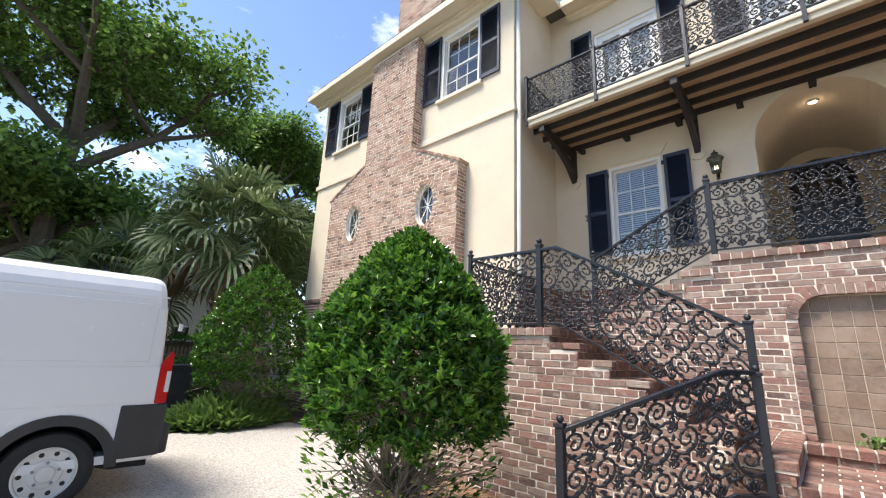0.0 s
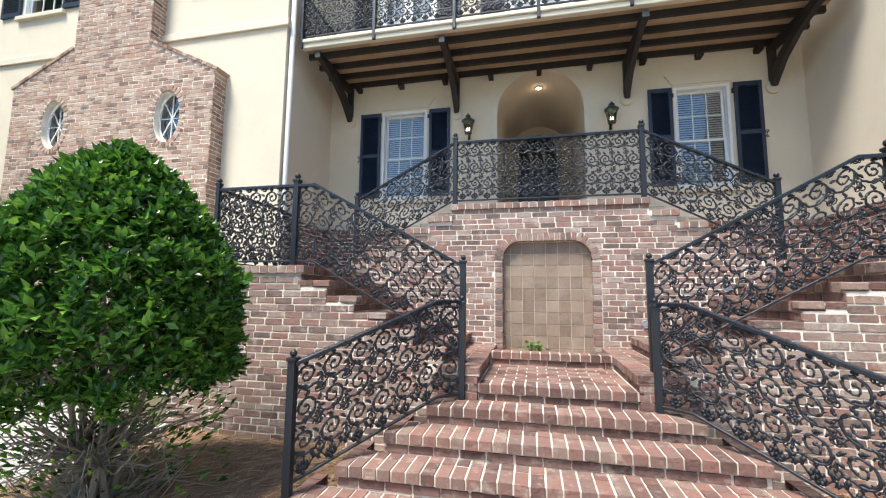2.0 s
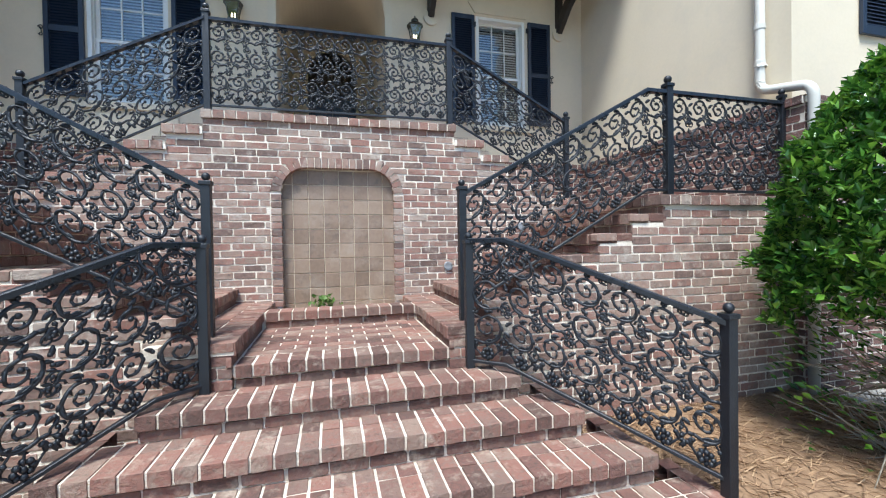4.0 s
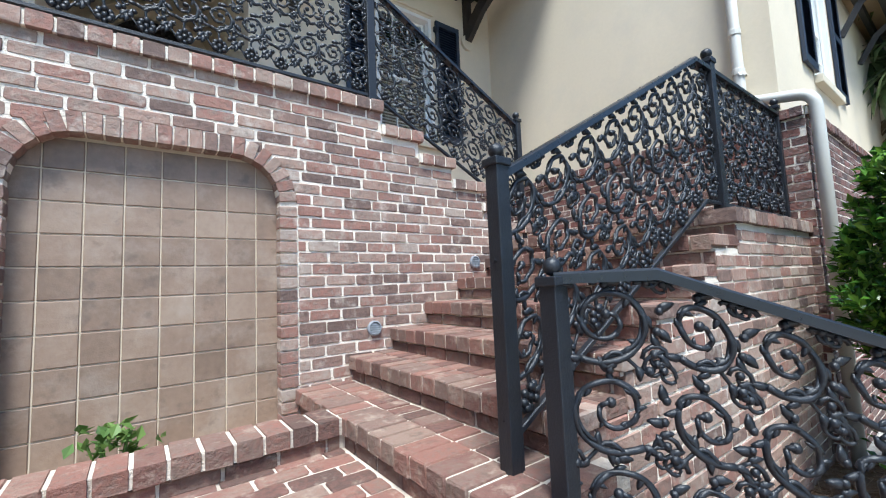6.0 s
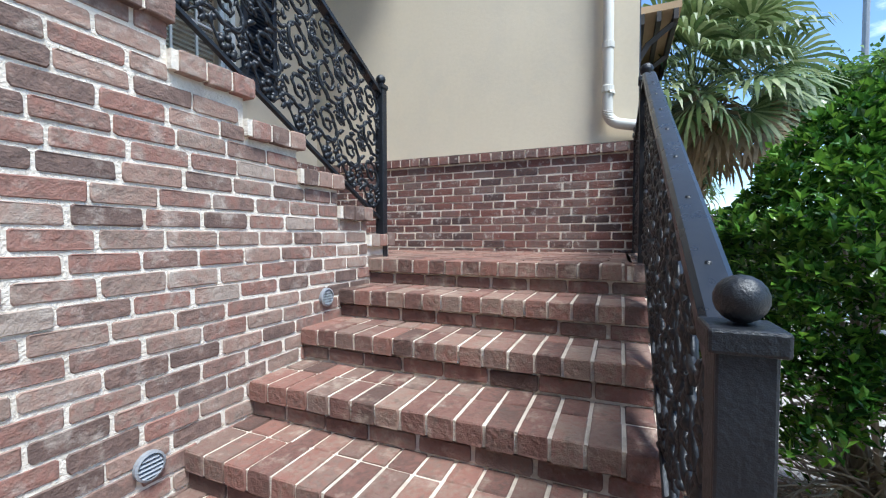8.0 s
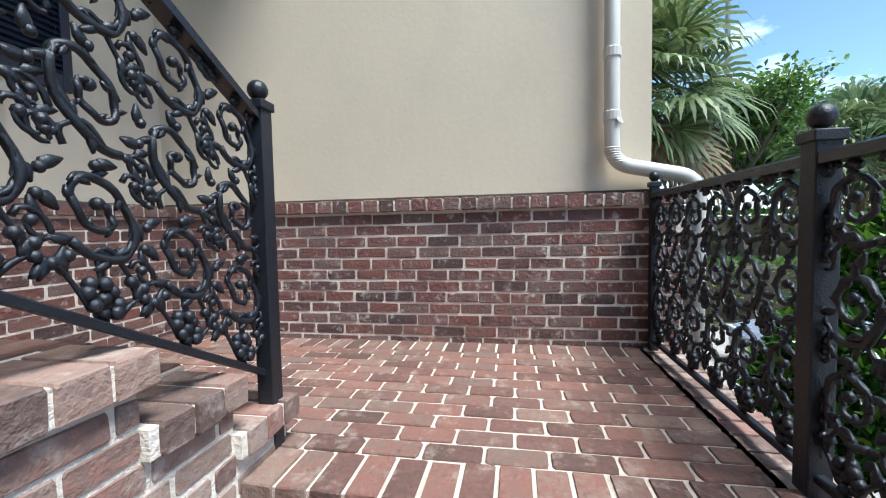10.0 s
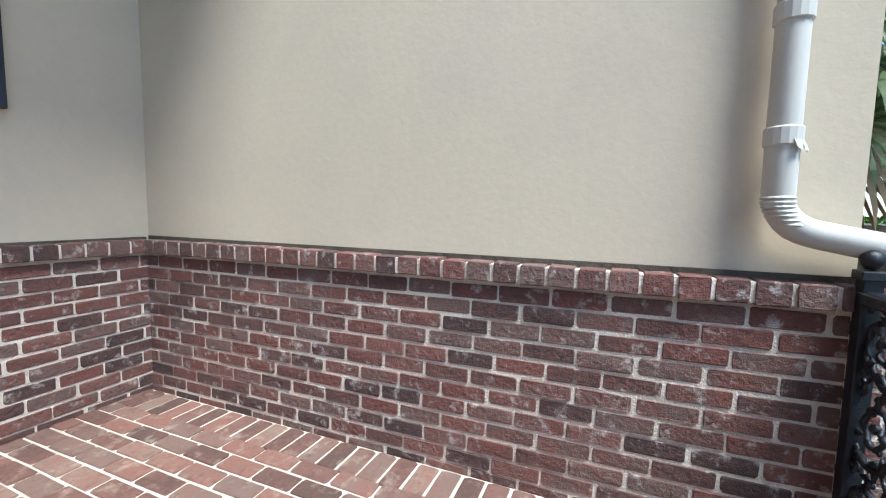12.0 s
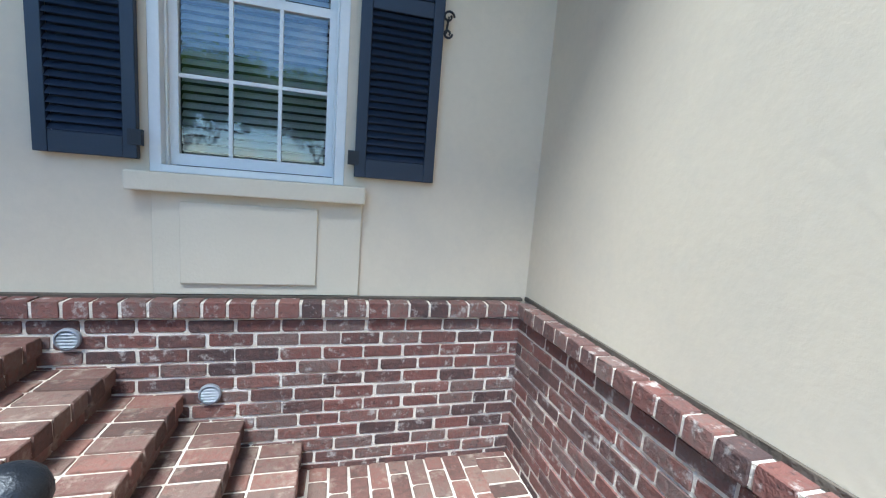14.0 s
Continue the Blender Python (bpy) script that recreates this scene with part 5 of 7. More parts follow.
# barrel-vaulted vestibule
bm = bmesh.new()
n = 32
VY0, VY1 = FACADE_Y + 0.28, 10.4
prof = [(ARCH_X + ARCH_R, TERR_Z)] + [(ARCH_X + ARCH_R * math.cos(math.pi * i / n), ARCH_Z + ARCH_R * math.sin(math.pi * i / n)) for i in range(n + 1)] + [(ARCH_X - ARCH_R, TERR_Z)]
for (x0, z0), (x1, z1) in zip(prof, prof[1:]):
    c = Vector((ARCH_X, 0, 4.2))
    o0, o1 = Vector((x0, 0, z0)) + (Vector((x0, 0, z0)) - c).normalized() * 0.15, Vector((x1, 0, z1)) + (Vector((x1, 0, z1)) - c).normalized() * 0.15
    v = [bm.verts.new(p) for p in ((x0, VY0 - 0.002, z0), (x1, VY0 - 0.002, z1), (x1, VY1, z1), (x0, VY1, z0), (o0.x, VY0 - 0.002, o0.z), (o1.x, VY0 - 0.002, o1.z), (o1.x, VY1, o1.z), (o0.x, VY1, o0.z))]
    for f in ((0, 1, 2, 3), (4, 7, 6, 5)):
        bm.faces.new([v[k] for k in f])
vault = setting("vestibule", bm, M_STUCCO, "cream plaster barrel vault over the entrance", "vault")
setting("vestibule_floor", boxes(((ARCH_X - ARCH_R - 0.2, FACADE_Y + 0.0, 2.5), (ARCH_X + ARCH_R + 0.2, 10.8, TERR_Z - 0.008))), M_BRICK_DARK, "brick floor of the vestibule", "floor")
bm = bmesh.new()
pierced(bm, VY1, VY1 + 0.15, ARCH_X - 1.0, ARCH_X + 1.0, TERR_Z, 5.9, [(ARCH_X - 0.5, ARCH_X + 0.5, 20, arch_fn(ARCH_X, 0.5, 5.0, TERR_Z))])
setting("vestibule_wall", bm, M_STUCCO, "cream plaster wall round the front door", "wall")
door = thing("front_door", "black arched double front door in a shaded vestibule", "door", at=(ARCH_X, VY1 + 0.06, TERR_Z))
for s in (-1, 1):
    bm = bmesh.new()
    pierced(bm, 0.0, 0.05, min(0.004 * s, 0.49 * s), max(0.004 * s, 0.49 * s), 0.0, 3.0, [], top=lambda u: 2.22 + math.sqrt(max(0, 0.24 - u * u)))
    lf = part("leaf", bm, M_DOOR, door)
    for lo, hi in ((0.15, 0.95), (1.1, 2.1)):
        soften(part("panel", boxes(((min(0.08 * s, 0.42 * s), -0.018, lo), (max(0.08 * s, 0.42 * s), 0.0, hi))), M_DOOR, lf), 0.012)
    bm = bmesh.new()
    ball(bm, (0.05 * s, -0.05, 0.95), 0.028)
    part("knob", bm, M_COPPER, lf, "dull brass door knob")
lamp = thing("downlight", "small lit recessed downlight in the vault", "ceiling light", at=(ARCH_X, 8.35, ARCH_Z + ARCH_R - 0.012))
bm = bmesh.new()
lathe(bm, [(0.075, 0.0), (0.075, -0.012), (0.055, -0.014), (0.05, 0.0)], u=24)
part("trim_ring", bm, M_SASH, lamp)
bm = bmesh.new()
lathe(bm, [(0.049, -0.004), (0.049, -0.008)], u=20)
part("lens", bm, M_GLOW, lamp)
spot = new("vestibule_lamp", bpy.data.lights.new("vestibule_lamp", "POINT"))
spot.data.energy, spot.data.color, spot.data.shadow_soft_size = 0.4, (1.0, 0.75, 0.48), 0.05
spot.location = (ARCH_X, 8.35, ARCH_Z + ARCH_R - 0.1)


def wall_lantern(x, y, z, s=1.0, label="aged copper gas lantern on a wall bracket", lit=True):
    """A four-sided tapering lantern: bracket, base, glazed cage, roof, finial."""
    la = thing("wall_lantern", label, "lantern", at=(x, y, z), group="wall lanterns")
    bm = bmesh.new()
    box(bm, (-0.035 * s, 0.0, -0.33 * s), (0.035 * s, 0.02, -0.12 * s))
    tube(bm, [(0, 0.0, -0.27 * s), (0, -0.07 * s, -0.31 * s), (0, -0.15 * s, -0.29 * s), (0, -0.17 * s, -0.24 * s)], 0.012 * s)
    part("bracket", bm, M_COPPER, la)
    cy = -0.17 * s
    bm = bmesh.new()
    top, bot, zt, zb = 0.115 * s, 0.07 * s, 0.1 * s, -0.2 * s
    for sx in (-1, 1):
        for sy in (-1, 1):
            tube(bm, [(sx * bot, cy + sy * bot, zb), (sx * top, cy + sy * top, zt)], 0.009 * s, sides=4)
    for r, zz in ((bot, zb), (top, zt)):
        box(bm, (-r - 0.012, cy - r - 0.012, zz - 0.012), (r + 0.012, cy + r + 0.012, zz + 0.008))
    lathe(bm, [(0.03 * s, zb - 0.04 * s), (bot, zb)], (0, cy, 0), u=8)
    part("cage", bm, M_COPPER, la)
    bm = bmesh.new()
    lathe(bm, [(0.17 * s, zt), (0.155 * s, zt + 0.03 * s), (0.09 * s, zt + 0.075 * s), (0.055 * s, zt + 0.085 * s), (0.05 * s, zt + 0.12 * s), (0.075 * s, zt + 0.13 * s), (0.04 * s, zt + 0.165 * s), (0.012 * s, zt + 0.19 * s)], (0, cy, 0), u=12)
    ball(bm, (0, cy, zt + 0.2 * s), 0.018 * s, u=8, v=6)
    part("roof", bm, M_COPPER, la)
    for k in range(4):
        a = k * math.pi / 2
        rot = lambda px, py, pz: (px * math.cos(a) - py * math.sin(a), cy + px * math.sin(a) + py * math.cos(a), pz)
        bm = bmesh.new()
        bm.faces.new([bm.verts.new(rot(*p)) for p in ((-bot, -bot, zb), (bot, -bot, zb), (top, -top, zt), (-top, -top, zt))])
        part("pane", bm, M_GLASS, la).visible_shadow = False
    if lit:
        bm = bmesh.new()
        for e in (-1, 1):
            lathe(bm, [(0.004, zb + 0.03), (0.012, zb + 0.05), (0.009, zb + 0.08), (0.002, zb + 0.105)], (e * 0.025 * s, cy, 0), u=8)
        part("flame", bm, M_GLOW, la, "small warm gas flames")


wall_lantern(-0.73, FACADE_Y, 4.69, 0.75)
wall_lantern(1.84, FACADE_Y, 4.69, 0.75)
wall_lantern(-9.75, 5.97, 1.95, label="weathered copper lantern on the brick base", lit=False)

# ---- balcony ----
BY, BZ = 6.27, 5.80
bal = thing("balcony_deck", "timber balcony deck with dark joists and brown planks", "balcony", kind="structure")
x0, x1 = -3.50, 4.74
bm = boxes(((x0, BY - 0.05, BZ + 0.04), (x1, BY + 0.1, BZ + 0.11)), ((x0, BY - 0.02, BZ - 0.05), (x1, BY + 0.08, BZ + 0.04)))
soften(part("edge_beam", bm, M_SILL, bal, "cream moulded edge beam"), 0.014)
for k in range(4):
    yy = BY + 0.22 + k * 0.37
    part("joist", boxes(((x0 + 0.02, yy, BZ - 0.11), (x1 - 0.02, yy + 0.06, BZ - 0.01))), M_TIMBER, bal)
rnd = random.Random(8)
for k in range(9):
    y_a = BY + 0.085 + k * 0.152
    xa = x0
    while xa < x1 - 0.05:
        xb = min(xa + rnd.uniform(1.1, 1.6), x1)
        part("plank", boxes(((xa + 0.004, y_a, BZ - 0.008 + rnd.uniform(-0.002, 0.002)), (xb - 0.004, min(y_a + 0.146, FACADE_Y - 0.002), BZ + 0.04))), M_PLANK, bal)
        xa = xb
part("deck_top", boxes(((x0, BY + 0.1, BZ + 0.045), (x1, FACADE_Y, BZ + 0.09))), M_PLANK, bal)
for k in range(9):
    xx = x0 + 0.5 + k * 0.9
    part("joist_stub", boxes(((xx - 0.045, FACADE_Y - 0.16, BZ - 0.20), (xx + 0.045, FACADE_Y, BZ - 0.11))), M_TIMBER, bal)
for xx in (-3.2, -0.97, 2.12, 4.40):
    br = thing("balcony_bracket", "dark timber brace under the balcony", "bracket", at=(xx, FACADE_Y, 5.0), group="balcony brackets")
    hw = 0.05
    bm = boxes(((-hw, -0.1, 0.0), (hw, 0.0, 0.62)))
    soften(part("wall_post", bm, M_TIMBER, br), 0.006)
    bm = boxes(((-hw, -1.42, 0.58), (hw, 0.0, 0.70)))
    soften(part("arm", bm, M_TIMBER, br), 0.006)
    bm = bmesh.new()
    pts = [Vector((0, -0.03, 0.06)), Vector((0, -0.35, 0.33)), Vector((0, -0.75, 0.52)), Vector((0, -1.25, 0.64))]
    rings = []
    for p, up in zip(pts, (Vector((0, 0.05, 0.09)), Vector((0, 0.05, 0.075)), Vector((0, 0.03, 0.07)), Vector((0, 0.0, 0.06)))):
        rings.append([bm.verts.new(p + q) for q in (Vector((-hw * 0.8, 0, 0)) - up, Vector((hw * 0.8, 0, 0)) - up, Vector((hw * 0.8, 0, 0)) + up, Vector((-hw * 0.8, 0, 0)) + up)])
    for r0, r1 in zip(rings, rings[1:]):
        for k in range(4):
            bm.faces.new((r0[k], r0[(k + 1) % 4], r1[(k + 1) % 4], r1[k]))
    part("brace", bm, M_TIMBER, br)
    bm = bmesh.new()
    lathe(bm, [(0.0, -0.05), (0.11, -0.045), (0.11, 0.0)], (0, 0, -0.02), u=18, axis="y")
    part("corbel_pad", bm, M_SILL, br, "cream stucco pad")
xs = [-3.48, -2.13, -0.75, 0.58, 1.92, 3.30, 4.70]
railing("black cast-iron scroll railing of the balcony", [(xs[0], FACADE_Y - 0.03, 5.97), (xs[0], BY, 5.97)] + [(x, BY, 5.97) for x in xs[1:]] + [(xs[-1], FACADE_Y - 0.03, 5.97)], 0.82,
        [(x, BY - 0.035, 5.74, 6.86, 0.026, 0.02) for x in xs], col=0.2)

# east wing balcony beyond the corner
wb = thing("wing_balcony", "dark timber balcony on the east wing", "balcony")
part("deck", boxes(((7.8, 3.62, 5.2), (10.6, 4.27, 5.3))), M_PLANK, wb)
for k in range(3):
    part("joist", boxes(((7.8, 3.66 + k * 0.22, 5.05), (10.6, 3.72 + k * 0.22, 5.2))), M_TIMBER, wb)
for xx in (7.95, 9.2, 10.4):
    bm = bmesh.new()
    tube(bm, [(xx, 4.25, 4.45), (xx, 4.05, 4.8), (xx, 3.68, 5.08)], 0.05, sides=4)
    part("brace", bm, M_TIMBER, wb)

# ---- downspouts ----
def downspout(label, pts, r=0.043):
    ds = thing("downspout", label, "downspout", at=(0, 0, 0), group="downspouts")
    bm = bmesh.new()
    pts = [Vector(p) for p in pts]
    smooth = [pts[0]]
    for a, b, c in zip(pts, pts[1:], pts[2:]):
        d0, d1 = min(0.11, (b - a).length / 2), min(0.11, (c - b).length / 2)
        p0, p1 = b + (a - b).normalized() * d0, b + (c - b).normalized() * d1
        for i in range(7):
            t = i / 6
            smooth.append(p0 * (1 - t) ** 2 + b * 2 * t * (1 - t) + p1 * t ** 2)
    smooth.append(pts[-1])
    tube(bm, smooth, r, sides=14)
    part("pipe", bm, M_PIPE, ds, smooth=True)
    return ds


d = downspout("white painted round downspout with bends at the wing corner", [(4.79, 4.515, 9.1), (4.79, 4.515, 2.90), (4.80, 4.035, 2.80), (4.80, 4.035, G + 0.02)], 0.045)
for zz in (3.18, 3.55, 5.5):
    bm = bmesh.new()
    lathe(bm, [(0.047, zz - 0.03), (0.052, zz - 0.025), (0.052, zz + 0.025), (0.047, zz + 0.03)], (4.79, 4.515, 0), u=16)
    part("joint_band", bm, M_PIPE, d)
for i in range(7):
    bm = bmesh.new()
    lathe(bm, [(0.044, -0.006), (0.0485, 0.0), (0.044, 0.006)], (4.79, 4.515 - 0.004 * i * i * 0.25, 2.99 - i * 0.014), u=16)
    part("crimp", bm, M_PIPE, d)
bm = bmesh.new()
for i in range(5):
    a = -2.6 + i * 0.55
    p = Vector((4.79 + 0.05 * math.cos(a), 4.515 + 0.05 * math.sin(a), 3.15))
    o = Vector((math.cos(a), math.sin(a), 0))
    t_ = Vector((-math.sin(a), math.cos(a), 0)) * 0.016
    v = [bm.verts.new(q) for q in (p - t_ + Vector((0, 0, 0.02)), p + t_ + Vector((0, 0, 0.02)), p + t_ * 0.7 + o * (0.008 + 0.006 * (i % 3)) - Vector((0, 0, 0.018)), p - t_ * 0.8 + o * (0.012 - 0.004 * (i % 2)) - Vector((0, 0, 0.010 + 0.007 * (i % 2))))]
    bm.faces.new(v)
part("torn_lip", bm, M_PIPE, d, "bent torn metal at the pipe joint")
downspout("white painted downspout on the west wing corner", [(WEST_X + 0.055, WY + 0.09, 9.1), (WEST_X + 0.055, WY + 0.09, 2.0), (WEST_X + 0.055, WY + 0.09, LAND_Z)], 0.045)

# ---- step lights ----
def step_light(x, y, z):
    sl = thing("step_light", "round grey louvred step light set in the brickwork", "step light", at=(x, y, z), group="step lights")
    bm = bmesh.new()
    lathe(bm, [(0.052, 0.0), (0.052, -0.016), (0.044, -0.02), (0.043, -0.006), (0.0, -0.006)], u=24, axis="y")
    part("rim", bm, M_VENT, sl, smooth=False)
    for k in range(5):
        zz = -0.03 + k * 0.015
        hw = math.sqrt(0.042 ** 2 - zz ** 2)
        bm = bmesh.new()
        v = [bm.verts.new(p) for p in ((-hw, -0.018, zz - 0.006), (hw, -0.018, zz - 0.006), (hw, -0.006, zz + 0.006), (-hw, -0.006, zz + 0.006))]
        bm.faces.new(v)
        part("louvre", bm, M_VENT, sl)


for x, y, z in ((1.838, WALL_Y - 0.008, 1.128), (2.787, WALL_Y - 0.008, 1.587), (3.163, 7.632, 2.25), (2.585, 7.632, 2.545)):
    step_light(x, y, z)

# ---- plants ----


def leaves_mesh(name, spots, size, mat, parent, rnd, aspect=0.42, kind="", stray=0.55):
    """Many bent leaves: spots are (place, outward) pairs."""
    verts, faces = [], []
    for p, o in spots:
        s = size * rnd.uniform(0.7, 1.3)
        d = (o.normalized() + Vector((rnd.gauss(0, stray), rnd.gauss(0, stray), rnd.gauss(0.15, stray)))).normalized()
        side = d.cross(Vector((rnd.gauss(0, 0.4), rnd.gauss(0, 0.4), 1))).normalized() * s * aspect
        nrm = side.cross(d).normalized() * s * 0.12
        b = len(verts)
        verts += [tuple(p), tuple(p + d * s * 0.5 + side + nrm), tuple(p + d * s), tuple(p + d * s * 0.5 - side + nrm)]
        faces += [(b, b + 1, b + 2), (b, b + 2, b + 3)]
    ob = from_lists(name, verts, faces, mat, parent)
    if kind:
        tagged(ob, kind=kind)
    return ob


def shrub(x, y, z, radius, height, count, seed, label, bare=0.22, leaf=0.08):
    """A clipped evergreen: leafless twiggy foot, egg-shaped dense crown with an uneven outline."""
    rnd = random.Random(seed)
    sh = thing("shrub", label, "shrub", at=(x, y, z), group="clipped shrubs")
    bm = bmesh.new()
    ends = []
    for i in range(9):
        a, lean = rnd.uniform(0, 2 * math.pi), rnd.uniform(0.05, 0.5)
        base = Vector((rnd.gauss(0, 0.06), rnd.gauss(0, 0.06), -0.03))
        pts = [base + Vector((math.cos(a) * lean * radius * t ** 1.3 + rnd.gauss(0, 0.02), math.sin(a) * lean * radius * t ** 1.3 + rnd.gauss(0, 0.02), height * (0.55 + 0.2 * rnd.random()) * t)) for t in (0, 0.25, 0.5, 0.75, 1)]
        tube(bm, pts, 0.028, sides=6, r_end=0.01)
        ends.append(pts)
    for i in range(480):
        p = rnd.choice(ends)
        a0 = p[rnd.choice((0, 0, 1, 1, 2))]
        a = rnd.uniform(0, 2 * math.pi)
        reach = radius * rnd.uniform(0.25, 0.85)
        q = [a0, a0 + Vector((math.cos(a) * reach * 0.5, math.sin(a) * reach * 0.5, rnd.uniform(-0.05, 0.25))), a0 + Vector((math.cos(a + rnd.gauss(0, 0.3)) * reach, math.sin(a + rnd.gauss(0, 0.3)) * reach, rnd.uniform(-0.15, 0.45)))]
        q[-1].z = max(0.03, q[-1].z)
        tube(bm, q, 0.009, sides=4, r_end=0.003)
    tagged(part("branchwork", bm, M_TWIG, sh), kind="stuff")
    spots = []
    z0, belly = height * bare, 0.2

    def girth(u):
        """Widest a little above the ragged hem, drawn in to a blunt point."""
        return 0.9 + 0.1 * u / belly if u < belly else (1 - ((u - belly) / (1 - belly)) ** 1.9) ** 0.8
    while len(spots) < count:
        u, a = rnd.random(), rnd.uniform(0, 2 * math.pi)
        r = girth(u)
        if rnd.random() > r + 0.12:
            continue
        d = Vector((math.cos(a), math.sin(a), 0))
        q = (d.x * r * radius, d.y * r * radius, u * height)
        wob = 1 + 0.13 * noise.noise((q[0] * 2.2 + seed, q[1] * 2.2, q[2] * 2.2)) + 0.10 * noise.noise((q[0] * 6.0, q[1] * 6.0 + seed, q[2] * 6.0))
        depth = 1 - abs(rnd.gauss(0, 0.07)) if rnd.random() < 0.72 else rnd.uniform(0.35, 0.92)
        hem = 0.12 * noise.noise((math.cos(a) * 2.5, math.sin(a) * 2.5, seed * 3.1)) if u < 0.12 else 0
        p = d * r * radius * wob * depth + Vector((rnd.gauss(0, 0.02), rnd.gauss(0, 0.02), z0 + (height - z0) * (u + hem) * (0.97 + 0.03 * depth)))
        axis = (d * (0.75 if u < 0.8 else 0.35) + Vector((rnd.gauss(0, 0.25), rnd.gauss(0, 0.25), 0.55 + 0.5 * u))).normalized()
        turn = rnd.uniform(0, 6.28)
        e1 = axis.cross(Vector((0.3, 0.5, 0.81))).normalized()
        e2 = axis.cross(e1)
        for k in range(6):
            b_ = turn + k * 2.4
            spots.append((p + axis * 0.008 * k, axis * (0.25 + 0.16 * k) + (e1 * math.cos(b_) + e2 * math.sin(b_)) * 0.9))
    for i in range(int(count * 0.03)):
        a, r = rnd.uniform(0, 2 * math.pi), radius * math.sqrt(rnd.uniform(0.05, 0.95))
        spots.append((Vector((r * math.cos(a), r * math.sin(a), rnd.uniform(0.1, z0 * 1.1))), Vector((math.cos(a), math.sin(a), 0.4))))
    leaves_mesh("foliage", spots, leaf, M_LEAF_SHRUB, sh, rnd, aspect=0.26, stray=0.18)
    return sh


shrub(-2.66, 2.68, G + 0.06, 0.86, 2.66, 27000, 1, "dense glossy green clipped shrub with bare lower twigs", leaf=0.075, bare=0.33)
shrub(4.33, 2.98, G + 0.06, 0.92, 2.9, 26000, 2, "dense glossy green clipped shrub beside the mulch bed", leaf=0.07, bare=0.3)
shrub(-9.5, 4.35, G - 0.02, 1.2, 3.45, 15000, 3, "tall dark green shrub at the house corner", bare=0.22, leaf=0.09)


def tree(x, y, z, height, crown, seed, label, leaf=0.2, count=14000, trunk=0.28, low=0.35, lean=(0, 0), rise=0.0):
    """A trunk that forks into limbs and twigs, with leaves gathered in ragged clumps round their ends."""
    rnd = random.Random(seed)
    tr = thing("tree", label, "tree", at=(x, y, z))
    bm = bmesh.new()
    tips = []

    def grow(p, d, length, r, level):
        pts = [p]
        for i in range(4):
            d = (d + Vector((rnd.gauss(0, 0.13), rnd.gauss(0, 0.13), rnd.gauss(0.03, 0.08)))).normalized()
            pts.append(pts[-1] + d * length / 4)
        tube(bm, pts, r, sides=7 if level < 2 else 4, r_end=r * 0.6)
        if level >= 3:
            tips.append(pts[-1])
            tips.append(pts[2])
            return
        n = (5, 4, 4)[level]
        for i in range(n):
            a = 2 * math.pi * (i + rnd.uniform(-0.3, 0.3)) / n
            out = Vector((math.cos(a), math.sin(a), rnd.uniform(0.05, 0.75) + rise))
            q = pts[4] if i % 2 == 0 else pts[3] if level else pts[4] * rnd.uniform(0.75, 1.0)
            grow(q, (d * 0.35 + out).normalized(), crown * (0.62, 0.42, 0.3)[level] * rnd.uniform(0.7, 1.25), r * 0.55, level + 1)
    grow(Vector((0, 0, -0.1)), Vector((lean[0], lean[1], 1)).normalized(), height * low, trunk, 0)
    part("trunk", bm, M_BARK, tr)
    spots = []
    top = height
    for i in range(count):
        c = rnd.choice(tips)
        off = Vector((rnd.gauss(0, 1), rnd.gauss(0, 1), rnd.gauss(0, 0.5))) * (0.12 + crown * 0.066)
        p = c + off
        spots.append((p, off + Vector((0, 0, -0.2))))
    leaves_mesh("crown", spots, leaf, M_LEAF_TREE, tr, rnd, aspect=0.36)
    return tr


tree(-16.8, 1.0, G, 13, 5.4, 11, "large spreading shade tree with dark limbs", leaf=0.2, count=34000, trunk=0.36, low=0.64, lean=(0.02, -0.03), rise=0.15)
tree(-20.0, 8.0, G, 15.5, 4.4, 12, "leafy green tree behind the west wing", leaf=0.2, count=46000, low=0.62, rise=0.35)
tree(-15.5, 9.5, G, 8, 4.2, 13, "leafy green tree at the west wing", leaf=0.2, count=9000, low=0.5)
tree(-21, -5, G, 9, 6.5, 14, "broad dark tree behind the drive", leaf=0.24, count=15000, low=0.3)
tree(-27, 2, G, 9, 7, 15, "distant broad dark green tree", leaf=0.3, count=12000, low=0.25)
tree(-18.5, -1.6, G, 8, 3.9, 16, "dark leafy tree beside the fence", leaf=0.2, count=26000, low=0.42)
tree(26, -8.4, G, 9.5, 4.0, 17, "tall leafy tree across the street", leaf=0.24, count=16000, low=0.42)
tree(15.1, -1.2, G, 7.6, 2.7, 24, "slim dark evergreen tree beside the hedge", leaf=0.15, count=15000, trunk=0.13, low=0.48, rise=1.1)
tree(33, 2.5, G, 8, 4, 18, "dark green tree beyond the drive", leaf=0.3, count=9000, low=0.4)
tree(24, -17, G, 7, 4.5, 19, "broad green tree across the street", leaf=0.3, count=9000, low=0.35)
# three trees added out of view, so that the window glass reflects foliage
tree(4, -26, G, 14, 9, 20, "large unseen tree added opposite the house for window reflections", leaf=0.35, count=12000, low=0.35)
tree(-9, -28, G, 13, 9, 21, "large unseen tree added opposite the house for window reflections", leaf=0.35, count=12000, low=0.35)
tree(15, -27, G, 12, 8, 22, "large unseen tree added opposite the house for window reflections", leaf=0.35, count=9000, low=0.35)


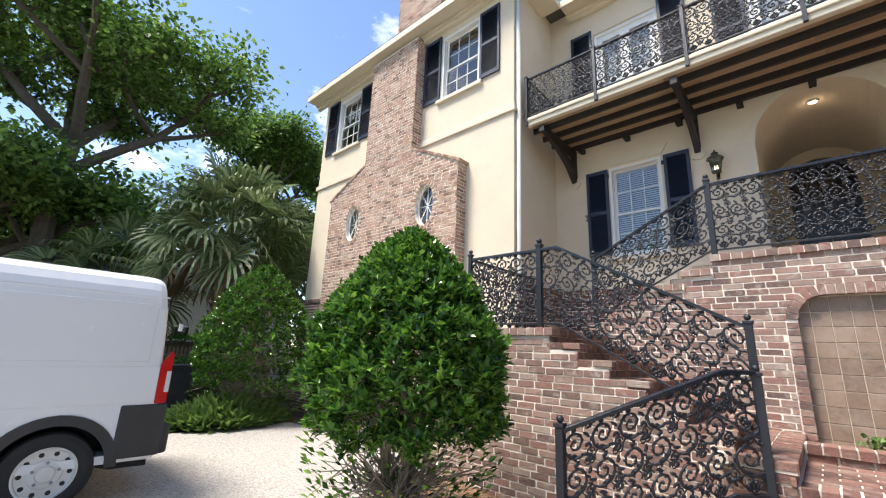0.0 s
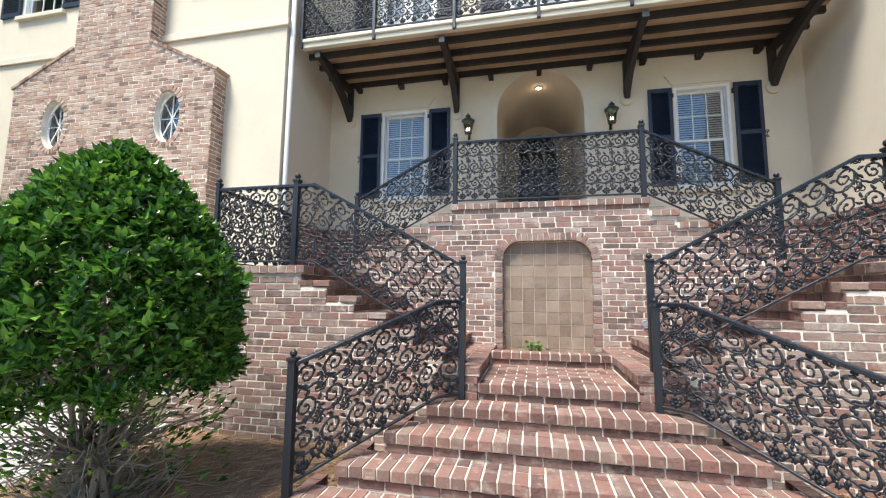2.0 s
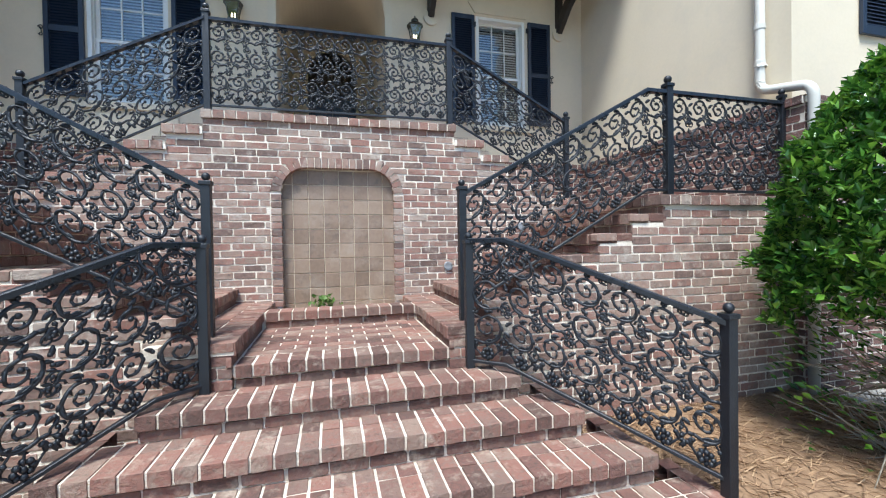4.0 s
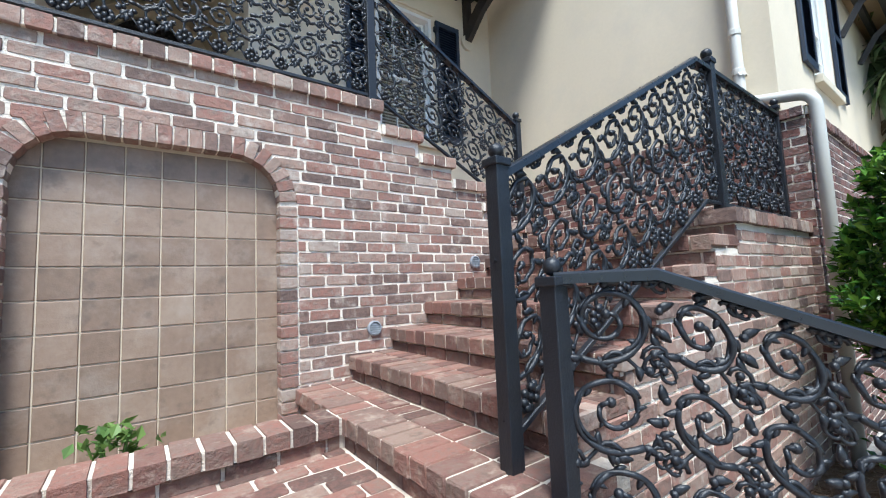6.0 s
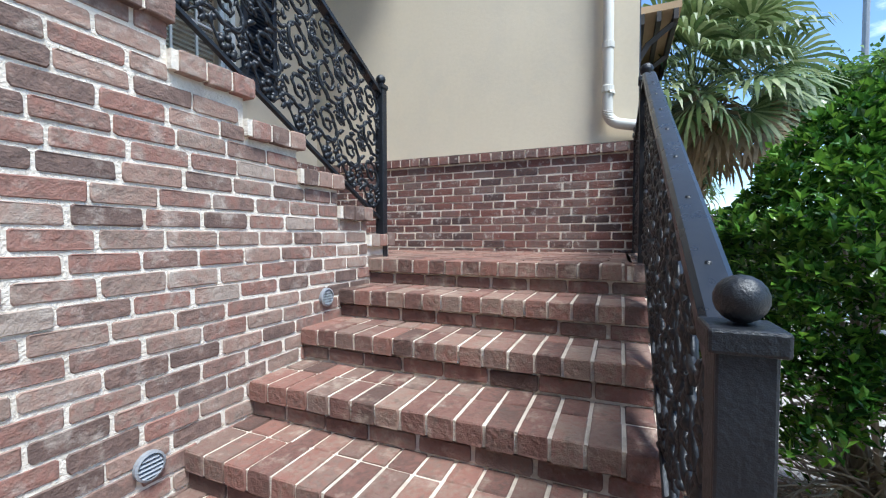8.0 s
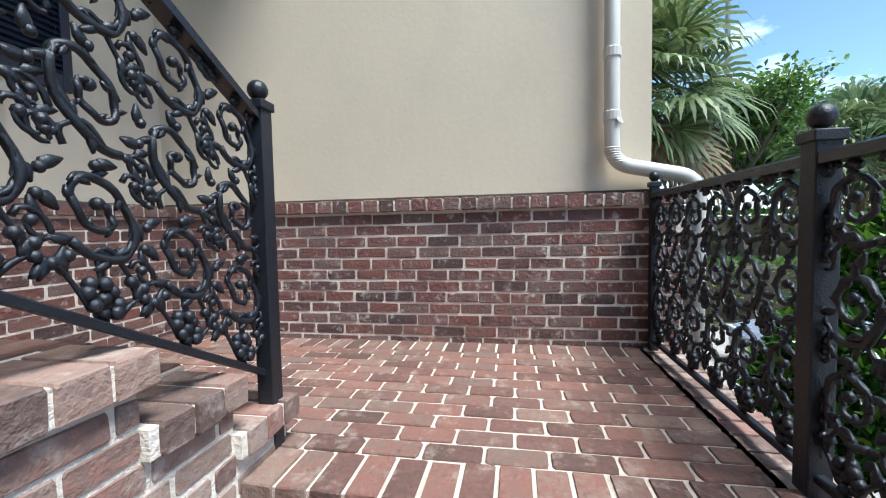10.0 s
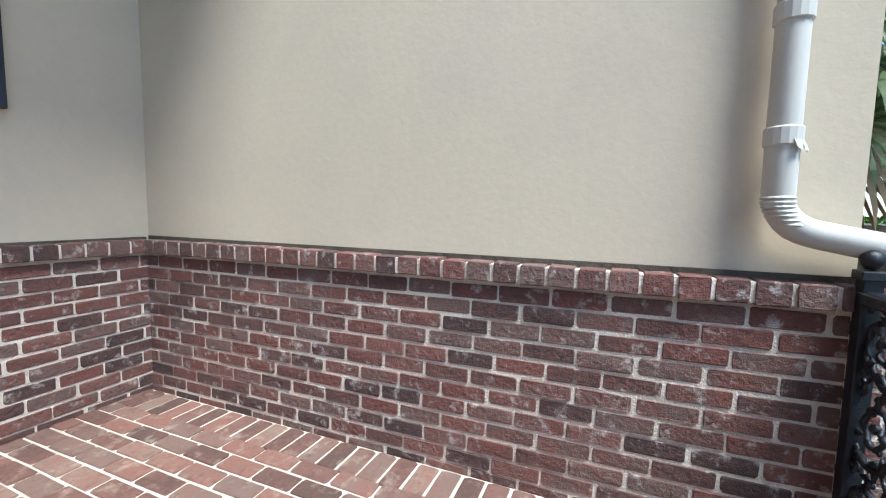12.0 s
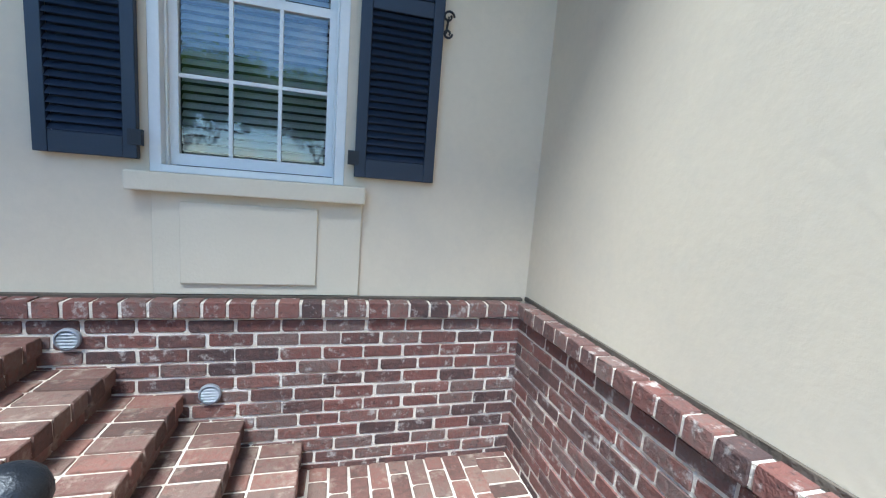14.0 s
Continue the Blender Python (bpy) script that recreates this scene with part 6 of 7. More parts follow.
def palm(x, y, z, height, reach, seed, label, fans=42, trunk=0.2):
    """A cabbage palm: booted trunk, fan leaves on arching stalks whose blades split into drooping strips, dry ones hanging below."""
    rnd = random.Random(seed)
    pl = thing("palm", label, "palm", at=(x, y, z), group="fan palms")
    bm = bmesh.new()
    tube(bm, [(0, 0, -0.1), (0.03, 0.02, height * 0.5), (0, 0, height)], trunk, sides=12, r_end=trunk * 1.1)
    for i in range(60):
        a, h = i * 2.4, height * (0.35 + 0.65 * i / 60)
        o = Vector((math.cos(a), math.sin(a), 0))
        tube(bm, [o * trunk * 0.9 + Vector((0, 0, h)), o * trunk * 1.5 + Vector((0, 0, h + 0.16))], 0.05, sides=4, r_end=0.02)
    part("trunk", bm, M_THATCH, pl)
    for i in range(fans):
        a = i * 2.39996 + rnd.uniform(-0.2, 0.2)
        t = i / fans
        rise = 1.4 - 2.0 * t + rnd.uniform(-0.15, 0.15)
        out = Vector((math.cos(a), math.sin(a), 0))
        length = reach * rnd.uniform(0.40, 0.66)
        p0 = Vector((0, 0, height - 0.1 + 0.25 * (1 - t)))
        p1 = p0 + (out * math.cos(rise) + Vector((0, 0, math.sin(rise)))) * length * 0.55
        p2 = p1 + (out * math.cos(rise - 0.45) + Vector((0, 0, math.sin(rise - 0.45)))) * length * 0.45
        fwd = (p2 - p1).normalized()
        side = fwd.cross(Vector((0, 0, 1)))
        side = side.normalized() if side.length > 0.05 else Vector((1, 0, 0))
        up = side.cross(fwd).normalized()
        across = out.cross(Vector((0, 0, 1)))
        verts = [tuple(q + e) for q, w in ((p0, 0.022), (p1, 0.016), (p2, 0.01)) for e in (across * w, Vector((0, 0, w)), -across * w, Vector((0, 0, -w)))]
        faces = [(k + m, k + (m + 1) % 4, k + 4 + (m + 1) % 4, k + 4 + m) for k in (0, 4) for m in range(4)]
        blade = reach * rnd.uniform(0.34, 0.44)
        twist = rnd.uniform(-0.9, 0.9)
        side, up = side * math.cos(twist) + up * math.sin(twist), up * math.cos(twist) - side * math.sin(twist)
        n = 19
        for k in range(n):
            f = (k / (n - 1) - 0.5) * 2
            ang = f * 1.9
            d = fwd * math.cos(ang) + side * math.sin(ang) + up * (0.28 * abs(f))
            w = blade * 0.042
            sdir = (side * math.cos(ang) - fwd * math.sin(ang)) * w
            l = blade * (1 - 0.25 * abs(f)) * rnd.uniform(0.9, 1.08)
            q0, q1 = p2 + d * l * 0.12, p2 + d * l * 0.6 - Vector((0, 0, 0.03 * l))
            q2 = p2 + d * l * 0.86 - Vector((0, 0, 0.17 * l))
            q3 = p2 + d * l * 0.97 - Vector((0, 0, 0.38 * l))
            b = len(verts)
            verts += [tuple(v) for v in (q0 - sdir * 0.45, q0 + sdir * 0.45, q1 + sdir, q1 - sdir, q2 + sdir * 0.7, q2 - sdir * 0.7, q3)]
            faces += [(b, b + 1, b + 2, b + 3), (b + 3, b + 2, b + 4, b + 5), (b + 5, b + 4, b + 6)]
        from_lists("fan_leaf", verts, faces, M_THATCH if t > 0.86 else M_PALM, pl)


palm(-12.9, 4.6, G, 4.6, 3.0, 31, "cabbage palm with drooping fan leaves", fans=80)
palm(-14.2, 6.3, G, 5.2, 2.3, 32, "cabbage palm behind the shrub", fans=64)
palm(-15.8, 2.4, G, 3.2, 2.6, 33, "short fan palm in the shade", fans=34)
palm(11.2, 3.0, G, 5.0, 2.6, 34, "cabbage palm beside the east drive", fans=105)
palm(13.5, 3.4, G, 4.0, 2.0, 35, "cabbage palm beyond the east wing", fans=60)
palm(17.5, -5.8, G, 4.5, 3.0, 36, "cabbage palm across the drive", fans=60)


def hedge(x0, x1, y0, y1, h, seed, label, mat=M_LEAF_SHRUB, leaf=0.07, count=6000):
    rnd = random.Random(seed)
    hd = thing("hedge", label, "hedge", at=((x0 + x1) / 2, (y0 + y1) / 2, G))
    w, d = (x1 - x0) / 2, (y1 - y0) / 2
    part("core", boxes(((-w + 0.08, -d + 0.08, -0.05), (w - 0.08, d - 0.08, h - 0.1))), M_BARK, hd)
    spots = []
    for i in range(count):
        face = rnd.random()
        u, v, t = rnd.uniform(-1, 1), rnd.uniform(-1, 1), rnd.random()
        if face < 0.4:
            p, o = Vector((u * w, v * d, h)), Vector((0, 0, 1))
        elif face < 0.7:
            p, o = Vector((u * w, -d if v < 0 else d, t * h)), Vector((0, -1 if v < 0 else 1, 0.3))
        else:
            p, o = Vector((-w if v < 0 else w, u * d, t * h)), Vector((-1 if v < 0 else 1, 0, 0.3))
        spots.append((p + Vector((rnd.gauss(0, 0.035), rnd.gauss(0, 0.035), rnd.gauss(0, 0.035))), o))
    leaves_mesh("foliage", spots, leaf, mat, hd, rnd)


hedge(-15.2, -12.6, 2.2, 5.6, 1.05, 41, "low clipped dark hedge", count=5000)
hedge(-19.5, -18.2, -9, 7, 1.7, 42, "tall hedge along the boundary", count=9000, leaf=0.12)
hedge(14.2, 16, -13, 7, 1.5, 43, "loose green hedge across the drive", mat=M_FERN, count=14000, leaf=0.12)
hedge(21, 23, -20, 9, 3.0, 46, "tall dark hedge across the street", count=14000, leaf=0.16)
hedge(8.2, 10.2, 2.9, 4.0, 0.9, 44, "low green hedge against the east wing", count=4000)


def fern_patch(name, label, x0, x1, y0, y1, count, size, seed, mat=M_FERN):
    rnd = random.Random(seed)
    spots = []
    for i in range(count):
        a, r = rnd.uniform(0, 2 * math.pi), math.sqrt(rnd.random())
        p = Vector(((x0 + x1) / 2 + (x1 - x0) / 2 * r * math.cos(a), (y0 + y1) / 2 + (y1 - y0) / 2 * r * math.sin(a), 0))
        p.z = G + rnd.uniform(0, 0.42) * (1 - r * r) + 0.02
        spots.append((p, Vector((math.cos(a), math.sin(a), 0.9))))
    tagged(leaves_mesh(name, spots, size, mat, None, rnd, aspect=0.16), label, "fern", kind="stuff")


fern_patch("ferns", "bright green ferns at the foot of the shrub", -9.9, -8.4, 2.7, 4.9, 2600, 0.28, 51)
fern_patch("ferns", "bright green ground plants beside the hedge", -12.4, -10.2, 4.7, 5.9, 1500, 0.28, 52)
fern_patch("grass_tuft", "small patch of grass at the drive edge", -9.3, -8.6, 1.6, 2.6, 900, 0.1, 53)
weed = thing("fern_tuft", "small bright green plant growing in the niche basin", "plant", at=(X0 - 0.17, LEDGE_Y + 0.29, 0.42))
rnd = random.Random(54)
spots = []
for i in range(150):
    a = rnd.uniform(0, 2 * math.pi)
    spots.append((Vector((rnd.gauss(0, 0.055), rnd.gauss(0, 0.04), rnd.uniform(0.05, 0.46))), Vector((math.cos(a), math.sin(a), 0.7))))
leaves_mesh("fronds", spots, 0.06, M_FERN, weed, rnd, aspect=0.35)
bm = bmesh.new()
for i in range(6):
    a = i * 1.05
    tube(bm, [(0, 0, -0.01), (0.03 * math.cos(a), 0.03 * math.sin(a), 0.25), (0.09 * math.cos(a), 0.07 * math.sin(a), 0.44)], 0.005, sides=4)
part("stems", bm, M_FERN, weed)

# ---- van ----
van = thing("van", "white panel van with black lower cladding parked on the drive", "van", at=(-5.30, 1.56, G))
W, L = 2.05, 5.4
# local: x 0 is the near side, -W the far side; y 0 is the tail, -L the nose; z from the drive
wheel_y = (-0.86, -4.35)
body = bmesh.new()
side_holes = [(wy - 0.43, wy + 0.43, 20, (lambda c: (lambda u: (0.2, 0.36 + math.sqrt(max(0.0, 0.43 ** 2 - (u - c) ** 2)))))(wy)) for wy in wheel_y]
for xa, xb in ((-0.035, 0.0), (-W, -W + 0.035)):
    pierced(body, xa, xb, -L, -0.07, 0.40, 1.95, side_holes, axis="y")
prof = [(0.0, 1.95), (-0.012, 2.06), (-0.035, 2.16), (-0.075, 2.245), (-0.15, 2.30), (-0.32, 2.33), (-W / 2, 2.345)]
prof += [(-W - x, z) for x, z in reversed(prof[:-1])]
stations = [(-L + 0.5, 0.0), (-0.16, 0.0), (-0.09, -0.006), (-0.035, -0.03), (-0.012, -0.07)]
rows = []
for yy, drop in stations:
    rows.append([body.verts.new((x if abs(x + W / 2) < 0.01 else x + (drop if x > -W / 2 else -drop), yy, z + (drop if z > 2.0 else 0))) for x, z in prof])
for r0, r1 in zip(rows, rows[1:]):
    for k in range(len(prof) - 1):
        body.faces.new((r0[k], r1[k], r1[k + 1], r0[k + 1]))
body.faces.new(rows[-1])
# rounded tail corners and tail wall
for sgn, ox in ((1, 0.0), (-1, -W)):
    ring = []
    for i in range(6):
        a = math.pi / 2 * i / 5
        ring.append((ox - sgn * 0.07 * (1 - math.cos(a)), -0.07 + 0.058 * math.sin(a)))
    for (xa, ya), (xb, yb) in zip(ring, ring[1:]):
        body.faces.new([body.verts.new(p) for p in ((xa, ya, 0.40), (xb, yb, 0.40), (xb, yb, 1.95), (xa, ya, 1.95))])
box(body, (-W + 0.06, -0.06, 0.40), (-0.06, -0.012, 1.97))
# sloping nose
nose = [(-L + 0.5, 2.33), (-L - 0.05, 1.55), (-L - 0.45, 1.1), (-L - 0.5, 0.45), (-L, 0.40)]
rows = [[body.verts.new((x, y_, z_)) for x in (-0.03, -W + 0.03)] for y_, z_ in nose]
for r0, r1 in zip(rows, rows[1:]):
    body.faces.new((r0[0], r0[1], r1[1], r1[0]))
box(body, (-W + 0.05, -L, 0.38), (-0.05, -0.05, 0.46))
for v_ in body.verts:
    if v_.co.y > -0.4 and v_.co.z > 1.0:
        v_.co.y -= 0.13 * (v_.co.z - 1.0)
bmesh.ops.remove_doubles(body, verts=body.verts, dist=0.002)
part("body", body, M_VAN, van)
for lo, hi in ((1.38, 2.00),):
    p = part("side_panel", boxes(((-0.004, -L + 1.9, lo), (0.009, -0.24, hi))), M_VAN, van)
    soften(p, 0.008, 3)
part("crease", boxes(((-0.006, -L + 0.4, 2.075), (0.001, -0.15, 2.09))), M_VAN, van)
soften(part("lower_panel", boxes(((-0.004, -0.42 - 2.6, 0.96), (0.006, -0.12, 1.33))), M_VAN, van), 0.006, 3)
for side in (0, 1):
    sx = lambda x: x if side == 0 else -W - x
    # wheel-arch lips
    for wy in wheel_y:
        bm = bmesh.new()
        ring = []
        for i in range(19):
            a = math.pi * i / 18
            ring.append([(sx(0.012), wy + r * math.cos(a), 0.36 + r * math.sin(a)) for r in (0.425, 0.52)] + [(sx(-0.02), wy + r * math.cos(a), 0.36 + r * math.sin(a)) for r in (0.425, 0.52)])
        vs = [[bm.verts.new(p) for p in q] for q in ring]
        for q0, q1 in zip(vs, vs[1:]):
            bm.faces.new((q0[0], q0[1], q1[1], q1[0]))
            bm.faces.new((q0[1], q0[3], q1[3], q1[1]))
            bm.faces.new((q0[2], q0[0], q1[0], q1[2]))
        part("arch_trim", bm, M_PLASTIC, van)
    a, b = sx(0.018), sx(-0.03)
    soften(part("corner_bumper", boxes(((min(a, b), -0.40, 0.42), (max(a, b), 0.02, 0.94))), M_PLASTIC, van), 0.02, 3)
    soften(part("sill_trim", boxes(((min(a, b), wheel_y[1] + 0.47, 0.36), (max(a, b), wheel_y[0] - 0.47, 0.62))), M_PLASTIC, van), 0.012)
    tl = bmesh.new()
    v = [tl.verts.new(p) for p in ((sx(0.008), -0.115, 0.945), (sx(0.008), -0.005, 0.945), (sx(0.008), -0.005, 1.47), (sx(0.008), -0.03, 1.50), (sx(0.008), -0.115, 1.34),
                                   (sx(-0.09), -0.115, 0.945), (sx(-0.09), 0.012, 0.945), (sx(-0.09), 0.012, 1.47), (sx(-0.09), -0.01, 1.50), (sx(-0.09), -0.115, 1.34))]
    tl.faces.new(v[:5])
    tl.faces.new(list(reversed(v[5:])))
    for i in range(5):
        tl.faces.new((v[i], v[(i + 1) % 5], v[(i + 1) % 5 + 5], v[i + 5]))
    lamp_part = part("tail_light", tl, M_RED, van, "red tail light with a clear lower lens")
    a, b = sx(0.012), sx(-0.02)
    part("clear_lens", boxes(((min(a, b), -0.045, 1.06), (max(a, b), -0.002, 1.28))), M_CLEAR_LENS, lamp_part)
soften(part("rear_bumper", boxes(((-W + 0.02, -0.10, 0.42), (-0.02, 0.10, 0.72))), M_PLASTIC, van), 0.03, 3)
soften(part("wheel_well_liner", boxes(((-W + 0.05, -L + 0.4, 0.46), (-0.32, -0.3, 0.95))), M_RUBBER, van), 0.02)
bm = bmesh.new()
tube(bm, [(-0.5, -0.45, 0.30), (-0.2, -0.35, 0.32), (-0.12, -0.05, 0.33)], 0.03, sides=8)
part("exhaust", bm, M_RUBBER, van)
part("hinge", boxes(((-0.02, -0.01, 1.72), (0.012, 0.022, 1.80))), M_VAN, van)
for wy in wheel_y:
    for side in (0, 1):
        ox = -0.05 if side == 0 else -W + 0.05
        sg = 1 if side == 0 else -1
        wh = new("wheel")
        wh.parent = van
        wh.location = (ox, wy, 0.36)
        bm = bmesh.new()
        lathe(bm, [(0.22, -0.2 * sg), (0.33, -0.2 * sg), (0.358, -0.17 * sg), (0.36, -0.02 * sg), (0.345, 0.018 * sg), (0.30, 0.03 * sg), (0.235, 0.02 * sg), (0.225, -0.02 * sg)], u=40, axis="x")
        part("tyre", bm, M_RUBBER, wh, smooth=False)
        bm = bmesh.new()
        lathe(bm, [(0.228, -0.1 * sg), (0.232, 0.012 * sg), (0.215, 0.014 * sg), (0.205, -0.012 * sg), (0.13, -0.010 * sg), (0.12, -0.002 * sg), (0.075, 0.004 * sg), (0.065, 0.016 * sg), (0.0, 0.018 * sg)], u=36, axis="x")
        rim = part("rim", bm, M_STEEL, wh)
        # ten black discs on the uncut rim paint the shade of its vent holes
        for i in range(10):
            a = 2 * math.pi * i / 10
            bm = bmesh.new()
            lathe(bm, [(0.001, -0.0085 * sg), (0.021, -0.0085 * sg), (0.021, -0.03 * sg)], (0, 0.175 * math.cos(a), 0.175 * math.sin(a)), u=10, axis="x")
            part("hole_shade_disc", bm, M_RUBBER, wh)
        for i in range(5):
            a = 2 * math.pi * i / 5 + 0.3
            bm = bmesh.new()
            lathe(bm, [(0.015, -0.01 * sg), (0.015, 0.012 * sg), (0.01, 0.018 * sg)], (0, 0.098 * math.cos(a), 0.098 * math.sin(a)), u=6, axis="x")
            part("wheel_nut", bm, M_VENT, wh)

# ---- car beyond the east landing ----
car = thing("car", "silver-grey car with dark tinted glass parked on the east drive", "car", at=(10.1, 1.1, G))


def loft(stations, section):
    bm = bmesh.new()
    rings = [[bm.verts.new((x, st[0], z)) for x, z in section(*st[1:])] for st in stations]
    n = len(rings[0])
    for r0, r1 in zip(rings, rings[1:]):
        for k in range(n):
            bm.faces.new((r0[k], r0[(k + 1) % n], r1[(k + 1) % n], r1[k]))
    bm.faces.new(list(reversed(rings[0])))
    bm.faces.new(rings[-1])
    return bm


def lower(hw, top, bottom):
    return [(-hw * 0.93, bottom), (hw * 0.93, bottom), (hw, bottom + 0.15), (hw * 1.01, (top + bottom) / 2), (hw * 0.97, top - 0.07), (hw * 0.85, top), (-hw * 0.85, top), (-hw * 0.97, top - 0.07), (-hw * 1.01, (top + bottom) / 2), (-hw, bottom + 0.15)]


def cabin(hw, top):
    return [(-hw, 0.86), (hw, 0.86), (hw * 0.97, 0.95), (hw * 0.84, top - 0.07), (hw * 0.7, top), (-hw * 0.7, top), (-hw * 0.84, top - 0.07), (-hw * 0.97, 0.95)]


part("body", loft([(0.0, 0.62, 0.62, 0.28), (-0.12, 0.80, 0.72, 0.2), (-0.6, 0.88, 0.83, 0.18), (-1.2, 0.90, 0.92, 0.18), (-3.4, 0.90, 0.95, 0.18), (-4.1, 0.87, 0.98, 0.2), (-4.5, 0.78, 0.86, 0.3)], lower), M_CAR, car, smooth=False)
part("glasshouse", loft([(-1.05, 0.80, 0.90), (-1.75, 0.79, 1.38), (-2.3, 0.78, 1.45), (-3.1, 0.76, 1.42), (-3.95, 0.74, 0.93)], cabin), M_CAR_GLASS, car)
part("roof_panel", loft([(-1.85, 0.57, 1.412, 1.40), (-2.3, 0.575, 1.466, 1.44), (-3.05, 0.56, 1.44, 1.40)], lambda hw, t, b: [(-hw, b), (hw, b), (hw * 0.97, t), (-hw * 0.97, t)]), M_CAR, car)
for e in (-1, 1):
    bm = bmesh.new()
    tube(bm, [(e * 0.74, -1.08, 0.92), (e * 0.66, -1.7, 1.35), (e * 0.62, -2.3, 1.43), (e * 0.62, -3.1, 1.40), (e * 0.70, -3.9, 0.96)], 0.035, sides=6)
    part("pillar", bm, M_CAR, car)
    soften(part("headlight", boxes(((min(e * 0.48, e * 0.80), -0.14, 0.56), (max(e * 0.48, e * 0.80), -0.02, 0.69))), M_CLEAR_LENS, car), 0.02)
    soften(part("wing_mirror", boxes(((min(e * 0.88, e * 1.05), -1.42, 0.93), (max(e * 0.88, e * 1.05), -1.28, 1.06))), M_CAR, car), 0.03, 3)
    for wy in (-0.85, -3.6):
        wh = new("wheel")
        wh.parent = car
        wh.location = (e * 0.83, wy, 0.32)
        bm = bmesh.new()
        lathe(bm, [(0.2, -0.1), (0.3, -0.1), (0.32, -0.08), (0.32, 0.08), (0.3, 0.1), (0.2, 0.1)], u=28, axis="x")
        part("tyre", bm, M_RUBBER, wh)
        bm = bmesh.new()
        lathe(bm, [(0.2, -0.09), (0.2, 0.09), (0.14, e * 0.085), (0.05, e * 0.1)], u=20, axis="x")
        part("rim", bm, M_STEEL, wh)
soften(part("grille", boxes(((-0.42, -0.06, 0.36), (0.42, 0.02, 0.56))), M_PLASTIC, car), 0.01)
part("number_plate", boxes(((-0.15, 0.02, 0.42), (0.15, 0.03, 0.52))), M_SASH, car)

# ---- bins, fence, neighbours, pole ----
binn = thing("wheelie_bin", "dark green plastic wheelie bin beside the hedge", "bin", at=(-12.1, 3.55, G - 0.03))
bm = bmesh.new()
rows = [[bm.verts.new((x * k, y_ * k, z_)) for x, y_ in ((-0.3, -0.34), (0.3, -0.34), (0.3, 0.34), (-0.3, 0.34))] for k, z_ in ((0.8, 0.05), (0.98, 0.95), (1.05, 0.97), (1.05, 1.0))]
for r0, r1 in zip(rows, rows[1:]):
    for k in range(4):
        bm.faces.new((r0[k], r0[(k + 1) % 4], r1[(k + 1) % 4], r1[k]))
bm.faces.new(list(reversed(rows[0])))
part("tub", bm, M_PLASTIC, binn)
soften(part("lid", boxes(((-0.33, -0.38, 1.0), (0.33, 0.36, 1.06))), M_PLASTIC, binn), 0.02, 3)
for e in (-1, 1):
    bm = bmesh.new()
    lathe(bm, [(0.1, -0.03), (0.1, 0.03)], (e * 0.26, 0.3, 0.1), u=16, axis="x")
    part("wheel", bm, M_RUBBER, binn)
bm = bmesh.new()
tube(bm, [(-0.22, 0.36, 0.98), (-0.22, 0.43, 1.02), (0.22, 0.43, 1.02), (0.22, 0.36, 0.98)], 0.016, sides=6)
part("handle", bm, M_PLASTIC, binn)

fence = thing("picket_fence", "weathered grey picket fence behind the hedge", "fence", at=(-16.4, 2.0, G))
me = bpy.data.meshes.new("picket")
me.from_pydata([(-0.01, -0.04, 0.08), (0.01, -0.04, 0.08), (0.01, 0.04, 0.08), (-0.01, 0.04, 0.08), (-0.01, -0.04, 1.38), (0.01, -0.04, 1.38), (0.01, 0.04, 1.38), (-0.01, 0.04, 1.38), (-0.01, 0, 1.45), (0.01, 0, 1.45)], [],
               [(0, 1, 5, 4), (1, 2, 6, 5), (2, 3, 7, 6), (3, 0, 4, 7), (4, 5, 9, 8), (7, 8, 9, 6), (4, 8, 7), (5, 6, 9)])
me.materials.append(M_TWIG)
for k in range(90):
    ob = new("picket", me)
    ob.parent = fence
    ob.location = (0, -5.0 + k * 0.125, 0)
for zz in (0.35, 1.1):
    part("rail", boxes(((-0.05, -5.1, zz), (-0.011, 6.2, zz + 0.08))), M_TWIG, fence)
for k in range(5):
    part("post", boxes(((-0.14, -5.1 + k * 2.78, -0.1), (-0.05, -5.0 + k * 2.78, 1.45))), M_TWIG, fence)


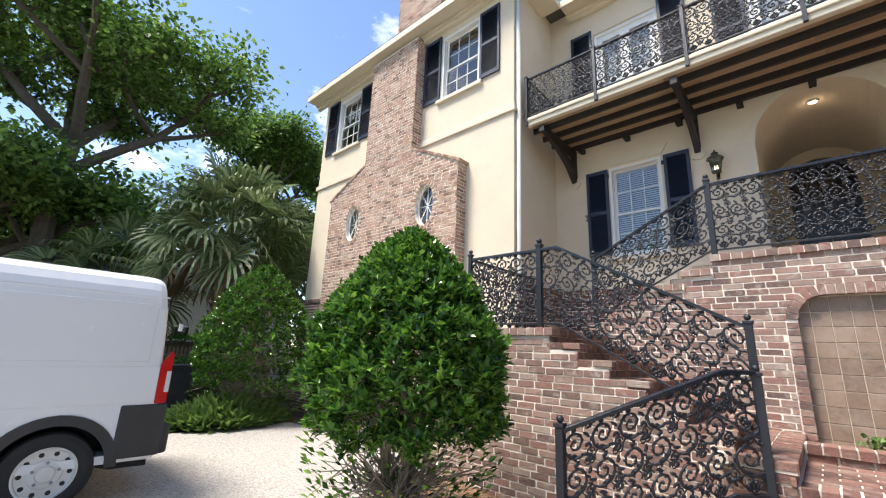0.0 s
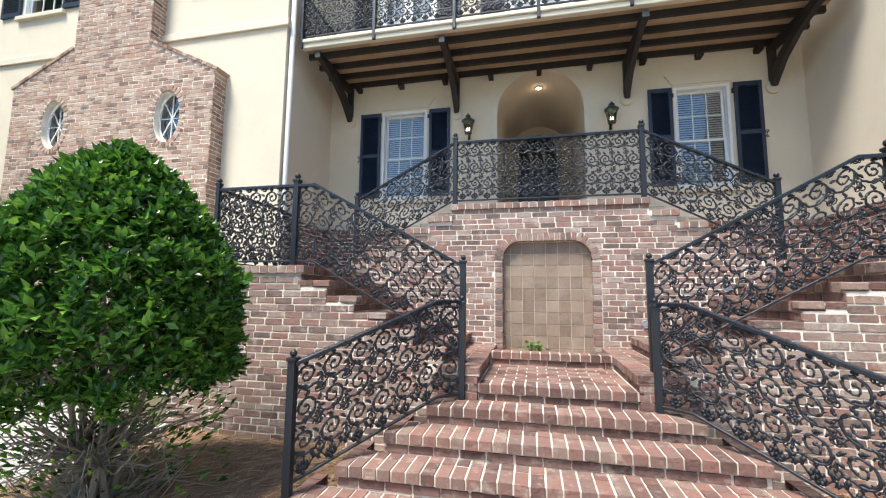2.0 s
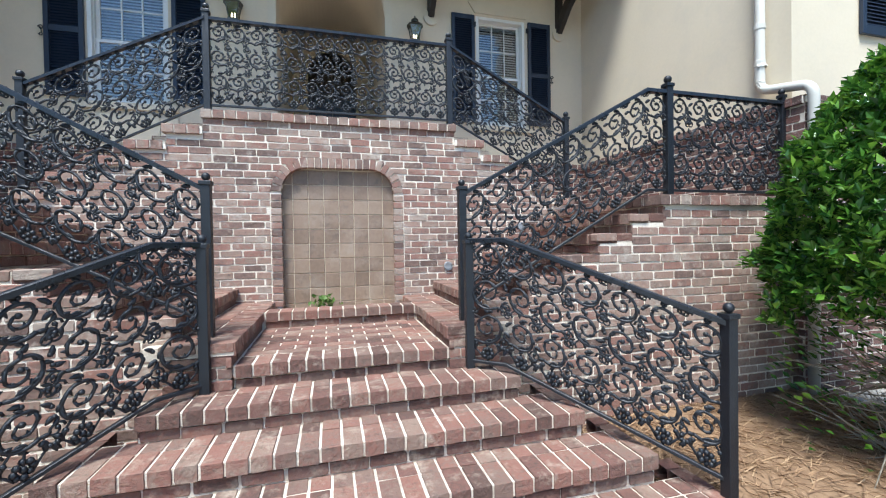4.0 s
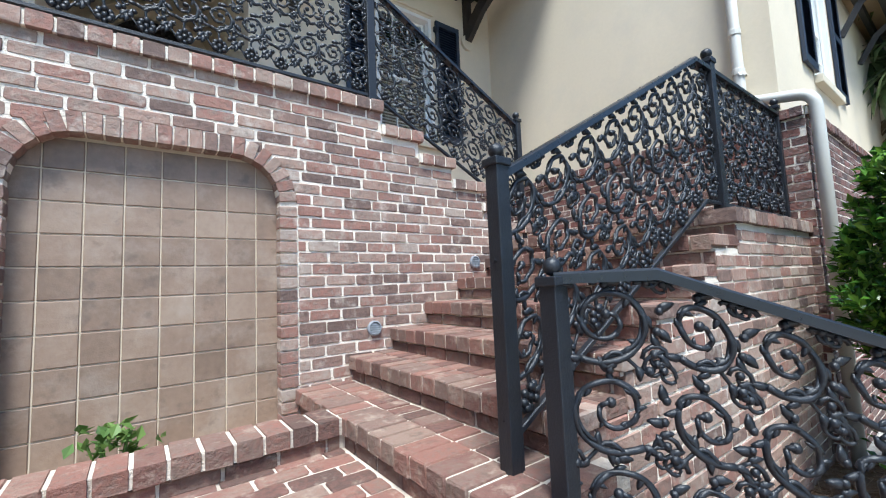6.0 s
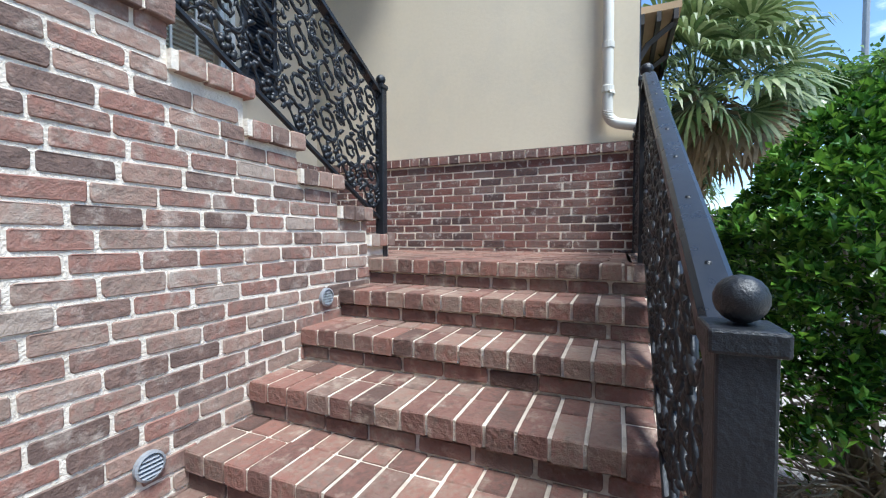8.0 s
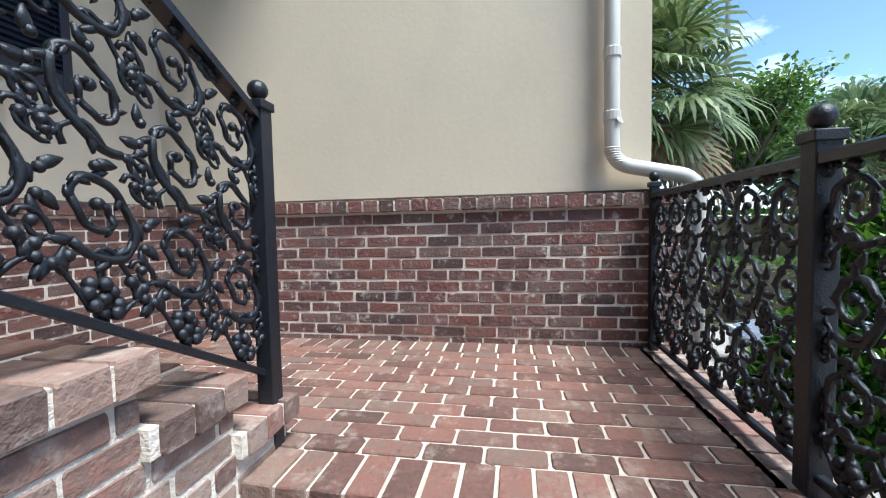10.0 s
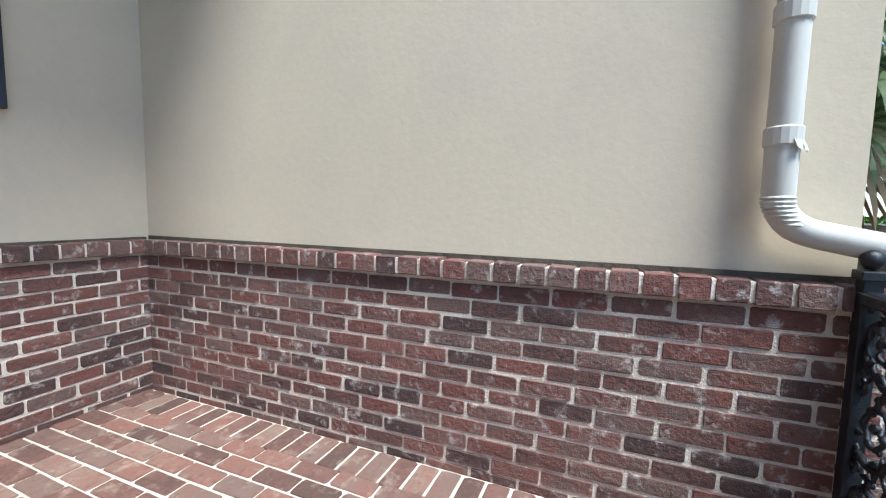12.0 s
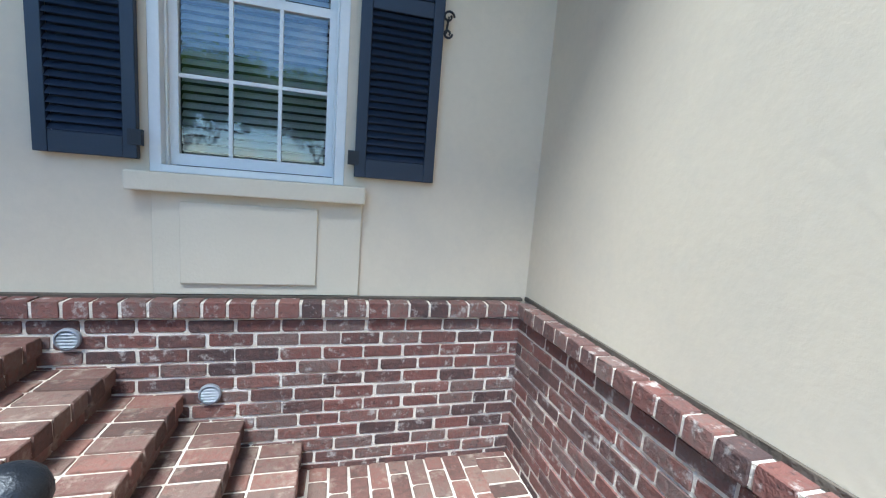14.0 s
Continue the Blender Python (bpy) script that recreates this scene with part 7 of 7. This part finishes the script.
def neighbour(x, y, w, d, h, label):
    hs = thing("house", label, "house", at=(x, y, G))
    bm = bmesh.new()
    wins = [(-w / 2 + w * (i + 0.5) / 4 - 0.5, -w / 2 + w * (i + 0.5) / 4 + 0.5) for i in range(4)]
    pierced(bm, d / 2 - 0.25, d / 2, -w / 2, w / 2, -0.1, h, [(a, b, 1, rect_fn(1.0, 2.4)) for a, b in wins], axis="y")
    box(bm, (-d / 2, -w / 2, -0.1), (d / 2 - 0.26, w / 2, h))
    part("wall", bm, M_HOUSE, hs)
    bm = bmesh.new()
    e = 0.5
    lo = [bm.verts.new(p) for p in ((-d / 2 - e, -w / 2 - e, h), (d / 2 + e, -w / 2 - e, h), (d / 2 + e, w / 2 + e, h), (-d / 2 - e, w / 2 + e, h))]
    hi = [bm.verts.new((0, -w / 2 + d / 2, h + d * 0.28)), bm.verts.new((0, w / 2 - d / 2, h + d * 0.28))]
    for f in ((lo[0], lo[1], hi[0]), (lo[1], lo[2], hi[1], hi[0]), (lo[2], lo[3], hi[1]), (lo[3], lo[0], hi[0], hi[1]), (lo[3], lo[2], lo[1], lo[0])):
        bm.faces.new(f)
    part("roof", bm, M_ROOF, hs)
    for a, b in wins:
        wd = part("window", boxes(((d / 2 - 0.12, a, 1.0), (d / 2 - 0.06, a + 0.07, 2.4)), ((d / 2 - 0.12, b - 0.07, 1.0), (d / 2 - 0.06, b, 2.4)), ((d / 2 - 0.12, a, 1.66), (d / 2 - 0.06, b, 1.74)), ((d / 2 - 0.12, a, 2.33), (d / 2 - 0.06, b, 2.4)), ((d / 2 - 0.12, a, 1.0), (d / 2 - 0.06, b, 1.07))), M_SASH, hs)
        part("pane", boxes(((d / 2 - 0.1, a + 0.07, 1.07), (d / 2 - 0.09, b - 0.07, 2.33))), M_GLASS, wd)


neighbour(-29, 5.0, 16, 9, 4.2, "single-storey cream neighbouring house half hidden by trees")
pole = thing("utility_pole", "tall grey utility pole across the street", "pole", at=(27, -6.2, G))
bm = bmesh.new()
tube(bm, [(0, 0, -0.1), (0, 0, 22)], 0.17, sides=10, r_end=0.11)
part("shaft", bm, M_VENT, pole)
part("cross_arm", boxes(((-0.06, -1.1, 20.5), (0.06, 1.1, 20.62))), M_BARK, pole)
